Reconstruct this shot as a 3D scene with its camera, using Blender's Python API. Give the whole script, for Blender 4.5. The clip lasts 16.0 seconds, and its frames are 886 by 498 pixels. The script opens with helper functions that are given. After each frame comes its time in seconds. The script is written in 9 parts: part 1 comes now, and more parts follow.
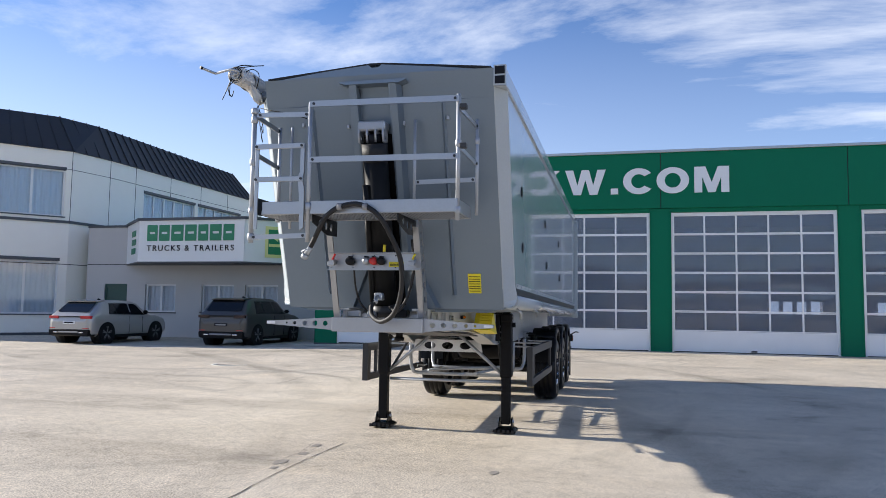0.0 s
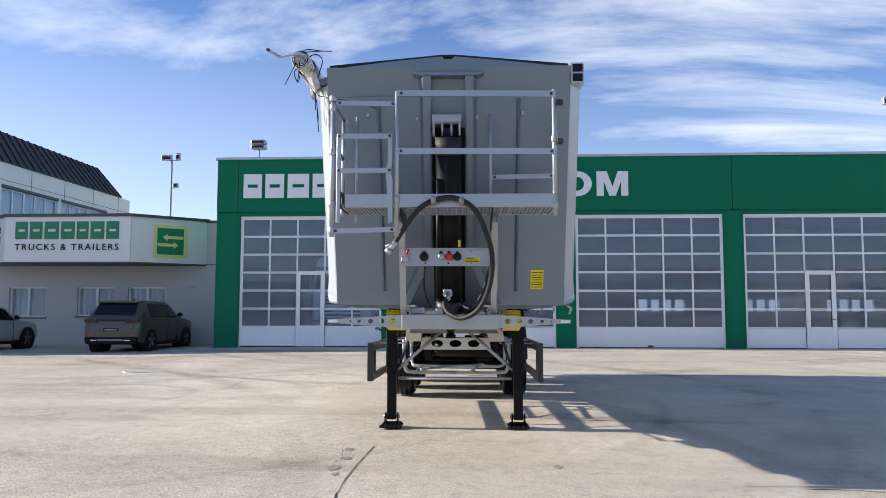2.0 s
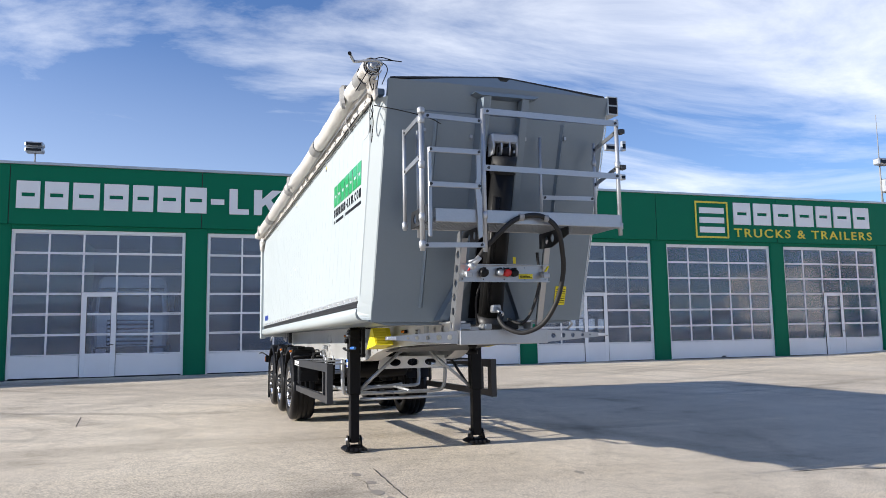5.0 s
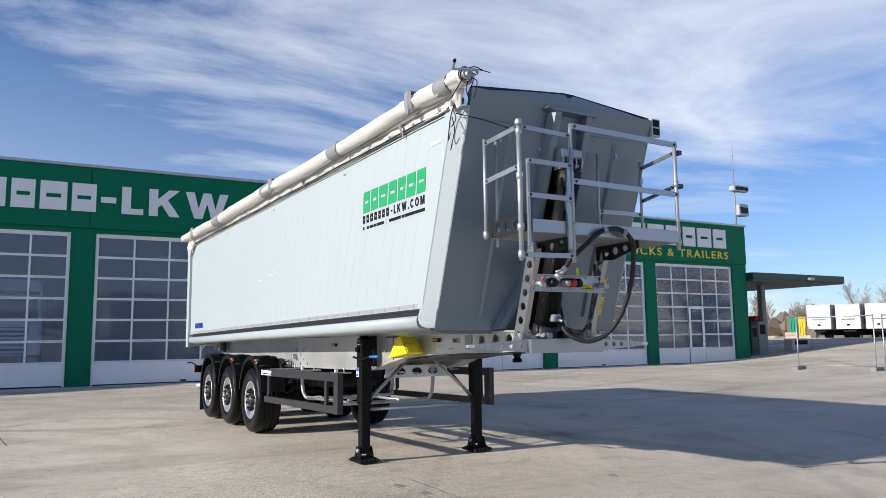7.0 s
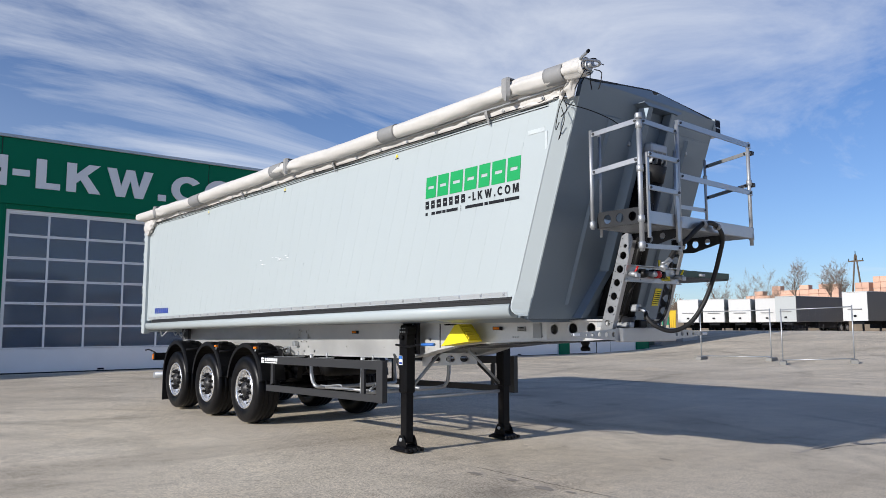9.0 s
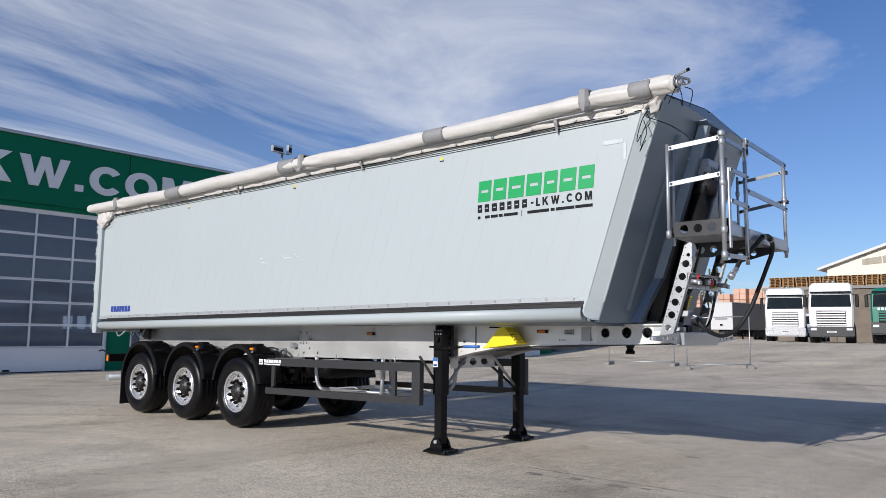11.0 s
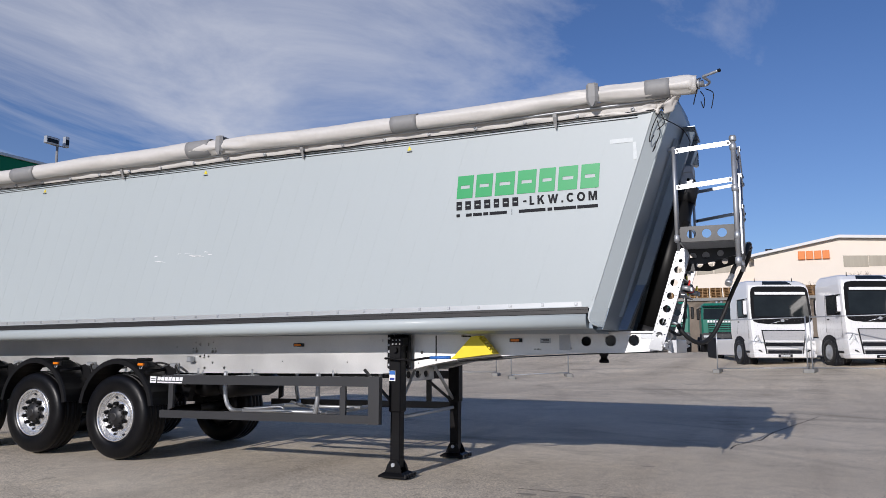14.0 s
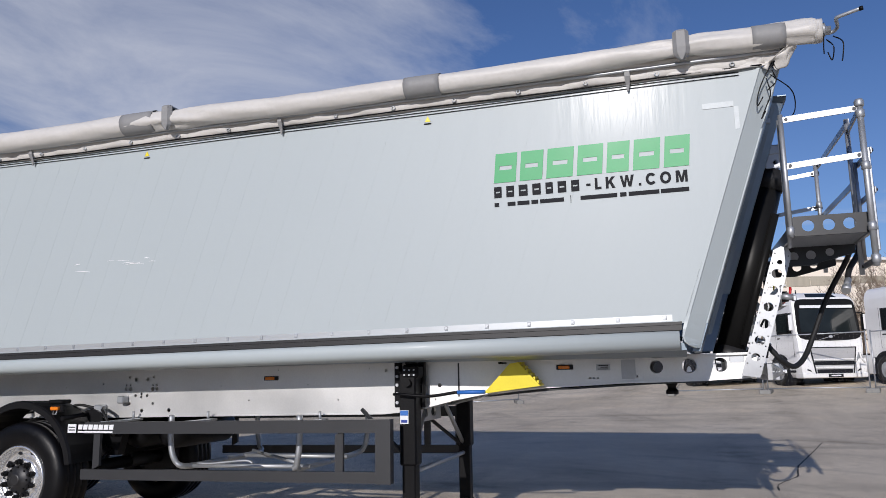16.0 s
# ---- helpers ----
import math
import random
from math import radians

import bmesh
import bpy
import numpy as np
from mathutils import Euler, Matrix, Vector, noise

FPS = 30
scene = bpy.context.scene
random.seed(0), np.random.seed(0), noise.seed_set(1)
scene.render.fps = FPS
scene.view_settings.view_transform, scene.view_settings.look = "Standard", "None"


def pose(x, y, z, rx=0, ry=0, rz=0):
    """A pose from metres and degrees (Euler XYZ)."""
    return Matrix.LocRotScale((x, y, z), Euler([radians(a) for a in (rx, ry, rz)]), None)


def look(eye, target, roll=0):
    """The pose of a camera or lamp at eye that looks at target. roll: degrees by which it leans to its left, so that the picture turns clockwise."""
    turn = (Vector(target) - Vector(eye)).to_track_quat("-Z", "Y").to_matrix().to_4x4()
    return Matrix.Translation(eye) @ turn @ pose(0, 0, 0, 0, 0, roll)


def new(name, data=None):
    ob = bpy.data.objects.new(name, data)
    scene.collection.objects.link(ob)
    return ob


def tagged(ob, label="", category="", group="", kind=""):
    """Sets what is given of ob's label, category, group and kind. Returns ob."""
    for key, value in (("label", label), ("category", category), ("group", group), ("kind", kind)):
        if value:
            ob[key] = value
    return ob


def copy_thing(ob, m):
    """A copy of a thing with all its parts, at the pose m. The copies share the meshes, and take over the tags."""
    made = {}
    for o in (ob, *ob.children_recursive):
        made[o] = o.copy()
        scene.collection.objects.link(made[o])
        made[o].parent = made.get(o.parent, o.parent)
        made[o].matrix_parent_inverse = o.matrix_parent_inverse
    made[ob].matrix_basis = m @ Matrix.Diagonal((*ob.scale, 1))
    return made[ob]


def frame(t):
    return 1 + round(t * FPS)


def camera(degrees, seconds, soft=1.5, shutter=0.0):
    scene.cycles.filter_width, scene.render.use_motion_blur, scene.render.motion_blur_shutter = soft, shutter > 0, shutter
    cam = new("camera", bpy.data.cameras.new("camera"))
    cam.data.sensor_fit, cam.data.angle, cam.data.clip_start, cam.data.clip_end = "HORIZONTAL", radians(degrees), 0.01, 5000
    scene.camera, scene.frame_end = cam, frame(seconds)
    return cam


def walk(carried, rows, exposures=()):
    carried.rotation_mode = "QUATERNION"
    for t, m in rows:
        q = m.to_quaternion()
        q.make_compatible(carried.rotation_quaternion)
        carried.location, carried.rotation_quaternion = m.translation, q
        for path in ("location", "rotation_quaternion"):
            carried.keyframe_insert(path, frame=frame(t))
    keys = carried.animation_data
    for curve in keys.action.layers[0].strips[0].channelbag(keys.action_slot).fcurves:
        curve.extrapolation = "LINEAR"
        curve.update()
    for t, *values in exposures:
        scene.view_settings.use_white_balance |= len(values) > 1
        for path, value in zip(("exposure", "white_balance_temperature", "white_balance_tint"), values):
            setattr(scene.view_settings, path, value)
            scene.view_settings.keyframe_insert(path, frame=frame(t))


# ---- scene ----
cam = camera(61.5, 16.0, soft=0.5)
PATH = [
    (0, (0.059, 0.15, 1.509), (-0.433, 2.082, 1.664), 0.8),
    (0.5, (-0.419, 0.044, 1.479), (-0.816, 1.999, 1.626), 0.8),
    (1, (-0.899, -0.012, 1.444), (-1.206, 1.959, 1.59), 0.7),
    (1.5, (-1.386, -0.013, 1.453), (-1.599, 1.969, 1.605), 0.5),
    (2, (-1.86, -0.056, 1.448), (-1.969, 1.934, 1.61), 0.1),
    (2.5, (-2.302, -0.009, 1.463), (-2.3, 1.983, 1.637), -0.5),
    (3, (-2.751, -0.02, 1.446), (-2.628, 1.967, 1.633), -1.0),
    (3.5, (-3.201, 0.003, 1.434), (-2.953, 1.977, 1.636), -1.2),
    (4, (-3.671, 0.092, 1.444), (-3.3, 2.046, 1.657), -1.2),
    (4.5, (-4.167, 0.176, 1.435), (-3.681, 2.104, 1.655), -1.0),
    (4.7, (-4.373, 0.197, 1.396), (-3.842, 2.113, 1.616), -0.9),
    (6.8, (-6.379, 0.916, 1.431), (-5.436, 2.664, 1.664), -1.1),
    (7, (-6.522, 1.001, 1.416), (-5.552, 2.734, 1.655), -0.7),
    (7.5, (-6.913, 1.269, 1.433), (-5.868, 2.957, 1.675), -0.7),
    (8, (-7.377, 1.546, 1.424), (-6.261, 3.189, 1.657), -0.7),
    (8.5, (-7.776, 1.859, 1.404), (-6.593, 3.457, 1.623), -0.5),
    (9, (-8.154, 2.155, 1.413), (-6.908, 3.705, 1.622), -0.1),
    (9.2, (-8.319, 2.274, 1.447), (-7.046, 3.804, 1.648), -0.2),
    (11.3, (-9.728, 3.595, 1.372), (-8.212, 4.88, 1.595), 0.8),
    (11.5, (-9.847, 3.722, 1.369), (-8.311, 4.983, 1.59), 0.9),
    (12, (-10.066, 4.037, 1.366), (-8.482, 5.236, 1.595), 0.9),
    (12.5, (-10.168, 4.389, 1.359), (-8.532, 5.515, 1.6), 0.8),
    (13, (-10.237, 4.742, 1.343), (-8.545, 5.779, 1.589), 0.6),
    (13.5, (-10.169, 5.118, 1.306), (-8.42, 6.055, 1.555), 0.4),
    (14, (-9.973, 5.495, 1.338), (-8.172, 6.327, 1.597), 0.1),
    (14.5, (-9.703, 5.892, 1.357), (-7.859, 6.617, 1.632), -0.2),
    (15, (-9.35, 6.273, 1.375), (-7.476, 6.909, 1.666), -0.6),
    (15.5, (-9.009, 6.63, 1.376), (-7.126, 7.227, 1.688), -0.9),
    (16, (-8.674, 7.033, 1.385), (-6.803, 7.661, 1.709), -1.0),
]
EXPOSURES = [(0.0, 0.64, 6500, 10), (4.5, 0.58, 6480, 10), (7.0, 0.22, 6350, 10), (9.0, 0.0, 6300, 10), (11.5, -0.2, 6270, 12), (13.0, -0.33, 6250, 14), (16.0, -0.52, 6200, 14)]
walk(cam, [(t, look(eye, target, roll)) for t, eye, target, roll in PATH], EXPOSURES)

# ---- light ----
SUN_EL, SUN_AZ = 20.8, 272.5          # degrees; azimuth clockwise from +y
world = bpy.data.worlds.new("sky")
scene.world = world
world.use_nodes = True
wn = world.node_tree
wn.nodes.clear()


def wnode(kind, **values):
    n = wn.nodes.new(kind)
    for k, v in values.items():
        n.inputs[k].default_value = v
    return n


w_out = wnode("ShaderNodeOutputWorld")
w_bg = wnode("ShaderNodeBackground", Strength=0.094)
w_sky = wn.nodes.new("ShaderNodeTexSky")
w_sky.sky_type = "NISHITA"
w_sky.sun_disc = False
w_sky.sun_elevation, w_sky.sun_rotation = radians(SUN_EL), radians(SUN_AZ)
w_sky.altitude, w_sky.air_density, w_sky.dust_density, w_sky.ozone_density = 300, 1.0, 0.1, 3.0
w_tc = wn.nodes.new("ShaderNodeTexCoord")
w_sep = wn.nodes.new("ShaderNodeSeparateXYZ")
wn.links.new(w_tc.outputs["Generated"], w_sep.inputs[0])
# clouds lie on a flat layer: divide the direction by its height
w_h = wn.nodes.new("ShaderNodeMath"); w_h.operation = "ADD"; w_h.inputs[1].default_value = 0.12
wn.links.new(w_sep.outputs["Z"], w_h.inputs[0])
w_hm = wn.nodes.new("ShaderNodeMath"); w_hm.operation = "MAXIMUM"; w_hm.inputs[1].default_value = 0.05
wn.links.new(w_h.outputs[0], w_hm.inputs[0])
w_div = wn.nodes.new("ShaderNodeVectorMath"); w_div.operation = "DIVIDE"
w_cmb = wn.nodes.new("ShaderNodeCombineXYZ")
for ax in "XYZ":
    wn.links.new(w_hm.outputs[0], w_cmb.inputs[ax])
wn.links.new(w_tc.outputs["Generated"], w_div.inputs[0])
wn.links.new(w_cmb.outputs[0], w_div.inputs[1])
w_map = wn.nodes.new("ShaderNodeMapping")
w_map.inputs["Rotation"].default_value = (0, 0, radians(35))
w_map.inputs["Scale"].default_value = (0.55, 1.0, 1.0)
wn.links.new(w_div.outputs[0], w_map.inputs[0])
w_n1 = wnode("ShaderNodeTexNoise", Scale=0.95, Detail=10.0, Roughness=0.62, Distortion=0.8)
wn.links.new(w_map.outputs[0], w_n1.inputs["Vector"])
w_ramp = wn.nodes.new("ShaderNodeValToRGB")
w_ramp.color_ramp.elements[0].position = 0.495
w_ramp.color_ramp.elements[0].color = (0, 0, 0, 1)
w_ramp.color_ramp.elements[1].position = 0.765
w_ramp.color_ramp.elements[1].color = (0.8, 0.8, 0.8, 1)
# the cloud cover thickens towards a bank in the north-east and thins out to the east
w_bank = wn.nodes.new("ShaderNodeVectorMath"); w_bank.operation = "DOT_PRODUCT"
w_bank.inputs[1].default_value = (0.62, 0.64, 0.46)
wn.links.new(w_tc.outputs["Generated"], w_bank.inputs[0])
w_thick = wnode("ShaderNodeMapRange", **{"From Min": 0.86, "From Max": 1.0, "To Min": 0.0, "To Max": 0.06})
wn.links.new(w_bank.outputs["Value"], w_thick.inputs["Value"])
w_clear = wnode("ShaderNodeMapRange", **{"From Min": 0.80, "From Max": 0.97, "To Min": 0.0, "To Max": -0.13})
wn.links.new(w_sep.outputs["X"], w_clear.inputs["Value"])
w_cov = wn.nodes.new("ShaderNodeMath"); w_cov.operation = "ADD"
wn.links.new(w_thick.outputs[0], w_cov.inputs[0]); wn.links.new(w_clear.outputs[0], w_cov.inputs[1])
w_sum = wn.nodes.new("ShaderNodeMath"); w_sum.operation = "ADD"
wn.links.new(w_n1.outputs["Fac"], w_sum.inputs[0]); wn.links.new(w_cov.outputs[0], w_sum.inputs[1])
wn.links.new(w_sum.outputs[0], w_ramp.inputs[0])
w_mix = wn.nodes.new("ShaderNodeMixRGB")
w_mix.inputs[2].default_value = (8.6, 8.9, 9.5, 1)
w_hz = wnode("ShaderNodeMapRange", **{"From Min": 0.0, "From Max": 0.38, "To Min": 0.62, "To Max": 0.0})
wn.links.new(w_sep.outputs["Z"], w_hz.inputs["Value"])
w_hx = wnode("ShaderNodeMapRange", **{"From Min": -0.7, "From Max": 0.7, "To Min": 1.0, "To Max": 0.12})
wn.links.new(w_sep.outputs["X"], w_hx.inputs["Value"])
w_hp = wn.nodes.new("ShaderNodeMath"); w_hp.operation = "MULTIPLY"
wn.links.new(w_hz.outputs[0], w_hp.inputs[0]); wn.links.new(w_hx.outputs[0], w_hp.inputs[1])
w_fac = wn.nodes.new("ShaderNodeMath"); w_fac.operation = "MAXIMUM"
wn.links.new(w_ramp.outputs[0], w_fac.inputs[0]); wn.links.new(w_hp.outputs[0], w_fac.inputs[1])
wn.links.new(w_fac.outputs[0], w_mix.inputs[0])
w_tint = wn.nodes.new("ShaderNodeMixRGB")
w_tint.blend_type = "MULTIPLY"
w_tint.inputs[0].default_value = 1.0
w_tint.inputs[2].default_value = (0.81, 0.94, 1.22, 1)
wn.links.new(w_sky.outputs[0], w_tint.inputs[1])
wn.links.new(w_tint.outputs[0], w_mix.inputs[1])
wn.links.new(w_mix.outputs[0], w_bg.inputs["Color"])
wn.links.new(w_bg.outputs[0], w_out.inputs["Surface"])

sun = new("sun", bpy.data.lights.new("sun", "SUN"))
sun.data.energy, sun.data.angle, sun.data.color = 4.8, radians(0.6), (1.0, 0.94, 0.85)
sd = Vector((math.sin(radians(SUN_AZ)) * math.cos(radians(SUN_EL)), math.cos(radians(SUN_AZ)) * math.cos(radians(SUN_EL)), math.sin(radians(SUN_EL))))
sun.matrix_world = look(sd * 200, (0, 0, 0))


# ---- materials ----
def mat(name, col, rough=0.5, metal=0.0, var=0.12, scale=3.0, bump=0.0, bscale=60.0, fine=0.06, rvar=0.1, coat=0.0, rnd=0.0, stretch=(1, 1, 1), spec=0.5):
    """Colour varied at two scales, roughness varied, optional relief."""
    m = bpy.data.materials.new(name)
    m.use_nodes = True
    nt = m.node_tree
    b = nt.nodes["Principled BSDF"]
    b.inputs["Metallic"].default_value = metal
    b.inputs["Coat Weight"].default_value = coat
    b.inputs["Coat Roughness"].default_value = 0.05
    b.inputs["Specular IOR Level"].default_value = spec
    tc = nt.nodes.new("ShaderNodeTexCoord")
    mp = nt.nodes.new("ShaderNodeMapping")
    mp.inputs["Scale"].default_value = stretch
    nt.links.new(tc.outputs["Object"], mp.inputs[0])
    n1 = nt.nodes.new("ShaderNodeTexNoise")
    n1.inputs["Scale"].default_value, n1.inputs["Detail"].default_value, n1.inputs["Roughness"].default_value = scale, 5, 0.6
    nt.links.new(mp.outputs[0], n1.inputs["Vector"])
    n2 = nt.nodes.new("ShaderNodeTexNoise")
    n2.inputs["Scale"].default_value, n2.inputs["Detail"].default_value = bscale, 4
    nt.links.new(mp.outputs[0], n2.inputs["Vector"])
    add = nt.nodes.new("ShaderNodeMath"); add.operation = "MULTIPLY_ADD"
    nt.links.new(n1.outputs["Fac"], add.inputs[0]); add.inputs[1].default_value = 2 * var
    mul2 = nt.nodes.new("ShaderNodeMath"); mul2.operation = "MULTIPLY_ADD"
    nt.links.new(n2.outputs["Fac"], mul2.inputs[0]); mul2.inputs[1].default_value = 2 * fine
    mul2.inputs[2].default_value = 1 - var - fine
    nt.links.new(mul2.outputs[0], add.inputs[2])
    last = add
    if rnd:
        oi = nt.nodes.new("ShaderNodeObjectInfo")
        r = nt.nodes.new("ShaderNodeMath"); r.operation = "MULTIPLY_ADD"
        nt.links.new(oi.outputs["Random"], r.inputs[0]); r.inputs[1].default_value = 2 * rnd; r.inputs[2].default_value = 1 - rnd
        mm = nt.nodes.new("ShaderNodeMath"); mm.operation = "MULTIPLY"
        nt.links.new(add.outputs[0], mm.inputs[0]); nt.links.new(r.outputs[0], mm.inputs[1])
        last = mm
    vm = nt.nodes.new("ShaderNodeVectorMath"); vm.operation = "SCALE"
    vm.inputs[0].default_value = col[:3]
    nt.links.new(last.outputs[0], vm.inputs["Scale"])
    nt.links.new(vm.outputs[0], b.inputs["Base Color"])
    rr = nt.nodes.new("ShaderNodeMath"); rr.operation = "MULTIPLY_ADD"
    nt.links.new(n1.outputs["Fac"], rr.inputs[0]); rr.inputs[1].default_value = rvar * 2 * rough; rr.inputs[2].default_value = rough * (1 - rvar)
    nt.links.new(rr.outputs[0], b.inputs["Roughness"])
    if bump:
        bp = nt.nodes.new("ShaderNodeBump")
        bp.inputs["Strength"].default_value, bp.inputs["Distance"].default_value = bump, 0.01
        nt.links.new(n2.outputs["Fac"], bp.inputs["Height"])
        nt.links.new(bp.outputs[0], b.inputs["Normal"])
    return m


def glass(name, tint, rough=0.0, haze=0.0):
    m = bpy.data.materials.new(name)
    m.use_nodes = True
    b = m.node_tree.nodes["Principled BSDF"]
    b.inputs["Base Color"].default_value = (*tint, 1)
    b.inputs["Roughness"].default_value = rough
    b.inputs["Transmission Weight"].default_value = 1.0 - haze
    b.inputs["IOR"].default_value = 1.45
    return m


def glow(name, col, strength):
    m = bpy.data.materials.new(name)
    m.use_nodes = True
    b = m.node_tree.nodes["Principled BSDF"]
    b.inputs["Base Color"].default_value = (*col, 1)
    b.inputs["Emission Color"].default_value = (*col, 1)
    b.inputs["Emission Strength"].default_value = strength
    return m


M = {
    "green": mat("green_fascia_paint", (0.001, 0.15, 0.078), 0.5, spec=0.15, var=0.06, scale=0.6, bscale=40, fine=0.03),
    "green_dark": mat("dark_green_paint", (0.01, 0.06, 0.05), 0.4, var=0.1),
    "white_alu": mat("white_coated_aluminium", (0.84, 0.85, 0.86), 0.38, var=0.06, scale=1.5, rnd=0.03),
    "letter": mat("white_sign_letters", (0.78, 0.79, 0.8), 0.4, var=0.03),
    "letter_yellow": mat("yellow_sign_letters", (0.75, 0.62, 0.06), 0.4, var=0.03),
    "pane": glass("window_glass", (0.9, 0.93, 0.95)),
    "gate_pane": glass("hazy_plastic_gate_pane", (0.60, 0.70, 0.86), haze=0.12),
    "frosted": glass("frosted_window_glass", (0.96, 0.97, 0.98), 0.75),
    "film": mat("clear_film_residue", (0.50, 0.545, 0.56), 0.45, var=0.2, scale=14),
    "concrete": mat("interior_concrete", (0.22, 0.22, 0.21), 0.7, var=0.2, scale=0.5),
    "interior": mat("interior_wall_paint", (0.3, 0.31, 0.32), 0.7, var=0.15, scale=0.5),
    "cap": mat("galvanised_cap", (0.45, 0.47, 0.48), 0.35, metal=0.8, var=0.1),
    "panel_office": mat("office_precast_panel", (0.86, 0.82, 0.74), 0.75, var=0.05, scale=0.8, bump=0.15, bscale=90),
    "plaster": mat("office_plaster_grey", (0.50, 0.49, 0.48), 0.8, var=0.06, scale=0.7, bump=0.2, bscale=120),
    "roof": mat("dark_sheet_roof", (0.035, 0.037, 0.042), 0.45, metal=0.2, var=0.2, scale=1.0),
    "sill": mat("dark_sill", (0.06, 0.065, 0.075), 0.5, var=0.1),
    "joint": mat("joint_shadow_rubber", (0.05, 0.05, 0.055), 0.8, var=0.1),
    "curtain": mat("blue_grey_curtain", (0.64, 0.69, 0.75), 0.9, var=0.15, scale=14, stretch=(1, 1, 0.03)),
    "side": mat("trailer_side_light_grey_paint", (0.412, 0.460, 0.475), 0.5, var=0.03, scale=0.5, bscale=30, fine=0.015, coat=0.05),
    "side_far": mat("trailer_bare_side_paint", (0.42, 0.46, 0.48), 0.2, var=0.04, scale=0.5, coat=0.5),
    # half metallic, base colour about half as light as the sides
    "front": mat("trailer_front_darker_grey", (0.205, 0.252, 0.30), 0.38, metal=0.5, spec=0.15, var=0.06, scale=1.2, bscale=50, fine=0.03),
    "alu": mat("brushed_aluminium", (0.42, 0.43, 0.445), 0.36, metal=0.85, var=0.1, scale=2.0, bscale=80, fine=0.08, rvar=0.3),
    # near-black base for the left platform plate and the arm brackets
    "alu_dark": mat("near_black_aluminium", (0.035, 0.036, 0.038), 0.4, metal=0.5, var=0.12, scale=3, rvar=0.3),
    "galv": mat("galvanised_steel", (0.44, 0.46, 0.485), 0.5, metal=0.7, var=0.15, scale=9, bscale=120, fine=0.1, rvar=0.3),
    "chassis": mat("milled_chassis_aluminium", (0.66, 0.66, 0.65), 0.42, metal=0.7, var=0.22, scale=1.6, bscale=60, fine=0.06, rvar=0.3),
    "black": mat("black_paint", (0.004, 0.004, 0.005), 0.45, var=0.3, scale=4, bump=0.1, bscale=60, spec=0.18),
    "dark_grey": mat("graphite_painted_steel", (0.028, 0.029, 0.032), 0.45, var=0.15, scale=3),
    "rubber": mat("black_rubber", (0.009, 0.009, 0.01), 0.62, var=0.3, scale=6, bump=0.3, bscale=90),
    "plastic": mat("black_plastic", (0.007, 0.007, 0.008), 0.42, var=0.2, scale=4, spec=0.25),
    "rim": mat("polished_rim", (0.72, 0.72, 0.72), 0.26, metal=0.75, var=0.08, scale=4),
    "tyre": mat("black_tyre_rubber", (0.004, 0.004, 0.005), 0.36, var=0.35, scale=5, bump=0.2, bscale=14, rvar=0.5, spec=0.22),
    "hub": mat("dark_hub_casting", (0.03, 0.03, 0.032), 0.45, metal=0.4, var=0.2, scale=15),
    "canvas": mat("beige_grey_tarpaulin", (0.6, 0.58, 0.55), 0.48, var=0.08, scale=2.5, bump=0.5, bscale=18, fine=0.06),
    "strap": mat("grey_strap", (0.26, 0.26, 0.26), 0.6, var=0.1, scale=20),
    "yellow": mat("yellow_plastic", (0.8, 0.66, 0.02), 0.4, var=0.08, scale=6),
    "orange": mat("orange_lens", (0.75, 0.2, 0.01), 0.2, var=0.05),
    "red": mat("red_plastic", (0.5, 0.02, 0.02), 0.3, var=0.08),
    "blue": mat("blue_grip", (0.03, 0.15, 0.5), 0.5, var=0.08),
    "sticker_white": mat("white_sticker", (0.8, 0.81, 0.82), 0.4, var=0.03),
    "logo_green": mat("green_foil", (0.012, 0.33, 0.095), 0.42, var=0.06, spec=0.4, coat=0.5),
    "clip_strip": mat("bare_aluminium_strip", (0.60, 0.62, 0.63), 0.3, metal=0.5, var=0.08, scale=6, stretch=(1, 0.2, 1)),
    "strip": mat("black_ribbed_strip", (0.022, 0.022, 0.024), 0.45, var=0.1),
    "ram": mat("dull_black_ram_enamel", (0.011, 0.011, 0.011), 0.4, var=0.25, scale=5, bscale=40, spec=0.16),
    "side_line": mat("trailer_profile_groove_paint", (0.402, 0.450, 0.465), 0.5, var=0.03),
    "ink": mat("dark_foil", (0.012, 0.013, 0.017), 0.6, var=0.05, spec=0.15),
    "ink_blue": mat("blue_foil", (0.03, 0.06, 0.3), 0.4, var=0.05),
}


M["side"].node_tree.nodes["Principled BSDF"].inputs["Coat Roughness"].default_value = 0.16


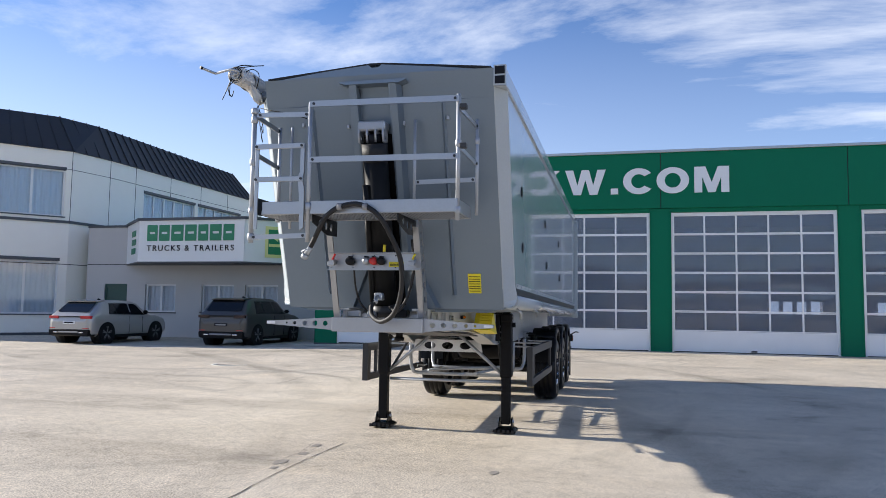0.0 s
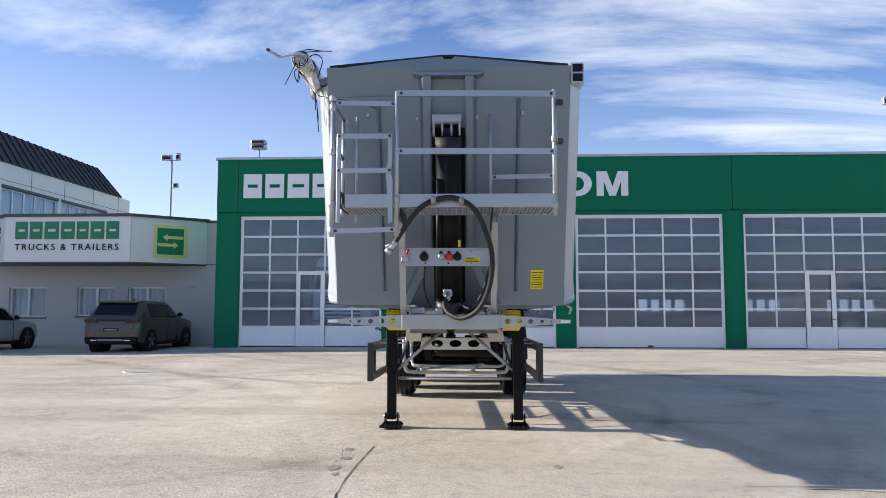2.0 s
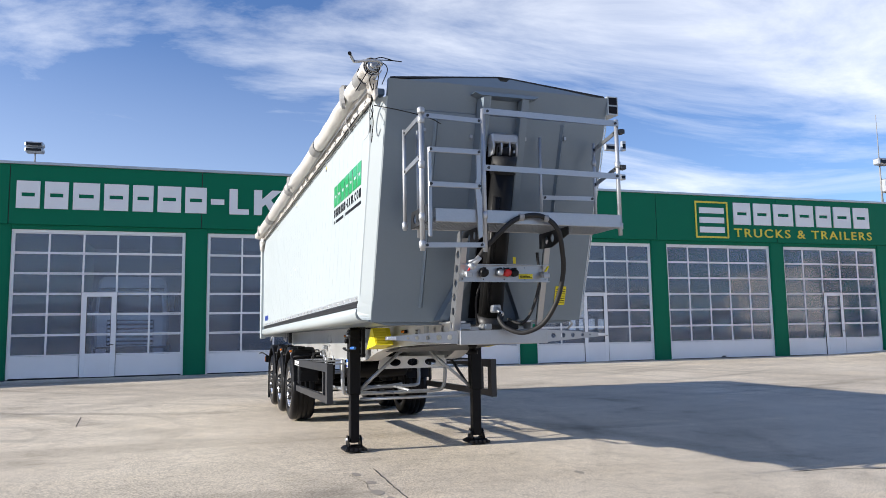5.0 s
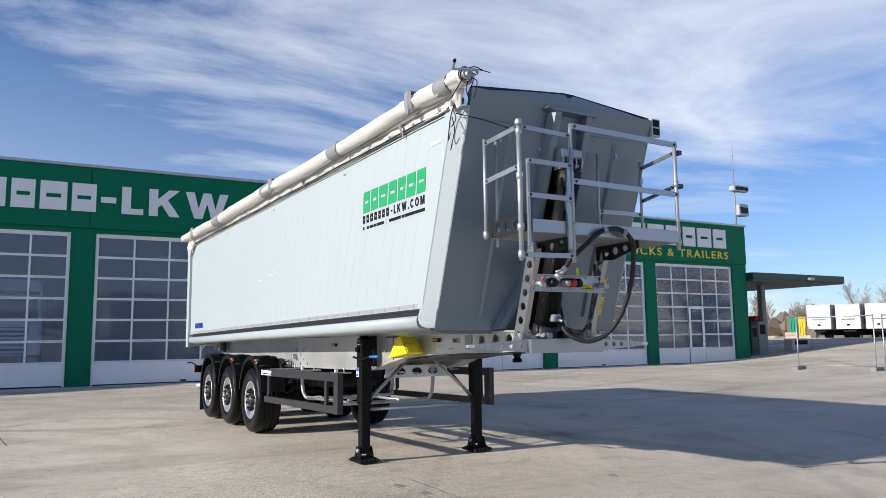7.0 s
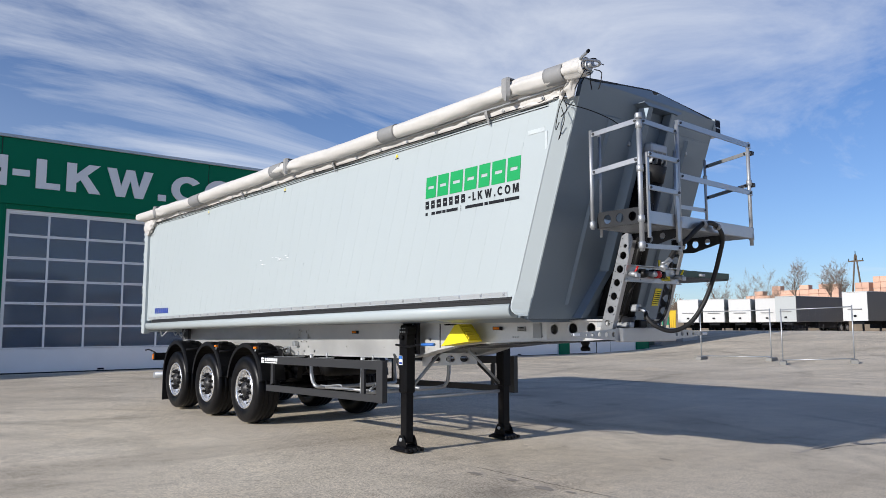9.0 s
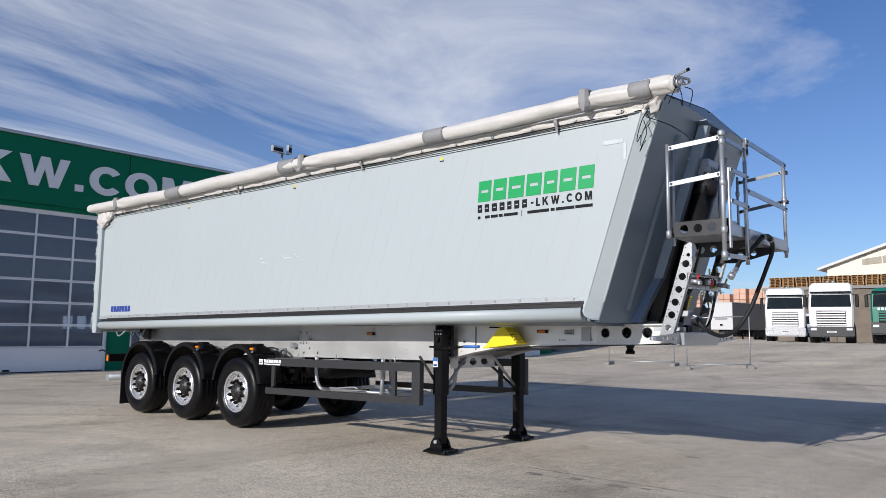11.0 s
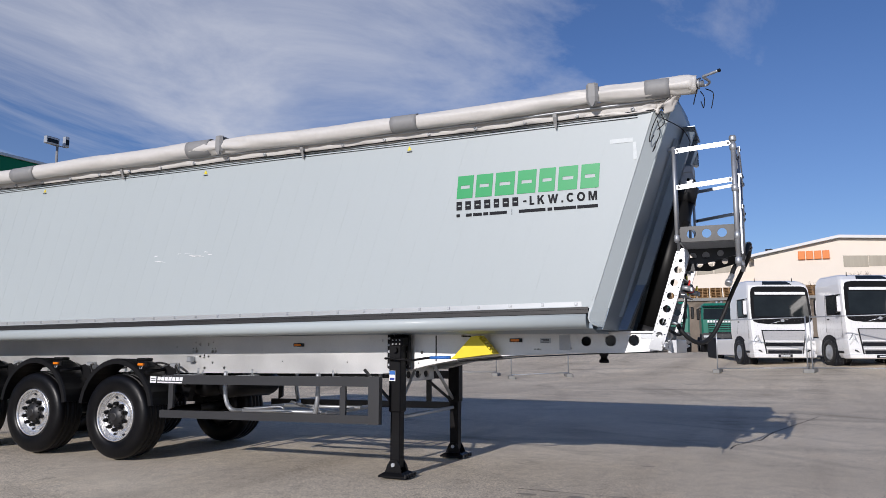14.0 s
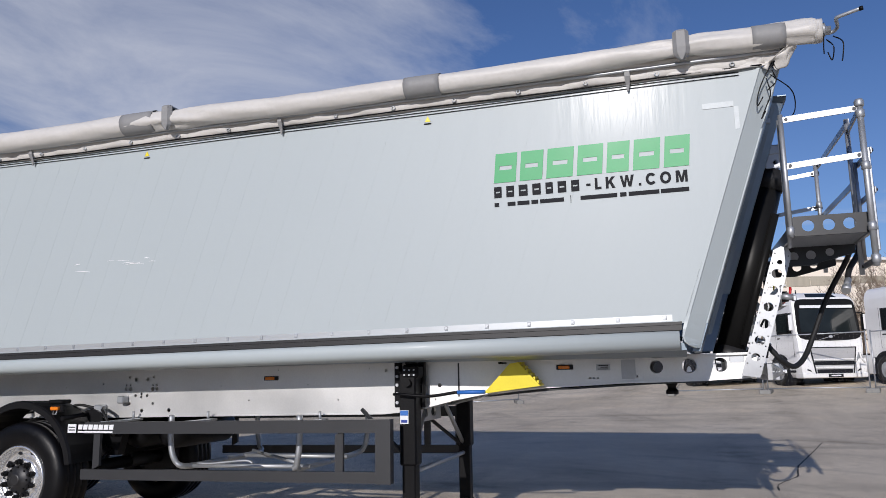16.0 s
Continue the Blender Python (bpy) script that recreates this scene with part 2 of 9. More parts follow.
def rippled(m, scale, strength):
    """Adds the shallow lengthwise waviness of extruded panels to the relief of a paint."""
    nt = m.node_tree
    b = nt.nodes["Principled BSDF"]
    tc = nt.nodes.new("ShaderNodeTexCoord")
    mp = nt.nodes.new("ShaderNodeMapping")
    mp.inputs["Rotation"].default_value = (radians(-18.8), 0, 0)
    mp.inputs["Scale"].default_value = scale
    nz = nt.nodes.new("ShaderNodeTexNoise")
    nz.inputs["Scale"].default_value, nz.inputs["Detail"].default_value, nz.inputs["Roughness"].default_value = 1.0, 4, 0.6
    bp = nt.nodes.new("ShaderNodeBump")
    bp.inputs["Strength"].default_value, bp.inputs["Distance"].default_value = strength, 0.01
    nt.links.new(tc.outputs["Object"], mp.inputs[0])
    nt.links.new(mp.outputs[0], nz.inputs["Vector"])
    nt.links.new(nz.outputs["Fac"], bp.inputs["Height"])
    nt.links.new(bp.outputs[0], b.inputs["Normal"])
    nt.links.new(bp.outputs[0], b.inputs["Coat Normal"])


rippled(M["side"], (1.0, 9.0, 0.9), 0.16)


# ---- mesh helpers ----
def bm_box(bm, x0, x1, y0, y1, z0, z1, bevel=0.0, seg=1):
    vs = [bm.verts.new((x, y, z)) for z in (z0, z1) for y in (y0, y1) for x in (x0, x1)]
    fs = [bm.faces.new([vs[i] for i in f]) for f in ((0, 2, 3, 1), (4, 5, 7, 6), (0, 1, 5, 4), (1, 3, 7, 5), (3, 2, 6, 7), (2, 0, 4, 6))]
    if bevel:
        es = {e for f in fs for e in f.edges}
        bmesh.ops.bevel(bm, geom=list(es), offset=bevel, segments=seg, affect="EDGES", clamp_overlap=True)
    return bm


def bm_prism(bm, pts, axis, a, b):
    """Polygon pts in the two other axes (in xyz order), drawn from a to b along axis."""
    def p(u, v, w):
        return {"x": (w, u, v), "y": (u, w, v), "z": (u, v, w)}[axis]
    lo = [bm.verts.new(p(u, v, a)) for u, v in pts]
    hi = [bm.verts.new(p(u, v, b)) for u, v in pts]
    n = len(pts)
    fs = [bm.faces.new(lo), bm.faces.new(hi[::-1])] + [bm.faces.new((lo[i], hi[i], hi[(i + 1) % n], lo[(i + 1) % n])) for i in range(n)]
    bmesh.ops.recalc_face_normals(bm, faces=fs)
    return bm


def bm_cyl(bm, p0, p1, r0, r1=None, seg=16, smooth=True):
    p0, p1 = Vector(p0), Vector(p1)
    r1 = r0 if r1 is None else r1
    q = (p1 - p0).to_track_quat("Z", "Y")
    rings = []
    for p, r in ((p0, r0), (p1, r1)):
        rings.append([bm.verts.new(p + q @ Vector((r * math.cos(2 * math.pi * i / seg), r * math.sin(2 * math.pi * i / seg), 0))) for i in range(seg)])
    for i in range(seg):
        f = bm.faces.new((rings[0][i], rings[0][(i + 1) % seg], rings[1][(i + 1) % seg], rings[1][i]))
        f.smooth = smooth
    bm.faces.new(rings[0][::-1]); bm.faces.new(rings[1])
    return bm


def bm_tube(bm, pts, r, seg=10, radii=None):
    """A tube along a run of points."""
    pts = [Vector(p) for p in pts]
    rings = []
    up = Vector((0.13, 0.21, 0.97))
    for i, p in enumerate(pts):
        d = (pts[min(i + 1, len(pts) - 1)] - pts[max(i - 1, 0)]).normalized()
        s = d.cross(up)
        if s.length < 0.05:
            s = d.cross(Vector((1, 0, 0)))
        s.normalize()
        u = s.cross(d)
        rr = radii[i] if radii else r
        rings.append([bm.verts.new(p + s * rr * math.cos(2 * math.pi * k / seg) + u * rr * math.sin(2 * math.pi * k / seg)) for k in range(seg)])
    fs = []
    for a, b in zip(rings, rings[1:]):
        for k in range(seg):
            f = bm.faces.new((a[k], a[(k + 1) % seg], b[(k + 1) % seg], b[k]))
            f.smooth = True
            fs.append(f)
    fs.append(bm.faces.new(rings[0])); fs.append(bm.faces.new(rings[-1]))
    bmesh.ops.recalc_face_normals(bm, faces=fs)
    return bm


def bm_lathe(bm, prof, centre, axis="x", seg=32, closed=False):
    """Turns profile (radius, offset along axis) about the axis through centre."""
    c = Vector(centre)
    rings = []
    for r, o in prof:
        ring = []
        for i in range(seg):
            a = 2 * math.pi * i / seg
            u, v = r * math.cos(a), r * math.sin(a)
            ring.append(bm.verts.new(c + Vector({"x": (o, u, v), "y": (u, o, v), "z": (u, v, o)}[axis])))
        rings.append(ring)
    fs = []
    pairs = list(zip(rings, rings[1:])) + ([(rings[-1], rings[0])] if closed else [])
    for a, b in pairs:
        for k in range(seg):
            f = bm.faces.new((a[k], a[(k + 1) % seg], b[(k + 1) % seg], b[k]))
            f.smooth = True
            fs.append(f)
    if not closed:
        for ring in (rings[0], rings[-1]):
            fs.append(bm.faces.new(ring))
    bmesh.ops.recalc_face_normals(bm, faces=fs)
    return bm


def smooth_run(pts, n=8):
    """A Catmull-Rom run through the points."""
    P = [Vector(p) for p in pts]
    P = [2 * P[0] - P[1]] + P + [2 * P[-1] - P[-2]]
    out = []
    for i in range(1, len(P) - 2):
        for k in range(n):
            t = k / n
            a, b, c, d = P[i - 1], P[i], P[i + 1], P[i + 2]
            out.append(0.5 * ((2 * b) + (c - a) * t + (2 * a - 5 * b + 4 * c - d) * t * t + (3 * b - a - 3 * c + d) * t ** 3))
    return out + [P[-2]]


def mesh_of(bm, name, material):
    me = bpy.data.meshes.new(name)
    bm.to_mesh(me)
    bm.free()
    me.materials.append(material)
    return me


def part(name, bm, material, parent=None, label=""):
    """Links a bmesh (in the coordinates of its top thing) as one mesh under a thing or part."""
    me = bm if isinstance(bm, bpy.types.Mesh) else mesh_of(bm, name, material)
    ob = new(name, me)
    ob.parent = parent
    if label:
        ob["label"] = label
    return ob


def thing(name, at=(0, 0, 0), label="", category="", group="", kind="", rz=0.0):
    ob = new(name)
    ob.empty_display_size = 0.2
    ob.matrix_basis = pose(*at, 0, 0, rz)
    return tagged(ob, label, category, group, kind)


def solid(name, bm, material, label="", category="", kind="", group=""):
    return tagged(new(name, mesh_of(bm, name, material)), label, category, group, kind)


def circle(u, v, r, n=14):
    return [(u + r * math.cos(2 * math.pi * i / n), v + r * math.sin(2 * math.pi * i / n)) for i in range(n)]


def holed(name, outline, holes, t, material, m):
    """A flat plate of thickness t with holes cut through, drawn in its own plane and set by the matrix m."""
    cu = bpy.data.curves.new(name, "CURVE")
    cu.dimensions, cu.fill_mode, cu.extrude = "2D", "BOTH", t / 2
    for loop in [outline] + list(holes):
        sp = cu.splines.new("POLY")
        sp.points.add(len(loop) - 1)
        for q, (u, v) in zip(sp.points, loop):
            q.co = (u, v, 0, 1)
        sp.use_cyclic_u = True
    tmp = bpy.data.objects.new(name, cu)
    me = bpy.data.meshes.new_from_object(tmp)
    bpy.data.objects.remove(tmp)
    me.transform(m)
    me.materials.clear()
    me.materials.append(material)
    return me


def lettering(name, body, material, w, h, depth, m, bold=0.0, space=1.0):
    """Words in the built-in font, fitted to a box w by h whose lower left corner is the origin of m."""
    cu = bpy.data.curves.new(name, "FONT")
    cu.body, cu.extrude, cu.offset, cu.space_character = body, 0.1, bold, space
    tmp = bpy.data.objects.new(name, cu)
    me = bpy.data.meshes.new_from_object(tmp)
    bpy.data.objects.remove(tmp)
    co = np.array([v.co[:] for v in me.vertices])
    lo, hi = co.min(0), co.max(0)
    me.transform(m @ Matrix.Diagonal((w / (hi[0] - lo[0]), h / (hi[1] - lo[1]), depth / 0.2, 1)) @ Matrix.Translation((-lo[0], -lo[1], 0)))
    me.materials.clear()
    me.materials.append(material)
    return me


def arc(cx, cy, rx, ry, a0, a1, n=18):
    return [(cx + rx * math.cos(radians(a0 + (a1 - a0) * i / n)), cy + ry * math.sin(radians(a0 + (a1 - a0) * i / n))) for i in range(n + 1)]


# heavy sans capitals, one high
GLYPHS = {
    "-": (0.42, [(0, 0.36), (0.42, 0.36), (0.42, 0.57), (0, 0.57)], []),
    "L": (0.62, [(0, 0), (0.62, 0), (0.62, 0.21), (0.26, 0.21), (0.26, 1), (0, 1)], []),
    "K": (0.92, [(0, 0), (0.26, 0), (0.26, 0.31), (0.37, 0.44), (0.61, 0), (0.92, 0), (0.55, 0.62), (0.9, 1), (0.58, 1), (0.26, 0.63), (0.26, 1), (0, 1)], []),
    "W": (1.34, [(0, 1), (0.27, 1), (0.41, 0.38), (0.55, 1), (0.79, 1), (0.93, 0.38), (1.07, 1), (1.34, 1), (1.06, 0), (0.81, 0), (0.67, 0.6), (0.53, 0), (0.28, 0)], []),
    ".": (0.24, [(0, 0), (0.24, 0), (0.24, 0.23), (0, 0.23)], []),
    "C": (0.9, arc(0.5, 0.5, 0.5, 0.515, 38, 322) + arc(0.5, 0.5, 0.24, 0.28, 318, 42), []),
    "O": (1.02, arc(0.51, 0.5, 0.51, 0.515, 0, 345, 23), [arc(0.51, 0.5, 0.25, 0.29, 0, 345, 23)]),
    "M": (1.06, [(0, 0), (0.24, 0), (0.24, 0.6), (0.42, 0), (0.64, 0), (0.82, 0.6), (0.82, 0), (1.06, 0), (1.06, 1), (0.72, 1), (0.53, 0.38), (0.34, 1), (0, 1)], []),
}


def heavy_word(word, w, h, gap, thick, m, material, parent):
    """Every letter a part of its own; the word is stretched to w."""
    total = sum(GLYPHS[q][0] for q in word) + gap * (len(word) - 1)
    k = w / total
    u = 0.0
    for q in word:
        gw, out, holes = GLYPHS[q]
        fit = lambda pts: [((u + p[0]) * k, p[1] * h) for p in pts]
        part("letter", holed("letter", fit(out), [fit(r) for r in holes], thick, material, m), None, parent)
        u += gw + gap


def letters(body, w, h, depth, m, material, parent, bold=0.0, space=1.0):
    """Words in the built-in font, every letter a part of its own."""
    me = lettering("letter", body, material, w, h, depth, m, bold, space)
    src = bmesh.new()
    src.from_mesh(me)
    todo = set(src.verts)
    while todo:
        stack, isle = [todo.pop()], []
        while stack:
            v = stack.pop()
            isle.append(v)
            for e in v.link_edges:
                o = e.other_vert(v)
                if o in todo:
                    todo.discard(o)
                    stack.append(o)
        bm = bmesh.new()
        at = {v: bm.verts.new(v.co) for v in isle}
        for f in {f for v in isle for f in v.link_faces}:
            bm.faces.new([at[v] for v in f.verts])
        part("letter", bm, material, parent)
    src.free()


def sstep(t):
    t = max(0.0, min(1.0, t))
    return t * t * (3 - 2 * t)


def ground_z(x, y):
    z = sstep((0.92 * x - 0.39 * y - 8) / 18) * (1 - 0.35 * sstep((x - 42) / 25))
    z += 0.14 * sstep((y - 17) / 8) * sstep((x + 15) / 5)
    z -= 0.07 * math.exp(-((x + 11) ** 2 + (y - 18) ** 2) / 60)
    return z


FACE_Y = Matrix(((1, 0, 0, 0), (0, 0, -1, 0), (0, 1, 0, 0), (0, 0, 0, 1)))   # plate x -> x, y -> z, facing -y
FACE_X = Matrix(((0, 0, -1, 0), (-1, 0, 0, 0), (0, 1, 0, 0), (0, 0, 0, 1)))  # plate x -> -y, y -> z, facing -x


# ---- ground ----
def ground_material():
    m = bpy.data.materials.new("worn_yard_asphalt")
    m.use_nodes = True
    nt = m.node_tree
    b = nt.nodes["Principled BSDF"]
    tc = nt.nodes.new("ShaderNodeTexCoord")

    def noise_of(scale, detail=5, rough=0.6, stretch=None):
        n = nt.nodes.new("ShaderNodeTexNoise")
        n.inputs["Scale"].default_value, n.inputs["Detail"].default_value, n.inputs["Roughness"].default_value = scale, detail, rough
        if stretch:
            mp = nt.nodes.new("ShaderNodeMapping")
            mp.inputs["Scale"].default_value = stretch
            nt.links.new(tc.outputs["Object"], mp.inputs[0])
            nt.links.new(mp.outputs[0], n.inputs["Vector"])
        else:
            nt.links.new(tc.outputs["Object"], n.inputs["Vector"])
        return n

    def ramp(src, stops):
        r = nt.nodes.new("ShaderNodeValToRGB")
        r.color_ramp.elements[0].position, r.color_ramp.elements[0].color = stops[0][0], (*stops[0][1], 1)
        r.color_ramp.elements[1].position, r.color_ramp.elements[1].color = stops[-1][0], (*stops[-1][1], 1)
        for p, c in stops[1:-1]:
            e = r.color_ramp.elements.new(p)
            e.color = (*c, 1)
        nt.links.new(src.outputs["Fac"], r.inputs[0])
        return r

    def mult(a, c, fac=1.0):
        x = nt.nodes.new("ShaderNodeMixRGB")
        x.blend_type = "MULTIPLY"
        x.inputs[0].default_value = fac
        nt.links.new(a.outputs[0], x.inputs[1])
        nt.links.new(c.outputs[0], x.inputs[2])
        return x

    base = ramp(noise_of(0.22, 6), [(0.3, (0.53, 0.46, 0.365)), (0.5, (0.635, 0.555, 0.445)), (0.7, (0.715, 0.635, 0.52))])
    stains = ramp(noise_of(0.55, 8, 0.7), [(0.30, (0.62, 0.61, 0.60)), (0.42, (0.95, 0.95, 0.95)), (0.55, (1.02, 1.02, 1.02)), (0.72, (1.12, 1.09, 1.04))])
    streaks = ramp(noise_of(0.5, 6, 0.6, (0.12, 1.6, 1)), [(0.30, (0.8, 0.79, 0.78)), (0.45, (0.98, 0.98, 0.98)), (0.62, (1.0, 1.0, 1.0)), (0.75, (1.06, 1.05, 1.02))])
    grain = ramp(noise_of(60, 3, 0.7), [(0.38, (0.42, 0.41, 0.40)), (0.5, (1, 1, 1)), (0.62, (1.4, 1.4, 1.38))])
    speck = ramp(noise_of(170, 2), [(0.36, (0.5, 0.5, 0.5)), (0.5, (1, 1, 1)), (0.66, (1.3, 1.3, 1.3))])
    c = mult(mult(mult(mult(base, stains), streaks), grain, 0.65), speck, 0.6)
    # turning marks of tyres: thin broken rings about far centres, and oil spots
    for cx, cy, sc, edge, dark in ((-26.0, 2.0, 0.07, 0.05, 0.80), (20.0, -9.0, 0.05, 0.06, 0.84), (3.0, 34.0, 0.09, 0.04, 0.80), (-9.0, 12.5, 0.16, 0.05, 0.82)):
        mp = nt.nodes.new("ShaderNodeMapping")
        mp.inputs["Location"].default_value = (-cx, -cy, 0)
        nt.links.new(tc.outputs["Object"], mp.inputs[0])
        wv = nt.nodes.new("ShaderNodeTexWave")
        wv.wave_type, wv.rings_direction = "RINGS", "Z"
        wv.inputs["Scale"].default_value, wv.inputs["Distortion"].default_value, wv.inputs["Detail"].default_value, wv.inputs["Detail Scale"].default_value = sc, 3.0, 2, 0.25
        nt.links.new(mp.outputs[0], wv.inputs["Vector"])
        ring = ramp(wv, [(0.0, (dark, dark, dark)), (edge, (1, 1, 1)), (1.0, (1.02, 1.02, 1.02))])
        mask = ramp(noise_of(0.16, 3, 0.5), [(0.42, (0, 0, 0)), (0.58, (1, 1, 1))])
        x = mult(c, ring)
        nt.links.new(mask.outputs[0], x.inputs[0])
        c = x
    c = mult(c, ramp(noise_of(2.6, 6, 0.7), [(0.24, (0.55, 0.54, 0.53)), (0.33, (1, 1, 1)), (1.0, (1, 1, 1))]))
    c = mult(c, ramp(noise_of(7.0, 5, 0.65), [(0.25, (0.7, 0.7, 0.7)), (0.45, (1, 1, 1)), (0.7, (1.07, 1.07, 1.06))]))
    nt.links.new(c.outputs[0], b.inputs["Base Color"])
    b.inputs["Roughness"].default_value = 0.85
    b.inputs["Specular IOR Level"].default_value = 0.15
    bp = nt.nodes.new("ShaderNodeBump")
    bp.inputs["Strength"].default_value, bp.inputs["Distance"].default_value = 0.35, 0.01
    nt.links.new(noise_of(90, 3).outputs["Fac"], bp.inputs["Height"])
    nt.links.new(bp.outputs[0], b.inputs["Normal"])
    return m


def build_ground():
    xs = [-1800, -900, -450, -200, -110] + [-70 + 3 * i for i in range(60)] + [125, 160, 250, 500, 1000, 2000]
    ys = [-1800, -800, -300, -120] + [-70 + 3 * i for i in range(60)] + [125, 170, 260, 500, 1000, 2000]
    bm = bmesh.new()
    grid = [[bm.verts.new((x, y, ground_z(x, y))) for x in xs] for y in ys]
    for j in range(len(ys) - 1):
        for i in range(len(xs) - 1):
            f = bm.faces.new((grid[j][i], grid[j][i + 1], grid[j + 1][i + 1], grid[j + 1][i]))
            f.smooth = True
    return solid("ground", bm, ground_material(), "worn pale grey asphalt yard with stains, cracks and tyre marks", "ground", "structure")


build_ground()

# ---- hall ----
HY = 25.95                      # facade plane
GATES = [(-10.53, -5.44, True), (-4.75, 0.64, False), (1.33, 6.39, False), (7.07, 12.14, True), (12.86, 17.92, False), (18.62, 23.72, True)]
HX0, HX1, HTOP, FASC, GTOP, GBOT = -11.4, 24.75, 6.84, 4.9, 4.76, 0.13


def build_hall():
    wall = thing("wall_hall_front", (0, HY, 0), "green painted front wall of the truck workshop with gate pillars", "wall", kind="structure")
    # pillars and the strips above the gates
    edges = [HX0] + [v for g in GATES for v in g[:2]] + [HX1]
    for a, b in zip(edges[::2], edges[1::2]):
        bm = bmesh.new()
        bm_box(bm, a, b, 0.0, 0.4, -0.1, FASC, 0.01)
        part("pillar", bm, M["green"], wall)
        # folded edge profiles of the cladding
        bm = bmesh.new()
        for x in (a + 0.03, b - 0.05):
            bm_box(bm, x, x + 0.02, -0.012, 0.0, 0.1, FASC)
        part("cladding_edge", bm, M["green"], wall)
        if b - a > 0.5:
            bm = bmesh.new()
            bm_box(bm, a, b, -0.03, 0.4, -0.15, 0.13)
            part("plinth", bm, M["sill"], wall)
    for a, b, _ in GATES:
        bm = bmesh.new()
        bm_box(bm, a, b, 0.02, 0.4, GTOP, FASC)
        part("lintel", bm, M["green"], wall)
    # fascia of separate sheets with a recessed joint
    joints = [HX0, -10.62, -4.95, 1.0, 6.7, 12.4, 18.3, HX1]
    for a, b in zip(joints, joints[1:]):
        bm = bmesh.new()
        bm_box(bm, a + 0.012, b - 0.012, -0.06, 0.4, FASC, HTOP - 0.06, 0.008)
        part("fascia_panel", bm, M["green"], wall)
    bm = bmesh.new()
    bm_box(bm, HX0 + 0.01, HX1 - 0.01, -0.03, 0.38, FASC + 0.02, HTOP - 0.08)
    part("fascia_joint", bm, M["joint"], wall)
    bm = bmesh.new()
    bm_box(bm, HX0 - 0.06, HX1 + 0.06, -0.12, 0.5, HTOP - 0.06, HTOP + 0.03, 0.01)
    part("coping", bm, M["cap"], wall, "grey metal coping")
    # the rest of the shell
    for nm, x0, x1 in (("wall_hall_west", HX0, HX0 + 0.3), ("wall_hall_east", HX1 - 0.3, HX1)):
        bm = bmesh.new()
        bm_box(bm, x0 + 0.004, x1 - 0.004, HY + 0.4, HY + 22, -0.3, HTOP - 0.08)
        solid(nm, bm, M["green"], "green clad side wall of the workshop hall", "wall", "structure")
    bm = bmesh.new()
    cuts = [HX0 + 0.3] + [v for k in range(3, 6) for v in (-9.6 + 5.8 * k, -6.6 + 5.8 * k)] + [HX1 - 0.3]
    for k, (a, b) in enumerate(zip(cuts, cuts[1:])):
        if k % 2 == 0:
            bm_box(bm, a, b, HY + 21.7, HY + 22, -0.3, HTOP - 0.31)
        else:
            bm_box(bm, a, b, HY + 21.7, HY + 22, -0.3, 1.35)
            bm_box(bm, a, b, HY + 21.7, HY + 22, 2.1, HTOP - 0.31)
            for q in range(1, 4):
                x = a + (b - a) * q / 4
                bm_box(bm, x - 0.11, x + 0.11, HY + 21.75, HY + 21.95, 1.35, 2.1)
    back = solid("wall_hall_back", bm, M["interior"], "plain grey back wall with window openings inside the workshop", "wall", "structure")
    for a, b in zip(cuts[1:-1:2], cuts[2:-1:2]):
        for q in range(4):
            x = a + (b - a) * q / 4
            part("window_pane", bm_box(bmesh.new(), x + 0.115, x + (b - a) / 4 - 0.115, HY + 21.84, HY + 21.85, 1.352, 2.098), M["frosted"], back).visible_shadow = False
    bm = bmesh.new()
    bm_box(bm, HX0 + 0.01, HX1 - 0.01, HY + 0.5, HY + 22, HTOP - 0.3, HTOP - 0.1)
    solid("ceiling_hall", bm, M["interior"], "flat grey roof slab of the workshop hall", "ceiling", "structure")
    bm = bmesh.new()
    bm_box(bm, HX0 + 0.3, HX1 - 0.3, HY + 0.12, HY + 21.7, -0.2, 0.14)
    solid("floor_hall", bm, M["concrete"], "grey concrete workshop floor", "floor", "structure")


def pane_mesh(w, h, bulge):
    """A slightly pillowed sheet: its middle is bowed out or in by a few millimetres."""
    bm = bmesh.new()
    n = 6
    sheets = []
    for y in (-0.006, 0.006):
        g = [[bm.verts.new((w * (i / n - 0.5), y - bulge * (1 - (2 * i / n - 1) ** 2) * (1 - (2 * k / n - 1) ** 2), h * (k / n - 0.5))) for i in range(n + 1)] for k in range(n + 1)]
        for k in range(n):
            for i in range(n):
                q = (g[k][i], g[k][i + 1], g[k + 1][i + 1], g[k + 1][i])
                bm.faces.new(q if y < 0 else q[::-1]).smooth = True
        sheets.append(g)
    return mesh_of(bm, "pane", M["gate_pane"])


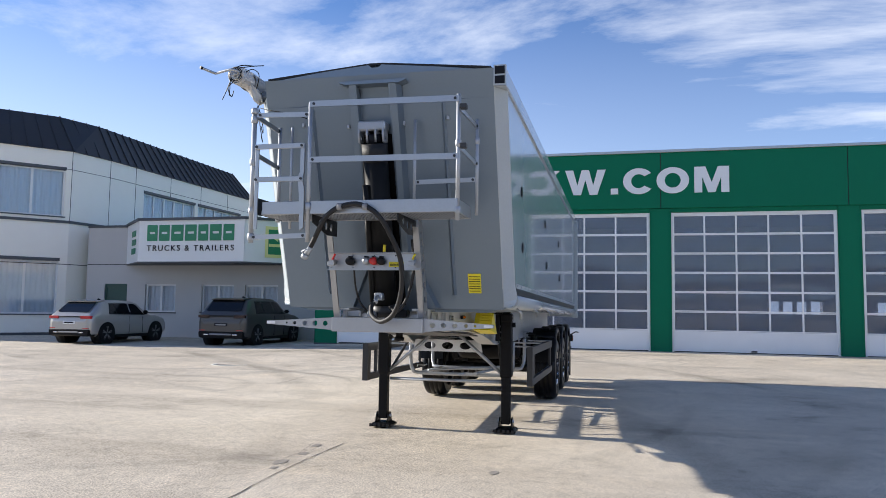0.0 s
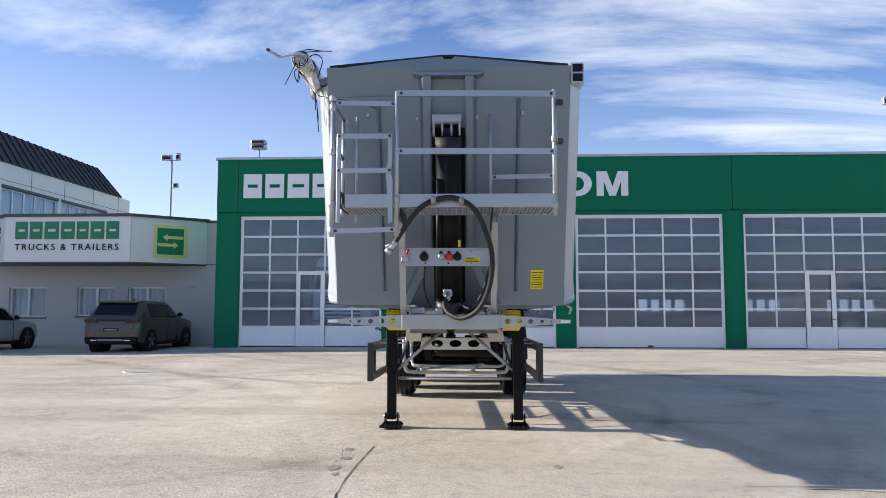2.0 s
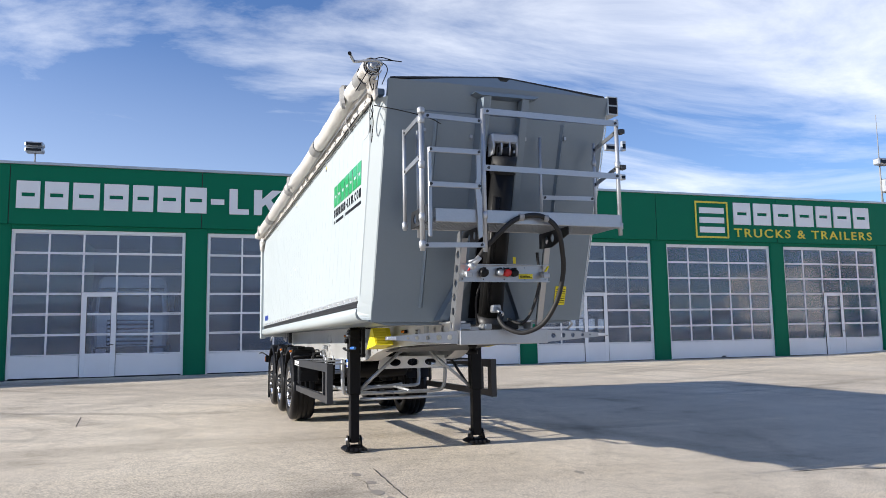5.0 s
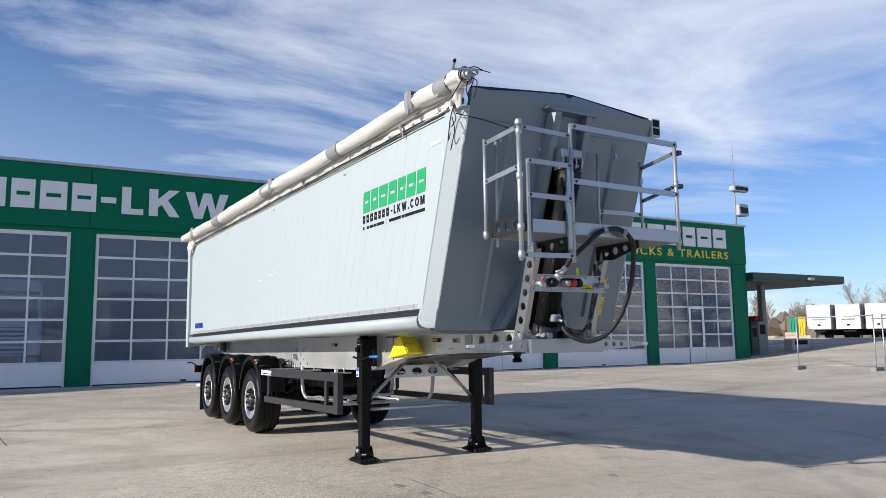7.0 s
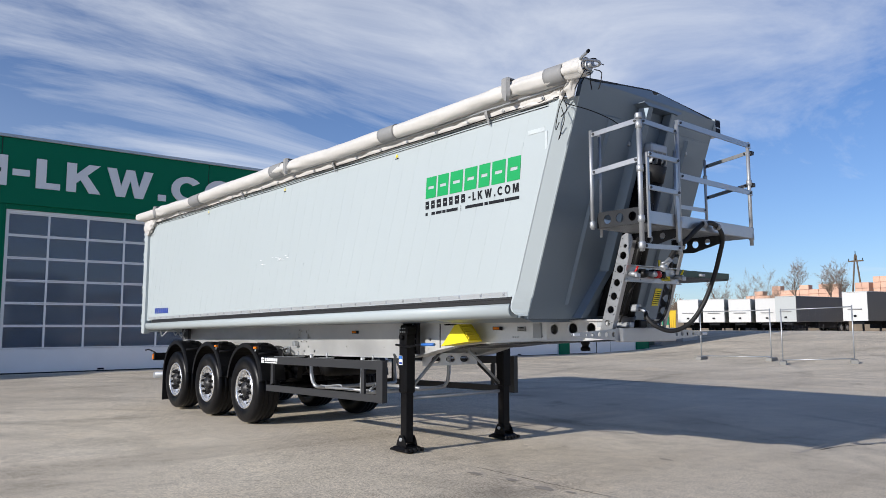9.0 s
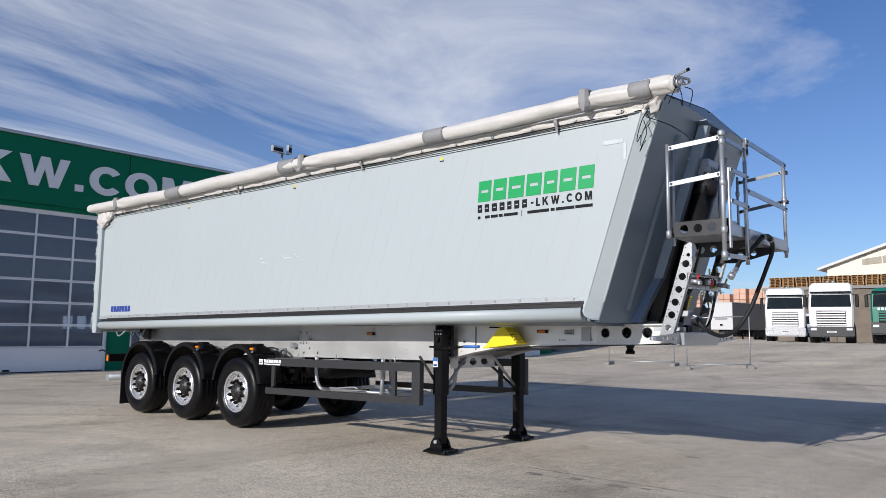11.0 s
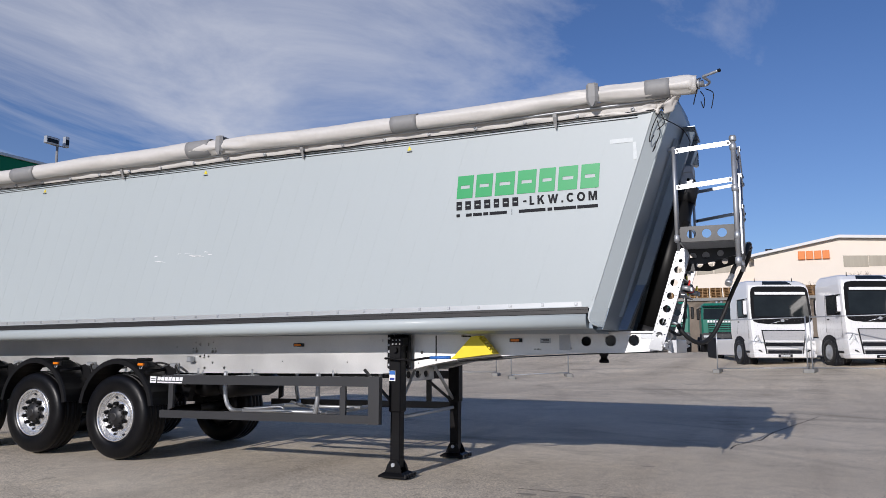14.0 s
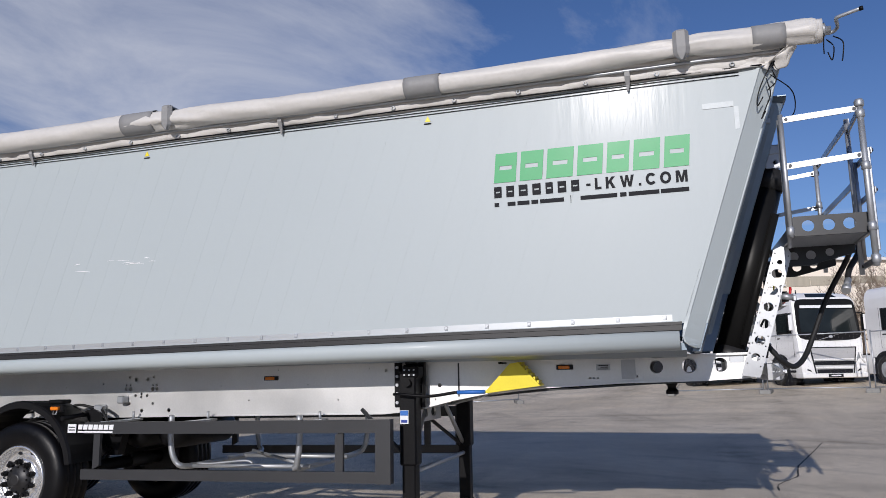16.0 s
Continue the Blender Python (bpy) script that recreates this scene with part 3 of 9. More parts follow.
def build_gate(i, a, b, wicket):
    g = thing("sectional_gate", (a, HY + 0.1, GBOT), "white sectional gate with rows of glass panes" + (" and wicket door" if wicket else ""), "gate", "hall gates")
    W, H = b - a, GTOP - GBOT
    base = 0.70
    ft = 0.075
    bm = bmesh.new()
    bm_box(bm, 0.06, W - 0.06, 0.0, 0.05, 0.0, base - 0.01, 0.006)
    part("bottom_panel", bm, M["white_alu"], g)
    bm = bmesh.new()
    bm_box(bm, 0.06, W - 0.06, -0.02, 0.02, -0.03, 0.035)
    part("rubber_seal", bm, M["rubber"], g)
    for x0, x1 in ((0, 0.07), (W - 0.07, W)):
        bm = bmesh.new()
        bm_box(bm, x0, x1, -0.03, 0.1, 0, H, 0.005)
        part("side_rail", bm, M["white_alu"], g)
    bm = bmesh.new()
    bm_box(bm, 0.07, W - 0.07, -0.03, 0.1, H - 0.09, H - 0.002, 0.005)
    part("head_rail", bm, M["white_alu"], g)
    cols, rows = 5, 6
    cw, rh = (W - 0.14) / cols, (H - 0.09 - base) / rows
    for c in range(cols + 1):
        bm = bmesh.new()
        x = 0.07 + c * cw
        bm_box(bm, x - 0.028, x + 0.028, -0.004, 0.05, base, H - 0.09, 0.004)
        part("mullion", bm, M["white_alu"], g)
    for r in range(rows + 1):
        z = base + r * rh
        bm = bmesh.new()
        bm_box(bm, 0.07, W - 0.07, -0.009, 0.052, z - 0.036, z - 0.003, 0.004)
        bm_box(bm, 0.07, W - 0.07, -0.009, 0.052, z + 0.003, z + 0.036, 0.004)
        part("transom", bm, M["white_alu"], g)
    pms = [pane_mesh(cw - 0.05, rh - 0.06, q) for q in (0.002, 0.006, -0.004, 0.009)]
    rng = random.Random(70 + i)
    for c in range(cols):
        for r in range(rows):
            p = part("pane", pms[rng.choice((0, 0, 1, 1, 2) if r > 2 else (0, 1, 2, 3, 3))], None, g)
            p.location = (0.07 + (c + 0.5) * cw, 0.024, base + (r + 0.5) * rh)
            p.visible_shadow = False
    if wicket:
        k = 2
        x0, x1 = 0.1 + k * cw, 0.04 + (k + 1) * cw
        zt = base + 3 * rh
        fw = 0.105
        d = part("wicket_door", bm_box(bmesh.new(), x0 - 0.05, x0 + fw, -0.03, 0.02, 0.02, zt + 0.05, 0.004), M["white_alu"], g)
        for q in ((x1 - fw, x1 + 0.05, 0.02, zt + 0.05), (x0 + fw + 0.001, x1 - fw - 0.001, zt - 0.09, zt + 0.05), (x0 + fw + 0.001, x1 - fw - 0.001, 0.02, 0.75)):
            part("stile", bm_box(bmesh.new(), q[0], q[1], -0.03, 0.02, q[2], q[3], 0.004), M["white_alu"], d)
        for q in (x0 - 0.058, x1 + 0.051):
            part("door_seal", bm_box(bmesh.new(), q, q + 0.007, -0.032, 0.0, 0.02, zt + 0.057), M["rubber"], d)
        for q in (x0 + fw + 0.001, x1 - fw - 0.013):
            part("glass_seal", bm_box(bmesh.new(), q, q + 0.012, -0.022, 0.0, 0.752, zt - 0.092), M["rubber"], d)
        part("glass_seal", bm_box(bmesh.new(), x0 + fw + 0.014, x1 - fw - 0.014, -0.022, 0.0, zt - 0.104, zt - 0.092), M["rubber"], d)
        part("door_seal", bm_box(bmesh.new(), x0 - 0.05, x1 + 0.05, -0.032, 0.0, zt + 0.051, zt + 0.057), M["rubber"], d)
        bm = bmesh.new()
        bm_box(bm, x1 - 0.03, x1 - 0.01, -0.075, -0.03, 1.0, 1.03)
        bm_box(bm, x1 - 0.13, x1 - 0.01, -0.085, -0.07, 1.0, 1.025, 0.004)
        part("door_handle", bm, M["black"], d)
    bm = bmesh.new()
    bm_box(bm, W * 0.5 - 0.09, W * 0.5 + 0.09, -0.012, -0.001, 0.05, 0.1)
    part("name_plate", bm, M["ink"], g)


build_hall()
for gi, (ga, gb, gw) in enumerate(GATES):
    build_gate(gi, ga, gb, gw)


def word_blocks(name, n, w, h, gap, thick, m, material, parent, slant=0.0):
    """The company's word mark as a row of plain slotted blocks of uneven widths."""
    share = [(0.96, 0.98, 1.12, 1.05, 0.9, 1.05, 0.98)[i % 7] for i in range(n)]
    k = (w - gap * (n - 1)) / sum(share)
    x = 0.0
    for i in range(n):
        bw = share[i] * k
        at = lambda u, v: (x + u * bw + slant * v, v * h)
        slot = [at(0.22, 0.43), at(0.78, 0.43), at(0.78, 0.57), at(0.22, 0.57)]
        part(name, holed(name, [at(0, 0), at(1, 0), at(1, 1), at(0, 1)], [slot], thick, material, m), None, parent)
        x += bw + gap


def hall_sign():
    s = thing("hall_sign", (0, HY - 0.06, 0), "large white block letters fixed on the green fascia", "sign")
    z0, h = 5.40, 0.86
    word_blocks("letter_block", 7, 5.62, h, 0.13, 0.04, Matrix.Translation((-10.42, -0.02, z0)) @ FACE_Y, M["letter"], s)
    heavy_word("-LKW.COM", 7.83, h, 0.16, 0.04, Matrix.Translation((-4.67, -0.02, z0)) @ FACE_Y, M["letter"], s)
    s2 = thing("logo_sign", (0, HY - 0.06, 0), "yellow framed emblem with white blocks and yellow lettering on the fascia", "sign")
    x0 = 14.23
    z0 = 5.03
    part("emblem_frame", holed("emblem_frame", [(0, 0), (1.6, 0), (1.6, 1.52), (0, 1.52)], [[(0.07, 0.07), (1.53, 0.07), (1.53, 1.45), (0.07, 1.45)]], 0.03, M["letter_yellow"], Matrix.Translation((x0, -0.02, z0)) @ FACE_Y), None, s2)
    for zz, flip in ((0.22, 1), (0.62, -1), (1.02, 1)):
        part("emblem_bar", holed("emblem_bar", [(0.2, zz), (1.4, zz), (1.4, zz + 0.24), (0.2, zz + 0.24)], [], 0.03, M["letter"], Matrix.Translation((x0, -0.02, z0)) @ FACE_Y), None, s2)
    word_blocks("letter_block", 7, 7.2, 0.92, 0.15, 0.04, Matrix.Translation((16.1, -0.02, 5.62)) @ FACE_Y, M["letter"], s2)
    letters("TRUCKS & TRAILERS", 7.3, 0.36, 0.03, Matrix.Translation((16.1, -0.02, 5.1)) @ FACE_Y, M["letter_yellow"], s2, 0.008, 1.25)


hall_sign()


# ---- tipper trailer ----
# Its own axes: x across (negative: the lit side), y to the rear from a pivot near the front, z up.
TRL = thing("tipper_trailer", (-2.17, 6.5, 0), "light grey aluminium tipper semi-trailer standing on its landing legs", "trailer", rz=1.05)
HW = 1.165
YR = 10.65


def yf(z):
    """Corner line of the front wall: it leans forward with height."""
    return 0.53 - (z - 1.5) * 0.34


def zb(y):
    """Lower edge of the side, falling to the rear."""
    return 1.687 - 0.0128 * y


def loft(loops, closed=True, caps=True, smooth=False):
    bm = bmesh.new()
    rings = [[bm.verts.new(p) for p in lp] for lp in loops]
    n = len(rings[0])
    fs = []
    for a, b in zip(rings, rings[1:]):
        for i in range(n if closed else n - 1):
            f = bm.faces.new((a[i], a[(i + 1) % n], b[(i + 1) % n], b[i]))
            f.smooth = smooth
            fs.append(f)
    if caps:
        fs += [bm.faces.new(rings[0]), bm.faces.new(rings[-1])]
    bmesh.ops.recalc_face_normals(bm, faces=fs)
    return bm


def build_body():
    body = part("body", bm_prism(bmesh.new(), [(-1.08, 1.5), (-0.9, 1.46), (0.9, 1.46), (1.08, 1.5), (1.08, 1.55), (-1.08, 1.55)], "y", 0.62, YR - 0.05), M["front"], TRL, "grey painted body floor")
    for s, m in ((-1, M["side"]), (1, M["side_far"])):
        pts = [(yf(1.64) + 0.145, zb(0.6)), (YR, zb(YR)), (YR, 3.46), (yf(3.46) + 0.145, 3.46)]
        part("side_panel", bm_prism(bmesh.new(), pts, "x", s * HW, s * (HW - 0.05)), m, body, "smooth light grey painted side wall" if s < 0 else "")
        if s < 0:
            # joints of the extruded panels lean with the front wall
            for k in range(42):
                y = 0.93 + 0.236 * k
                lean = [(z, y - (z - 1.74) * 0.34) for z in (zb(y) + 0.075, 3.37)]
                if lean[1][1] > 0.12:
                    part("profile_line", bm_prism(bmesh.new(), [(lean[0][1], lean[0][0]), (lean[0][1] + 0.0022, lean[0][0]), (lean[1][1] + 0.0022, lean[1][0]), (lean[1][1], lean[1][0])], "x", -HW - 0.0006, -HW + 0.002), M["side_line"], body)
        # bare strip that carries the clips
        part("clip_strip", bm_prism(bmesh.new(), [(0.7, zb(0.7) + 0.018), (YR - 0.1, zb(YR) + 0.018), (YR - 0.1, zb(YR) + 0.062), (0.7, zb(0.7) + 0.062)], "x", s * (HW + 0.0025), s * (HW - 0.03)), M["clip_strip"], body)
        for q0, q1, dx in ((-0.045, -0.022, 0.016), (-0.0215, -0.009, 0.008), (-0.0085, 0.012, 0.014)):
            part("rub_strip", bm_prism(bmesh.new(), [(0.64, zb(0.64) + q0), (YR - 0.35, zb(YR - 0.35) + q0), (YR - 0.35, zb(YR - 0.35) + q1), (0.64, zb(0.64) + q1)], "x", s * (HW + dx), s * (HW - 0.04)), M["strip"], body, "black rubbing strip")
        part("edge_trim", bm_prism(bmesh.new(), [(0.64, zb(0.64) + 0.0125), (YR - 0.05, zb(YR) + 0.0125), (YR - 0.05, zb(YR) + 0.0175), (0.64, zb(0.64) + 0.0175)], "x", s * (HW + 0.008), s * (HW - 0.04)), m, body)
        prof = [(0.0, 0.0), (0.022, -0.006), (0.036, -0.026), (0.041, -0.058), (0.035, -0.092), (0.012, -0.118), (-0.03, -0.132), (-0.12, -0.137), (-0.12, 0.0)]
        loops = [[(s * (HW - 0.01 + u), y, zb(y) - 0.045 + v) for u, v in prof] for y in (0.66, 3.0, 6.0, YR - 0.02)]
        part("lower_rail", loft(loops, smooth=True), m, body, "rounded light grey lower rail")
        # front corner post: two folds
        loops = []
        for z in (1.68, 3.43):
            y = yf(z)
            loops.append([(s * (HW + 0.008), y + 0.155, z), (s * (HW + 0.008), y + 0.135, z), (s * (HW - 0.002), y + 0.128, z), (s * (HW - 0.084), y + 0.012, z), (s * (HW - 0.082), y + 0.004, z), (s * (HW - 0.094), y - 0.003, z), (s * (HW - 0.1), y + 0.012, z), (s * (HW - 0.1), y + 0.145, z)])
        part("corner_post", loft(loops), m, body)
        # rounded end plate over the lower rail
        loops = []
        for z, o, back in ((1.74, 0.009, yf(1.74) + 0.156), (1.69, 0.012, yf(1.69) + 0.158), (1.64, 0.02, 0.636), (1.59, 0.02, 0.643), (1.555, 0.014, 0.632), (1.53, 0.0, 0.605), (1.512, -0.02, 0.565)):
            y = yf(z)
            ridge = min(y + 0.134, back - 0.012)
            loops.append([(s * (HW + o), back, z), (s * (HW + o), ridge, z), (s * (HW - 0.086), y + 0.01 - (0.0 if z > 1.6 else 0.004), z), (s * (HW - 0.16), y + 0.03, z), (s * (HW - 0.16), back, z)])
        part("post_foot", loft(loops, smooth=False), m, body)
        # clips with screws along the lower edge
        clip = bmesh.new()
        bm_box(clip, -0.004, 0.004, -0.013, 0.013, -0.015, 0.015, 0.002)
        bm_cyl(clip, (-0.009, 0, 0), (0.009, 0, 0), 0.008, seg=8)
        cm = mesh_of(clip, "clip", M["galv"])
        for k in range(31):
            y = 0.75 + 0.3135 * k
            p = part("clip", cm, None, body)
            p.location = (s * (HW + 0.004), y, zb(y) + 0.042)
    # front wall: flanks fold forward to a middle panel, flat band above
    D = 0.022
    def row(z, d):
        return [(-HW + 0.092, yf(z), z), (-0.62, yf(z) - d, z), (0.62, yf(z) - d, z), (HW - 0.092, yf(z), z)]
    def thick(r):
        return r + [(x, y + 0.05, z) for x, y, z in r[::-1]]
    rows_ = [(1.49, D), (2.2, D), (3.0, D), (3.28, D), (3.33, 0.02), (3.34, 0.006), (3.575, 0.006)]
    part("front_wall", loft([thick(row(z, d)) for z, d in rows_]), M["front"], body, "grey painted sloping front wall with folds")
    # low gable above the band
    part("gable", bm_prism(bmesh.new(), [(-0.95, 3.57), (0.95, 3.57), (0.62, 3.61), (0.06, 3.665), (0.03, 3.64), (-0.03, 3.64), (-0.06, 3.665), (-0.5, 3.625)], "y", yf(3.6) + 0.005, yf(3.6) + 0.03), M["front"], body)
    part("gable_seal", bm_prism(bmesh.new(), [(-1.05, 3.585), (-0.06, 3.672), (0.06, 3.672), (1.05, 3.585), (1.05, 3.6), (0.06, 3.69), (-0.06, 3.69), (-1.05, 3.6)], "y", yf(3.6) + 0.032, yf(3.6) + 0.1), M["rubber"], body)
    # ribs on the folds and beside the ram
    for x in (-0.62, 0.62):
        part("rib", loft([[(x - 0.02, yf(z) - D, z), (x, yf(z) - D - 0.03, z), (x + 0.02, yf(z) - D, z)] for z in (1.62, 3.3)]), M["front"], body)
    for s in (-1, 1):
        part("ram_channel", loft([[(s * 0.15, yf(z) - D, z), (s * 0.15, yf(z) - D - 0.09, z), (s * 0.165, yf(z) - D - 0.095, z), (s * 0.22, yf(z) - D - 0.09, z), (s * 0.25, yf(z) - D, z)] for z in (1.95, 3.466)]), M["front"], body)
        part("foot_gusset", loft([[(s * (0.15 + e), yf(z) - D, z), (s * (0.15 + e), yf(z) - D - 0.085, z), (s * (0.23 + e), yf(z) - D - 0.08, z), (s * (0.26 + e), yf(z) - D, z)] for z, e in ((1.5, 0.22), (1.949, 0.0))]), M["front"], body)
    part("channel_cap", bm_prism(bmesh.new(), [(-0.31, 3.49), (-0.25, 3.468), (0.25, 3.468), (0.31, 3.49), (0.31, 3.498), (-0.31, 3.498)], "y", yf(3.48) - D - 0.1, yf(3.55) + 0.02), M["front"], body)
    for x, z in ((-0.28, 3.14), (0.25, 3.15), (0.655, 3.18), (-0.72, 3.17)):
        bm = bmesh.new()
        bm_box(bm, x - 0.012, x + 0.012, yf(z) - D - 0.02, yf(z) - D + 0.02, z - 0.018, z + 0.018, 0.003)
        part("eyelet", bm, M["galv"], body)
    # hollow top rail end on the far side
    part("top_rail_end", loft([[(HW - 0.09, y, 3.42), (HW + 0.02, y, 3.42), (HW + 0.02, y, 3.6), (HW - 0.09, y, 3.6)] for y in (yf(3.5) - 0.02, yf(3.5) + 0.02)]), M["side_far"], body)
    for z in (3.435, 3.52):
        part("rail_hollow", bm_box(bmesh.new(), HW - 0.078, HW + 0.008, yf(3.5) - 0.024, yf(3.5) - 0.019, z, z + 0.068), M["ink"], body)
    part("top_rail", bm_box(bmesh.new(), HW - 0.09, HW + 0.02, yf(3.5) + 0.021, YR, 3.421, 3.58, 0.01), M["side_far"], body)
    part("top_rail", bm_box(bmesh.new(), -HW - 0.002, -HW + 0.09, yf(3.5) + 0.1, YR, 3.461, 3.52, 0.01), M["front"], body)
    # notice on the front wall
    st = part("notice", loft([[(x, yf(z) - D * (1.1 - abs(x)) / 0.48 - 0.006, z) for x in (0.755, 0.875)] + [(x, yf(z) - D * (1.1 - abs(x)) / 0.48 - 0.004, z) for x in (0.875, 0.755)] for z in (1.64, 1.82)]), M["yellow"], body, "yellow notice with unreadable lines")
    for k in range(7):
        z = 1.657 + 0.022 * k
        part("text_bar", loft([[(x, yf(zz) - D * (1.1 - abs(x)) / 0.48 - 0.008, zz) for x in (0.763, 0.868)] + [(x, yf(zz) - D * (1.1 - abs(x)) / 0.48 - 0.0065, zz) for x in (0.868, 0.763)] for zz in (z, z + 0.006)]), M["ink"], st)
    # tailgate and its hinges
    tg = part("tailgate", bm_box(bmesh.new(), -HW + 0.01, HW - 0.01, YR + 0.002, YR + 0.09, 1.33, 3.52, 0.01), M["side"], TRL)
    for s in (-1, 1):
        part("hinge_post", bm_box(bmesh.new(), s * HW - 0.06, s * HW + 0.06, YR - 0.03, YR + 0.12, 1.3, 3.5, 0.015), M["side"], tg)
        for z in (1.55, 2.1, 2.75, 3.15):
            bm = bmesh.new()
            bm_box(bm, s * (HW + 0.03) - 0.03, s * (HW + 0.03) + 0.03, YR + 0.12, YR + 0.17, z - 0.02, z + 0.02, 0.005)
            bm_box(bm, s * (HW + 0.03) - 0.03, s * (HW + 0.03) + 0.03, YR + 0.12, YR + 0.17, z + 0.08, z + 0.12, 0.005)
            bm_cyl(bm, (s * (HW + 0.03), YR + 0.16, z - 0.03), (s * (HW + 0.03), YR + 0.16, z + 0.13), 0.016, seg=8)
            part("hinge", bm, M["side"] if s < 0 else M["black"], tg)
    # dark round pockets on the shaded side
    for y, z in ((1.07, 2.68), (1.17, 2.12), (3.6, 2.63), (3.8, 2.09), (5.9, 2.56), (6.1, 2.01)):
        bm = bmesh.new()
        bm_cyl(bm, (HW - 0.01, y, z), (HW + 0.012, y, z), 0.055, 0.05, seg=16)
        part("side_stud", bm, M["plastic"], body)
    # latches under the far edge
    for k in range(6):
        y = 0.9 + 1.5 * k
        bm = bmesh.new()
        bm_tube(bm, [(HW - 0.02, y, 1.5), (HW + 0.03, y, 1.46), (HW + 0.02, y + 0.08, 1.41)], 0.012, 6)
        part("latch", bm, M["galv"], body)
    return body


BODY = build_body()


# ---- tarpaulin roll with crank ----
def build_tarp():
    tarp = thing("tarpaulin_roll", (-2.17, 6.5, 0), "beige grey rolled up tarpaulin strapped along the trailer top", "tarpaulin", rz=1.05)
    rng = random.Random(4)
    ROLL_Y = (-0.4, 0.4, 1.0, 1.8, 3.2, 4.3, 5.3, 6.7, 8.3, 9.9, 11.1)
    ROLL_Z = (3.592, 3.597, 3.592, 3.578, 3.572, 3.594, 3.597, 3.588, 3.568, 3.585, 3.605)
    ROLL_R = (0.080, 0.078, 0.075, 0.076, 0.079, 0.088, 0.091, 0.091, 0.086, 0.086, 0.080)

    def centre(y):
        sag = 0.004 * math.sin(y * 2.9)
        return Vector((-1.262 - 0.008 * math.sin(y * 0.9), y, float(np.interp(y, ROLL_Y, ROLL_Z)) + sag))

    bm = bmesh.new()
    ys = np.linspace(-0.36, 11.05, 260)
    seg = 28
    rings = []
    for i, y in enumerate(ys):
        c = centre(y)
        pinch = 0.0
        for h in (0.52, 2.43, 4.77, 8.0, 9.9):
            pinch += 0.012 * math.exp(-((y - h) / 0.12) ** 2)
        ring = []
        for k in range(seg):
            a = 2 * math.pi * k / seg
            r = float(np.interp(y, ROLL_Y, ROLL_R)) - pinch
            near = max(math.exp(-((y - q) / 0.35) ** 2) for q in (-0.2, 0.52, 4.77, 9.9))
            r += (0.008 + 0.018 * near) * noise.noise(Vector((math.cos(a) * 1.4, math.sin(a) * 1.4, y * 2.6 + a * 0.5)))
            r += (0.003 + 0.008 * near) * noise.noise(Vector((math.cos(a) * 2.5 + 5, math.sin(a) * 2.5, y * 9.0 + a * 3)))
            if i in (0, len(ys) - 1):
                r *= 0.86
            ring.append(bm.verts.new(c + Vector((r * math.cos(a), 0, r * math.sin(a)))))
        rings.append(ring)
    for a, b in zip(rings, rings[1:]):
        for k in range(seg):
            f = bm.faces.new((a[k], b[k], b[(k + 1) % seg], a[(k + 1) % seg]))
            f.smooth = True
    bm.faces.new(rings[0]); bm.faces.new(rings[-1][::-1])
    bmesh.ops.recalc_face_normals(bm, faces=bm.faces[:])
    part("roll", bm, M["canvas"], tarp)
    # loose edge with eyelets between roll and side wall
    bm = bmesh.new()
    prev = None
    for i, y in enumerate(np.linspace(-0.02, 10.85, 240)):
        w = 0.012 * noise.noise(Vector((y * 4, 0, 3))) + 0.006 * noise.noise(Vector((y * 11, 2, 3)))
        lo = 3.432 - 0.012 * abs(math.sin(y * 5.2)) + 0.2 * w
        prof = [(-1.173, lo), (-1.186 + 1.5 * w, lo + 0.02), (-1.2 + 2.4 * w, 3.468 + 0.8 * w), (-1.196 + 2 * w, 3.49 + 0.5 * w), (-1.222 + w, 3.512), (-1.176, 3.522)]
        cur = [bm.verts.new((x, y, z)) for x, z in prof]
        if prev:
            for k in range(len(prof) - 1):
                f = bm.faces.new((prev[k], cur[k], cur[k + 1], prev[k + 1]))
                f.smooth = True
        prev = cur
    e = part("loose_edge", bm, M["canvas"], tarp)
    md = e.modifiers.new("thickness", "SOLIDIFY")
    md.thickness = 0.004
    for k in range(21):
        y = 0.19 + 0.505 * k
        bm = bmesh.new()
        bm_lathe(bm, [(0.009, -0.006), (0.016, -0.008), (0.019, 0.0), (0.009, 0.004)], (-1.2, y, 3.457), "x", 14, closed=True)
        part("eyelet", bm, M["galv"], tarp)
    # slack cloth that runs from under the roll to the loose edge
    bm = bmesh.new()
    prev = None
    for y in np.linspace(-0.12, 10.9, 300):
        c = centre(y)
        r = float(np.interp(y, ROLL_Y, ROLL_R))
        cur = []
        for k in range(8):
            v = k / 7
            w = noise.noise(Vector((y * 3.2, v * 2.0, 7.1))) + 0.5 * noise.noise(Vector((y * 8.0 + v * 3, v * 3.0, 2.4)))
            top, low = Vector((c.x + 0.035, y, c.z - 0.7 * r)), Vector((-1.192, y, 3.5))
            p = top.lerp(low, v)
            cur.append(bm.verts.new(p + Vector((-0.004 - 0.022 * math.sin(math.pi * v) + 0.016 * w * math.sin(math.pi * v), 0, 0.006 * w))))
        if prev:
            for k in range(7):
                bm.faces.new((prev[k], cur[k], cur[k + 1], prev[k + 1])).smooth = True
        prev = cur
    e = part("slack_cloth", bm, M["canvas"], tarp, "wrinkled slack cloth under the roll")
    md = e.modifiers.new("thickness", "SOLIDIFY")
    md.thickness = 0.004
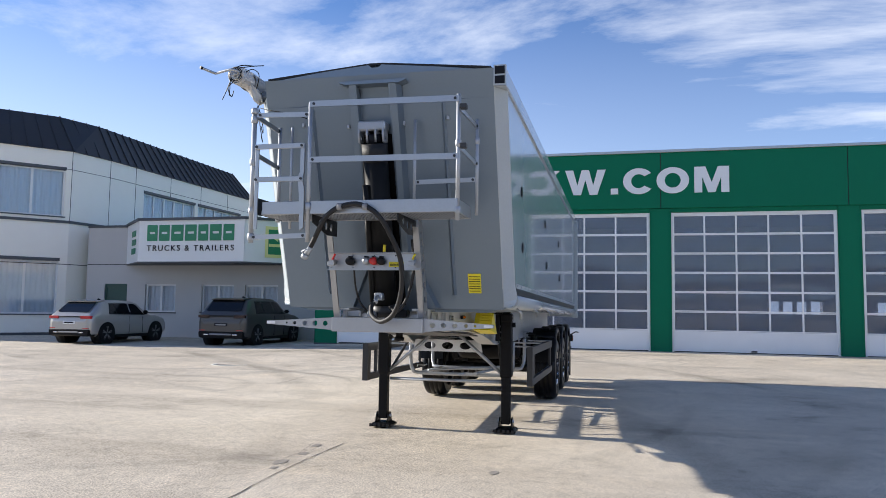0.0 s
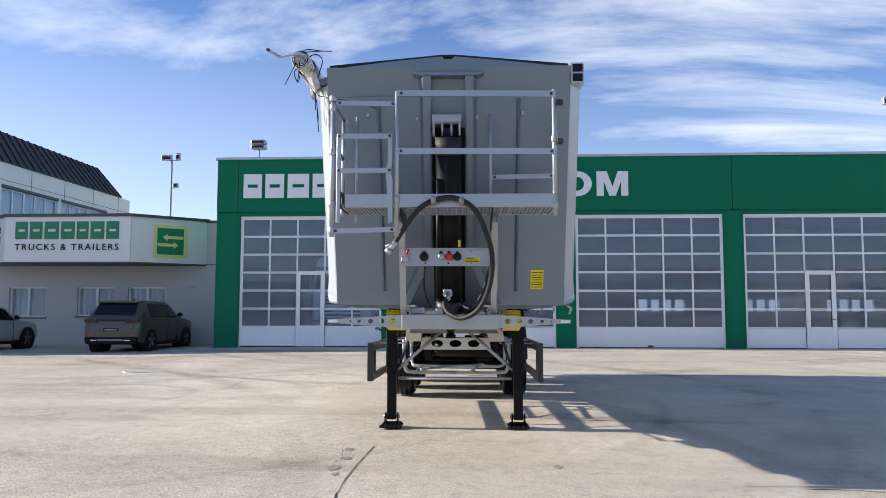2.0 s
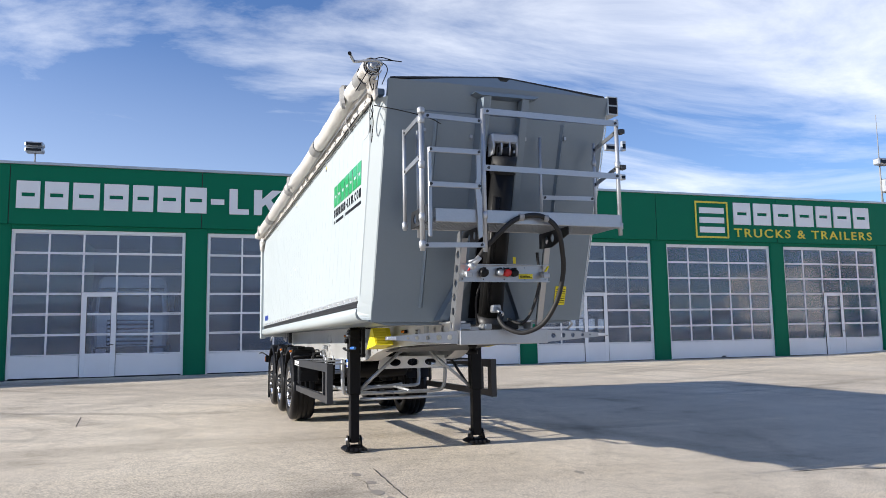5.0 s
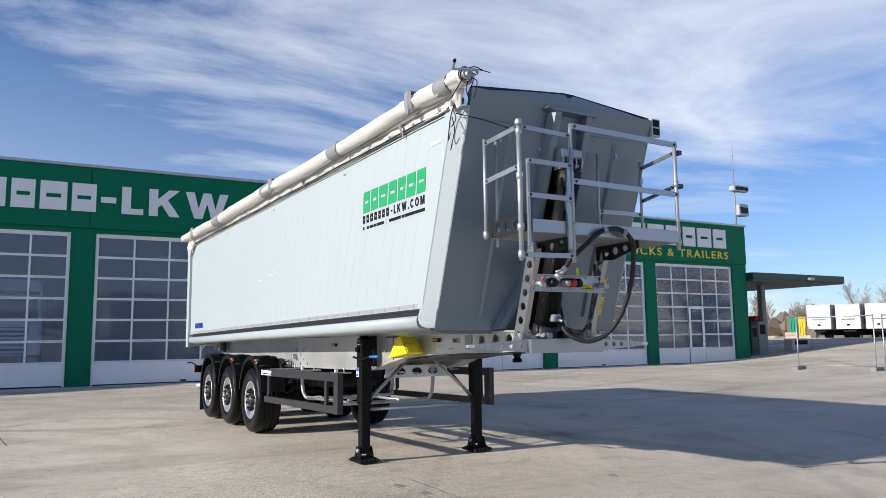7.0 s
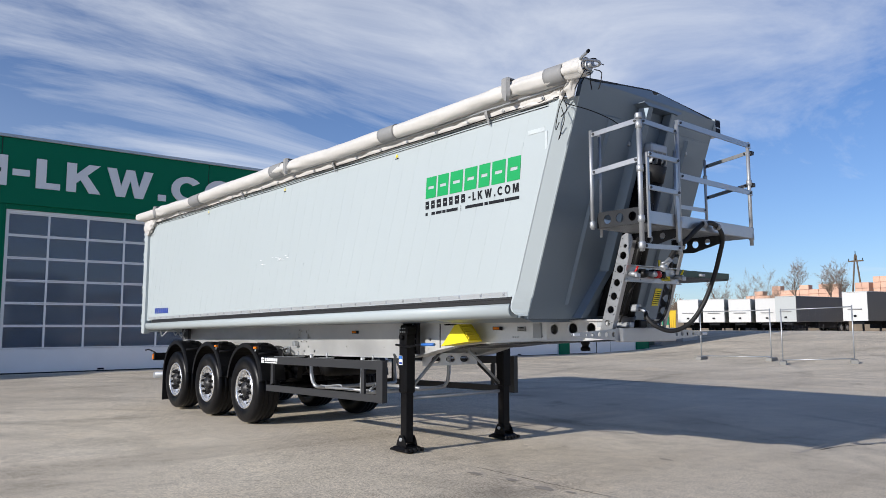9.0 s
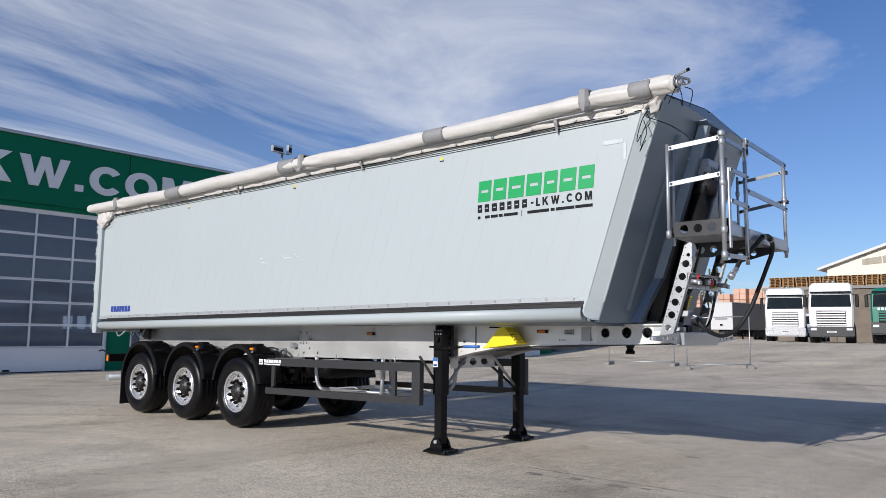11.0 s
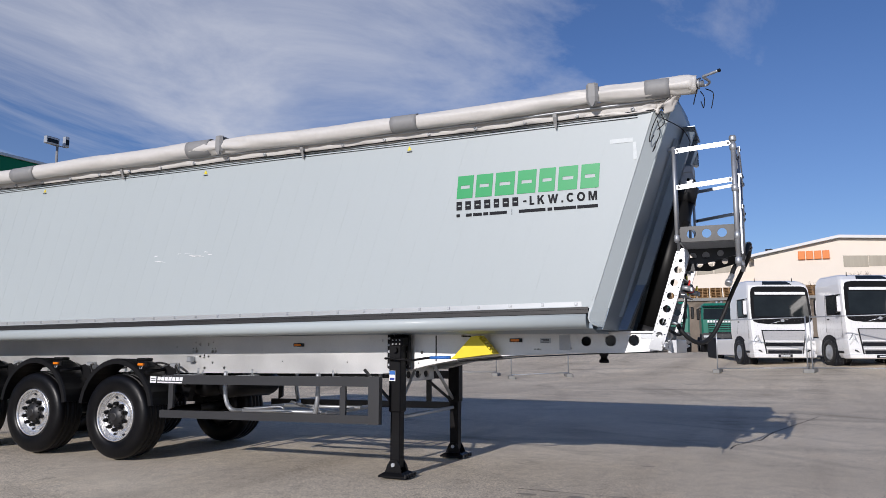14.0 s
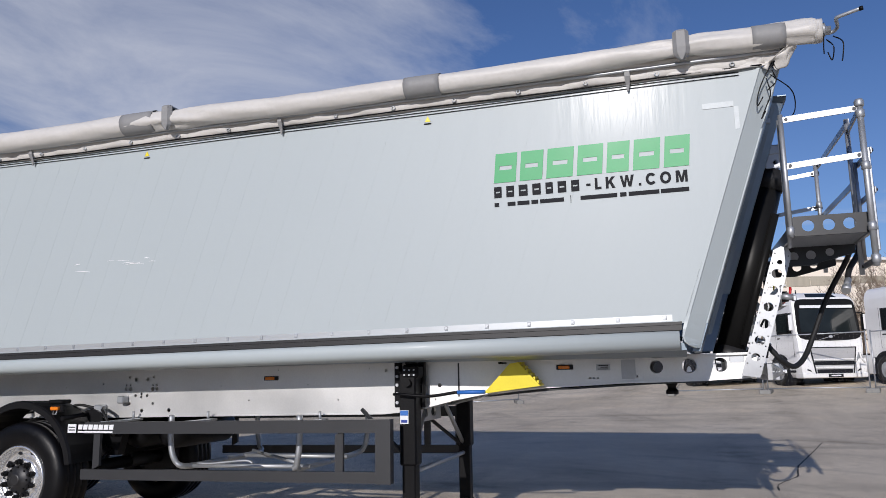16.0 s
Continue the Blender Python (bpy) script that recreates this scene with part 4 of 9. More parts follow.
    # cable and rope lines along the top of the wall
    part("tension_cable", bm_tube(bmesh.new(), [(-1.19, y, 3.43 + 0.004 * math.sin(y * 3)) for y in np.linspace(0.0, 10.6, 50)], 0.006, 6), M["black"], tarp)
    for z in (3.405, 3.383):
        part("tension_cable", bm_tube(bmesh.new(), [(-1.172, y, z + 0.003 * math.sin(y * 2)) for y in np.linspace(0.15, 10.5, 40)], 0.003, 5), M["black"], tarp)
    part("cover_rail", bm_tube(bmesh.new(), [(-1.228, y, 3.503 - 0.006 * math.sin(y * 0.6)) for y in np.linspace(-0.12, 8.4, 30)], 0.011, 8), M["galv"], tarp)
    # grey bands and upright stops
    for y0, y1 in ((-0.15, 0.06), (2.29, 2.58), (4.92, 5.25), (7.78, 8.2)):
        bm = bmesh.new()
        rr = []
        for y in np.linspace(y0, y1, 6):
            c = centre(y)
            q = float(np.interp(y, ROLL_Y, ROLL_R)) + 0.007
            rr.append([bm.verts.new(c + Vector((q * math.cos(2 * math.pi * k / 24), 0, q * math.sin(2 * math.pi * k / 24)))) for k in range(24)])
        for a, b in zip(rr, rr[1:]):
            for k in range(24):
                f = bm.faces.new((a[k], b[k], b[(k + 1) % 24], a[(k + 1) % 24]))
                f.smooth = True
        bmesh.ops.recalc_face_normals(bm, faces=bm.faces[:])
        o = part("patch", bm, M["strap"], tarp, "grey patch band")
        md = o.modifiers.new("thickness", "SOLIDIFY"); md.thickness = 0.003
    for y in (0.52, 4.77, 9.9):
        c = centre(y)
        # folded plate over the roll: flat face, bevelled cheeks, tongue below, arm on top
        x0 = c.x - 0.1
        loops = []
        for dz, w, d in ((-0.115, 0.012, 0.02), (-0.075, 0.05, 0.008), (-0.03, 0.057, 0.0), (0.085, 0.054, 0.0), (0.1, 0.048, 0.012)):
            loops.append([(x0 + d + 0.03, y - w, c.z + dz), (x0 + d, y - w * 0.52, c.z + dz), (x0 + d, y + w * 0.52, c.z + dz), (x0 + d + 0.03, y + w, c.z + dz), (x0 + d + 0.02, y + w * 0.45, c.z + dz), (x0 + d + 0.02, y - w * 0.45, c.z + dz)])
        part("stop", loft(loops), M["strap"], tarp, "grey folded tarpaulin stop")
        part("stop_arm", bm_box(bmesh.new(), x0 + 0.02, c.x + 0.1, y - 0.04, y + 0.04, c.z + 0.088, c.z + 0.099), M["strap"], tarp)
    for y in (0.9, 3.72, 6.35, 8.95, 10.2):
        part("hook", loft([[(x, y - w, z), (x, y + w, z), (x + 0.006, y + w, z), (x + 0.006, y - w, z)] for x, w, z in ((-1.2, 0.012, 3.52), (-1.236, 0.016, 3.505), (-1.236, 0.02, 3.46), (-1.205, 0.014, 3.405), (-1.195, 0.006, 3.36))]), M["strap"], tarp)
    # crank
    part("winding_shaft", bm_cyl(bmesh.new(), (-1.262, -0.3, 3.588), (-1.262, -0.43, 3.588), 0.024, seg=14), M["galv"], tarp, "steel winding shaft")
    part("shaft_collar", bm_cyl(bmesh.new(), (-1.262, -0.375, 3.588), (-1.262, -0.395, 3.588), 0.045, seg=16), M["galv"], tarp)
    cr = part("crank", bm_tube(bmesh.new(), smooth_run([(-1.262, -0.33, 3.58), (-1.225, -0.4, 3.583), (-1.2, -0.43, 3.588), (-1.21, -0.462, 3.594), (-1.25, -0.475, 3.602), (-1.34, -0.455, 3.598), (-1.415, -0.437, 3.591), (-1.44, -0.455, 3.592), (-1.49, -0.565, 3.603)], 6), 0.012, 10), M["galv"], tarp, "bent steel hand crank")
    part("grip", bm_tube(bmesh.new(), [(-1.487, -0.558, 3.602), (-1.495, -0.578, 3.604)], 0.014, 10), M["black"], cr)
    # spiral of cloth at the open end, folded flap below it
    bm = bmesh.new()
    prev = None
    for k in range(80):
        a = 2 * math.pi * k / 20
        r = 0.022 + 0.015 * a / (2 * math.pi)
        c = Vector((-1.262 + r * math.cos(a), -0.372 + 0.004 * math.sin(k), 3.59 + r * math.sin(a)))
        cur = (bm.verts.new(c), bm.verts.new(c + Vector((0, 0.05, 0))))
        if prev:
            bm.faces.new((prev[0], cur[0], cur[1], prev[1])).smooth = True
        prev = cur
    e = part("roll_spiral", bm, M["canvas"], tarp)
    md = e.modifiers.new("thickness", "SOLIDIFY"); md.thickness = 0.005
    # black disc stands in for the shade inside the open roll
    part("roll_inner_shade", bm_cyl(bmesh.new(), (-1.262, -0.36, 3.59), (-1.262, -0.366, 3.59), 0.07, seg=20), M["black"], tarp)
    bm = bmesh.new()
    nu, nv = 26, 10
    g = []
    for k in range(nv + 1):
        v = k / nv
        rowv = []
        for i in range(nu + 1):
            u = i / nu
            y = -0.20 + 0.85 * u + 0.16 * v * (1 - u)
            z = 3.512 + 0.03 * (1 - u) * (1 - v) - v * (0.085 + 0.012 * math.sin(u * 3.1)) - 0.015 * (1 - v) * math.sin(u * 3.1)
            x = -1.20 + 0.012 * v + 0.014 * noise.noise(Vector((u * 9, v * 3.0, 1.5))) + 0.006 * math.sin(v * 9 + u * 6)
            rowv.append(bm.verts.new((x, y, z)))
        g.append(rowv)
    for k in range(nv):
        for i in range(nu):
            bm.faces.new((g[k][i], g[k][i + 1], g[k + 1][i + 1], g[k + 1][i])).smooth = True
    fl = part("corner_flap", bm, M["canvas"], tarp, "wrinkled corner of the tarpaulin")
    md = fl.modifiers.new("thickness", "SOLIDIFY"); md.thickness = 0.006
    # cloth gathered under the open end of the roll, down to the corner of the body
    bm = bmesh.new()
    rings = []
    for k in range(15):
        v = k / 14
        c = Vector((-1.225 + 0.04 * v, -0.2 + 0.14 * v, 3.535 - 0.12 * v))
        ring = []
        for i in range(30):
            a = 2 * math.pi * i / 30
            r = 1 + 0.16 * math.sin(5 * a + 3.0 * v) + 0.3 * noise.noise(Vector((math.cos(a) * 1.7, math.sin(a) * 1.7, v * 3.2)))
            r *= 0.4 if k in (0, 14) else 1.0
            ring.append(bm.verts.new(c + Vector(((0.05 - 0.016 * v) * r * math.cos(a), (0.035 + 0.035 * v) * r * math.sin(a), 0.03 * math.sin(a * 2 + 1) * v))))
        rings.append(ring)
    for a, b in zip(rings, rings[1:]):
        for i in range(30):
            bm.faces.new((a[i], a[(i + 1) % 30], b[(i + 1) % 30], b[i])).smooth = True
    bmesh.ops.recalc_face_normals(bm, faces=bm.faces[:])
    part("gathered_cloth", bm, M["canvas"], tarp, "wrinkled cloth gathered at the front corner")
    # bunched cloth at both ends
    for yc, zc, sc in ((10.62, 3.42, 1.0), (10.38, 3.46, 0.6)):
        bm = bmesh.new()
        bmesh.ops.create_icosphere(bm, subdivisions=4, radius=1.0)
        for v in bm.verts:
            n = v.co.copy()
            k = 1 + 0.3 * noise.noise(n * 2.3 + Vector((yc, 0, 0))) + 0.12 * noise.noise(n * 6)
            v.co = Vector((-1.205 + n.x * 0.05 * k, yc + n.y * 0.2 * k * sc, zc + n.z * 0.15 * k * sc - 0.05 * sc))
        for f in bm.faces:
            f.smooth = True
        part("bunched_cloth", bm, M["canvas"], tarp)
    # dangling cords
    for pts in ([(-1.3, -0.38, 3.55), (-1.36, -0.36, 3.44), (-1.4, -0.35, 3.37)],
                [(-1.22, -0.42, 3.63), (-1.1, -0.36, 3.66), (-1.0, -0.34, 3.665)],
                [(-1.19, -0.02, 3.33), (-1.18, -0.04, 3.22), (-1.18, 0.0, 3.12), (-1.18, 0.03, 3.05), (-1.18, 0.0, 3.1)],
                [(-1.26, -0.4, 3.52), (-1.3, -0.43, 3.45), (-1.27, -0.42, 3.37), (-1.26, -0.4, 3.43)],
                [(-1.26, -0.44, 3.54), (-1.24, -0.5, 3.5), (-1.25, -0.49, 3.4), (-1.26, -0.48, 3.36)],
                [(-1.2, -0.08, 3.44), (-1.2, -0.01, 3.34), (-1.19, 0.04, 3.22), (-1.19, 0.05, 3.14), (-1.19, 0.01, 3.2)],
                [(-1.2, -0.06, 3.38), (-1.19, -0.08, 3.3), (-1.2, -0.02, 3.24)],
                [(-1.22, -0.3, 3.62), (-1.15, -0.28, 3.66), (-1.1, -0.24, 3.62), (-1.14, -0.2, 3.5)],
                [(-1.3, -0.38, 3.62), (-1.2, -0.4, 3.66), (-1.08, -0.36, 3.66)],
                [(-1.17, -0.05, 3.36), (-1.0, -0.2, 3.29), (-0.75, -0.25, 3.23), (-0.62, -0.22, 3.19)],
                [(-1.2, 10.7, 3.36), (-1.23, 10.55, 3.24), (-1.2, 10.35, 3.25), (-1.2, 10.3, 3.36)]):
        part("cord", bm_tube(bmesh.new(), smooth_run(pts, 6), 0.0042, 6), M["black"], tarp, "black elastic cord")


build_tarp()


# ---- running gear ----
def build_wheel(s, y):
    x = s * 0.935
    w = part("wheel", bm_cyl(bmesh.new(), (s * 0.3, y, 0.5), (s * 0.8, y, 0.5), 0.07, seg=12), M["hub"], TRL)
    prof = [(0.285, -0.13), (0.295, -0.165), (0.33, -0.183), (0.40, -0.19), (0.45, -0.182), (0.478, -0.165), (0.49, -0.15), (0.497, -0.12)]
    for g in (-0.075, -0.0, 0.075):
        prof += [(0.499, g - 0.012), (0.487, g - 0.008), (0.487, g + 0.008), (0.499, g + 0.012)]
    prof += [(0.497, 0.12), (0.49, 0.15), (0.478, 0.165), (0.456, 0.179), (0.452, 0.185), (0.444, 0.187), (0.44, 0.184), (0.40, 0.19), (0.352, 0.187), (0.346, 0.191), (0.338, 0.19), (0.333, 0.184), (0.295, 0.165), (0.285, 0.13)]
    part("tyre", bm_lathe(bmesh.new(), prof, (x, y, 0.5), "x", 56, closed=True), M["tyre"], w, "black truck tyre")
    o = 1 if s > 0 else -1
    rim = [(0.294, 0.168 * o), (0.286, 0.178 * o), (0.276, 0.176 * o), (0.27, 0.15 * o), (0.262, 0.105 * o), (0.25, 0.09 * o), (0.205, 0.08 * o), (0.19, 0.11 * o), (0.175, 0.135 * o), (0.13, 0.14 * o), (0.12, 0.12 * o), (0.12, -0.12 * o), (0.294, -0.13 * o)]
    r = part("rim", bm_lathe(bmesh.new(), rim, (x, y, 0.5), "x", 48, closed=True), M["rim"], w, "polished ten-stud rim")
    hub = [(0.0, 0.205 * o), (0.04, 0.205 * o), (0.055, 0.2 * o), (0.06, 0.185 * o), (0.085, 0.182 * o), (0.095, 0.17 * o), (0.12, 0.165 * o), (0.126, 0.14 * o), (0.126, 0.1 * o)]
    bm = bmesh.new()
    bm_lathe(bm, hub[1:], (x, y, 0.5), "x", 28)
    part("hub_cap", bm, M["hub"], w, "dark cast hub")
    part("brake_drum", bm_lathe(bmesh.new(), [(0.03, -0.15 * o), (0.2, -0.15 * o), (0.275, -0.135 * o), (0.275, -0.118 * o), (0.03, -0.118 * o)], (x, y, 0.5), "x", 24), M["hub"], w, "dark brake drum")
    stud = bmesh.new()
    bm_cyl(stud, (0, 0, 0), (0.014 * o, 0, 0), 0.009, 0.008, seg=6)
    sm = mesh_of(stud, "hub_bolt", M["plastic"])
    for k in range(8):
        a = 2 * math.pi * k / 8
        p = part("hub_bolt", sm, None, w)
        p.location = (x + 0.165 * o, y + 0.106 * math.cos(a), 0.5 + 0.106 * math.sin(a))
    nut = bmesh.new()
    bm_cyl(nut, (0, 0, 0), (0.06 * o, 0, 0), 0.026, 0.023, seg=8)
    bm_cyl(nut, (0.06 * o, 0, 0), (0.075 * o, 0, 0), 0.014, seg=8)
    nm = mesh_of(nut, "wheel_nut", M["plastic"])
    for k in range(10):
        a = 2 * math.pi * (k + 0.5) / 10
        p = part("wheel_nut", nm, None, w)
        p.location = (x + 0.125 * o, y + 0.152 * math.cos(a), 0.5 + 0.152 * math.sin(a))
    hole = bmesh.new()
    bm_cyl(hole, (0.0, 0, 0), (0.008 * o, 0, 0), 0.022, seg=12)
    hm = mesh_of(hole, "vent_hole", M["ink"])
    for k in range(10):
        a = 2 * math.pi * k / 10
        p = part("vent_hole", hm, None, w)
        p.location = (x + 0.083 * o, y + 0.228 * math.cos(a), 0.5 + 0.228 * math.sin(a))
        p.scale = (1, 1, 0.62)


WY = (6.36, 7.77, 9.17)


def build_fender(s, y, last):
    x0, x1 = s * 0.73, s * 1.13
    bm = bmesh.new()
    a0, a1 = radians(8), radians(172)
    n = 22
    loops = []
    for i in range(n + 1):
        a = a0 + (a1 - a0) * i / n
        r = 0.59
        c, d = math.cos(a), math.sin(a)
        sec = [(x0, r), (x1 - s * 0.02, r + 0.012), (x1, r), (x1, r - 0.05), (x1 - s * 0.012, r - 0.05), (x1 - s * 0.02, r - 0.012), (x0, r - 0.012)]
        loops.append([(x, y - q * c, 0.56 + q * d * 1.04) for x, q in sec])
    f = part("mudguard", loft(loops, smooth=False), M["plastic"], TRL, "black plastic mudguard")
    return f


def xb(y):
    """Half the distance between the chassis beams, which close in towards the coupling."""
    return float(np.interp(y, (0.95, 1.57, 2.7), (0.352, 0.465, 0.592)))


def build_running():
    for y in WY:
        for s in (-1, 1):
            build_wheel(s, y)
            fd = build_fender(s, y, y == WY[-1])
            if s < 0 and y < 9:
                part("marker_lamp", bm_box(bmesh.new(), -1.155, -1.12, y - 0.445, y - 0.36, 1.105, 1.135, 0.006), M["orange"], fd, "orange side marker lamp")
                part("lamp_socket", bm_box(bmesh.new(), -1.125, -1.08, y - 0.47, y - 0.34, 1.085, 1.15, 0.008), M["plastic"], fd)
                part("lamp_holder", bm_tube(bmesh.new(), [(-1.13, y - 0.42, 1.105), (-1.14, y - 0.42, 1.07), (-1.14, y - 0.385, 1.07), (-1.13, y - 0.385, 1.105)], 0.006, 6), M["galv"], fd)
            part("stay_plate", bm_prism(bmesh.new(), [(y - 0.62, 0.92), (y - 0.5, 0.92), (y - 0.42, 1.08), (y - 0.5, 1.1), (y - 0.6, 1.06)], "x", s * 0.78, s * 0.8), M["plastic"], fd)
            part("clamp", bm_box(bmesh.new(), min(s * 0.6, s * 0.68), max(s * 0.6, s * 0.68), y - 0.49, y - 0.4, 1.03, 1.13, 0.01), M["galv"], fd)
            part("hose", bm_tube(bmesh.new(), smooth_run([(s * 0.66, y - 0.5, 1.1), (s * 0.8, y - 0.62, 1.08), (s * 0.84, y - 0.72, 0.98), (s * 0.72, y - 0.68, 0.86), (s * 0.6, y - 0.6, 0.9)], 5), 0.014, 6), M["rubber"], fd)
            part("mount_block", bm_box(bmesh.new(), min(s * 0.9, s * 1.02), max(s * 0.9, s * 1.02), y - 0.36, y - 0.2, 1.155, 1.19, 0.01), M["plastic"], fd)
            for dy in (-0.45, 0.4):
                part("bracket", bm_tube(bmesh.new(), [(s * 0.45, y + dy, 1.08), (s * 1.1, y + dy, 1.03)], 0.02, 8), M["black"], fd)
        part("axle", bm_cyl(bmesh.new(), (-0.8, y, 0.5), (0.8, y, 0.5), 0.063, seg=16), M["black"], TRL)
        for s in (-1, 1):
            bm = bmesh.new()
            bm_prism(bm, [(y - 0.55, 0.72), (y - 0.45, 0.66), (y, 0.58), (y + 0.4, 0.56), (y + 0.42, 0.62), (y, 0.66), (y - 0.45, 0.76)], "x", s * 0.5, s * 0.58)
            part("trailing_arm", bm, M["black"], TRL)
            part("air_spring", bm_lathe(bmesh.new(), [(0.06, 0.62), (0.13, 0.66), (0.15, 0.74), (0.135, 0.8), (0.15, 0.88), (0.13, 0.97), (0.08, 1.0)], (s * 0.53, y + 0.36, 0), "z", 20), M["rubber"], TRL)
            part("spring_hanger", bm_prism(bmesh.new(), [(y - 0.6, 0.66), (y - 0.44, 0.66), (y - 0.38, 1.05), (y - 0.7, 1.05)], "x", s * 0.47, s * 0.56), M["black"], TRL)
    for s in (-1, 1):
        part("mud_flap", bm_box(bmesh.new(), min(s * 0.75, s * 1.13), max(s * 0.75, s * 1.13), 9.74, 9.755, 0.1, 0.66), M["rubber"], TRL)
    part("valve_box", bm_box(bmesh.new(), 0.1, 0.72, 5.42, 5.9, 0.765, 1.03, 0.02), M["black"], TRL, "black valve box under the chassis")
    # main beams with their punched holes
    for s in (-1, 1):
        out = [(0.12, 1.305), (0.5, 1.283), (1.1, 1.272), (1.73, 1.242), (2.2, 1.2), (2.44, 1.155), (2.78, 1.072), (3.05, 1.046), (6.0, 1.012), (10.2, 0.99), (10.2, 1.4), (2.7, 1.457), (1.57, 1.467), (0.95, 1.472), (0.12, 1.48)]
        holes = [circle(0.38, 1.398, 0.054, 18), circle(0.607, 1.395, 0.056, 18), circle(0.851, 1.39, 0.05, 18)]
        cx = 5.49
        for u, v, r in ((0.065, 1.357, 0.019), (0.135, 1.38, 0.012), (0.125, 1.307, 0.011), (0.17, 1.307, 0.011), (0.124, 1.27, 0.02), (0.17, 1.27, 0.018), (0.065, 1.208, 0.014), (0.13, 1.136, 0.013)):
            holes += [circle(cx + q * u, v, r, 10) for q in (-1, 1)]
        holes += [circle(a_, b_, r_, 10) for a_, b_, r_ in ((cx, 1.224, 0.013), (cx, 1.197, 0.013), (cx - 0.01, 1.071, 0.017), (5.18, 1.076, 0.018), (5.923, 1.32, 0.012), (3.03, 1.4, 0.014), (2.565, 1.273, 0.017), (5.98, 1.11, 0.012), (1.0, 1.32, 0.008), (1.3, 1.31, 0.008), (1.33, 1.31, 0.008), (1.36, 1.31, 0.008))]
        for k in range(26):
            yy = 2.6 + 0.29 * k
            if abs(yy - cx) > 0.75:
                holes.append(circle(yy, 1.16 + 0.13 * (k % 3), 0.0075, 6))
        m = Matrix(((0, 0, 1, 0), (1, 0, 0, 0), (0, 1, 0, 0), (0, 0, 0, 1)))
        low, high = out[:10], out[:9:-1]
        b = None
        for y0, y1 in ((2.7, 10.2), (1.57, 2.7), (0.95, 1.57), (0.12, 0.95)):
            edge = []
            for run in (low, high[::-1]):
                ends = sorted(run)
                mid = [p for p in run if y0 < p[0] < y1]
                a, c = [(y, float(np.interp(y, [p[0] for p in ends], [p[1] for p in ends]))) for y in (y0, y1)]
                edge += [a] + mid + [c] if run is low else [c] + mid + [a]
            web = holed("web", edge, [h for h in holes if y0 < h[0][0] < y1], 0.012, M["chassis"], m)
            for q in web.vertices:
                q.co.x += s * xb(q.co.y)
            if b is None:
                b = part("chassis_beam", web, None, TRL, "bare aluminium chassis beam with punched holes")
            else:
                part("web_section", web, None, b)
        # flanges
        path = out[:10]
        part("flange", loft([[(s * (xb(y) - 0.17), y, z - 0.006), (s * (xb(y) + 0.022), y, z - 0.006), (s * (xb(y) + 0.022), y, z + 0.006), (s * (xb(y) - 0.17), y, z + 0.006)] for y, z in path]), M["chassis"], b)
        part("flange", loft([[(s * (xb(y) - 0.05), y, z - 0.008), (s * (xb(y) + 0.04), y, z - 0.008), (s * (xb(y) + 0.04), y, z + 0.008), (s * (xb(y) - 0.05), y, z + 0.008)] for y, z in out[:9:-1]]), M["chassis"], b)
        part("weld_plate", bm_box(bmesh.new(), s * (xb(1.08) + 0.004) - 0.009, s * (xb(1.08) + 0.004) + 0.009, 1.01, 1.15, 1.3, 1.45), M["galv"], b)
        part("seam", bm_box(bmesh.new(), s * (xb(2.4) + 0.006) - 0.006, s * (xb(2.4) + 0.006) + 0.006, 2.4, 2.412, 1.18, 1.45), M["joint"], b)
        for y, z in ((1.55, 1.4), (4.115, 1.35)):
            lamp = part("side_lamp", bm_box(bmesh.new(), s * (xb(y) + 0.016) - 0.014, s * (xb(y) + 0.016) + 0.014, y - 0.066, y + 0.066, z - 0.019, z + 0.019, 0.004), M["plastic"], b)
            part("lens", bm_box(bmesh.new(), s * (xb(y) + 0.031) - 0.008, s * (xb(y) + 0.031) + 0.008, y - 0.04, y + 0.05, z - 0.012, z + 0.012, 0.004), M["orange"], lamp, "orange lens")
        part("type_plate", bm_box(bmesh.new(), s * (xb(1.26) + 0.008) - 0.008, s * (xb(1.26) + 0.008) + 0.008, 1.2, 1.31, 1.37, 1.42), M["galv"], b)
        for k in range(3):
            part("text_bar", bm_box(bmesh.new(), s * (xb(1.26) + 0.017) - 0.003, s * (xb(1.26) + 0.017) + 0.003, 1.215, 1.295 - 0.02 * (k % 2), 1.378 + 0.014 * k, 1.384 + 0.014 * k), M["ink"], b)
    for y, z in ((0.3, 1.34), (1.6, 1.26), (2.75, 1.2), (4.3, 1.2), (5.7, 1.2), (7.1, 1.2), (8.5, 1.2), (9.9, 1.2)):
        part("cross_member", bm_box(bmesh.new(), -xb(y - 0.04) + 0.012, xb(y - 0.04) - 0.012, y - 0.04, y + 0.04, z, z + 0.1, 0.01), M["chassis"], TRL)
    # king pin plate
    part("coupling_plate", loft([[(-w, y, z), (w, y, z), (w, y, z + 0.012), (-w, y, z + 0.012)] for w, y, z in ((0.34, 0.16, 1.28), (0.34, 0.9, 1.255), (0.48, 1.75, 1.212), (0.52, 2.2, 1.17))]), M["dark_grey"], TRL)
    part("king_pin", bm_lathe(bmesh.new(), [(0.05, 1.27), (0.045, 1.245), (0.035, 1.235), (0.035, 1.21), (0.05, 1.2), (0.05, 1.17)], (0, 0.75, 0), "z", 16), M["black"], TRL)
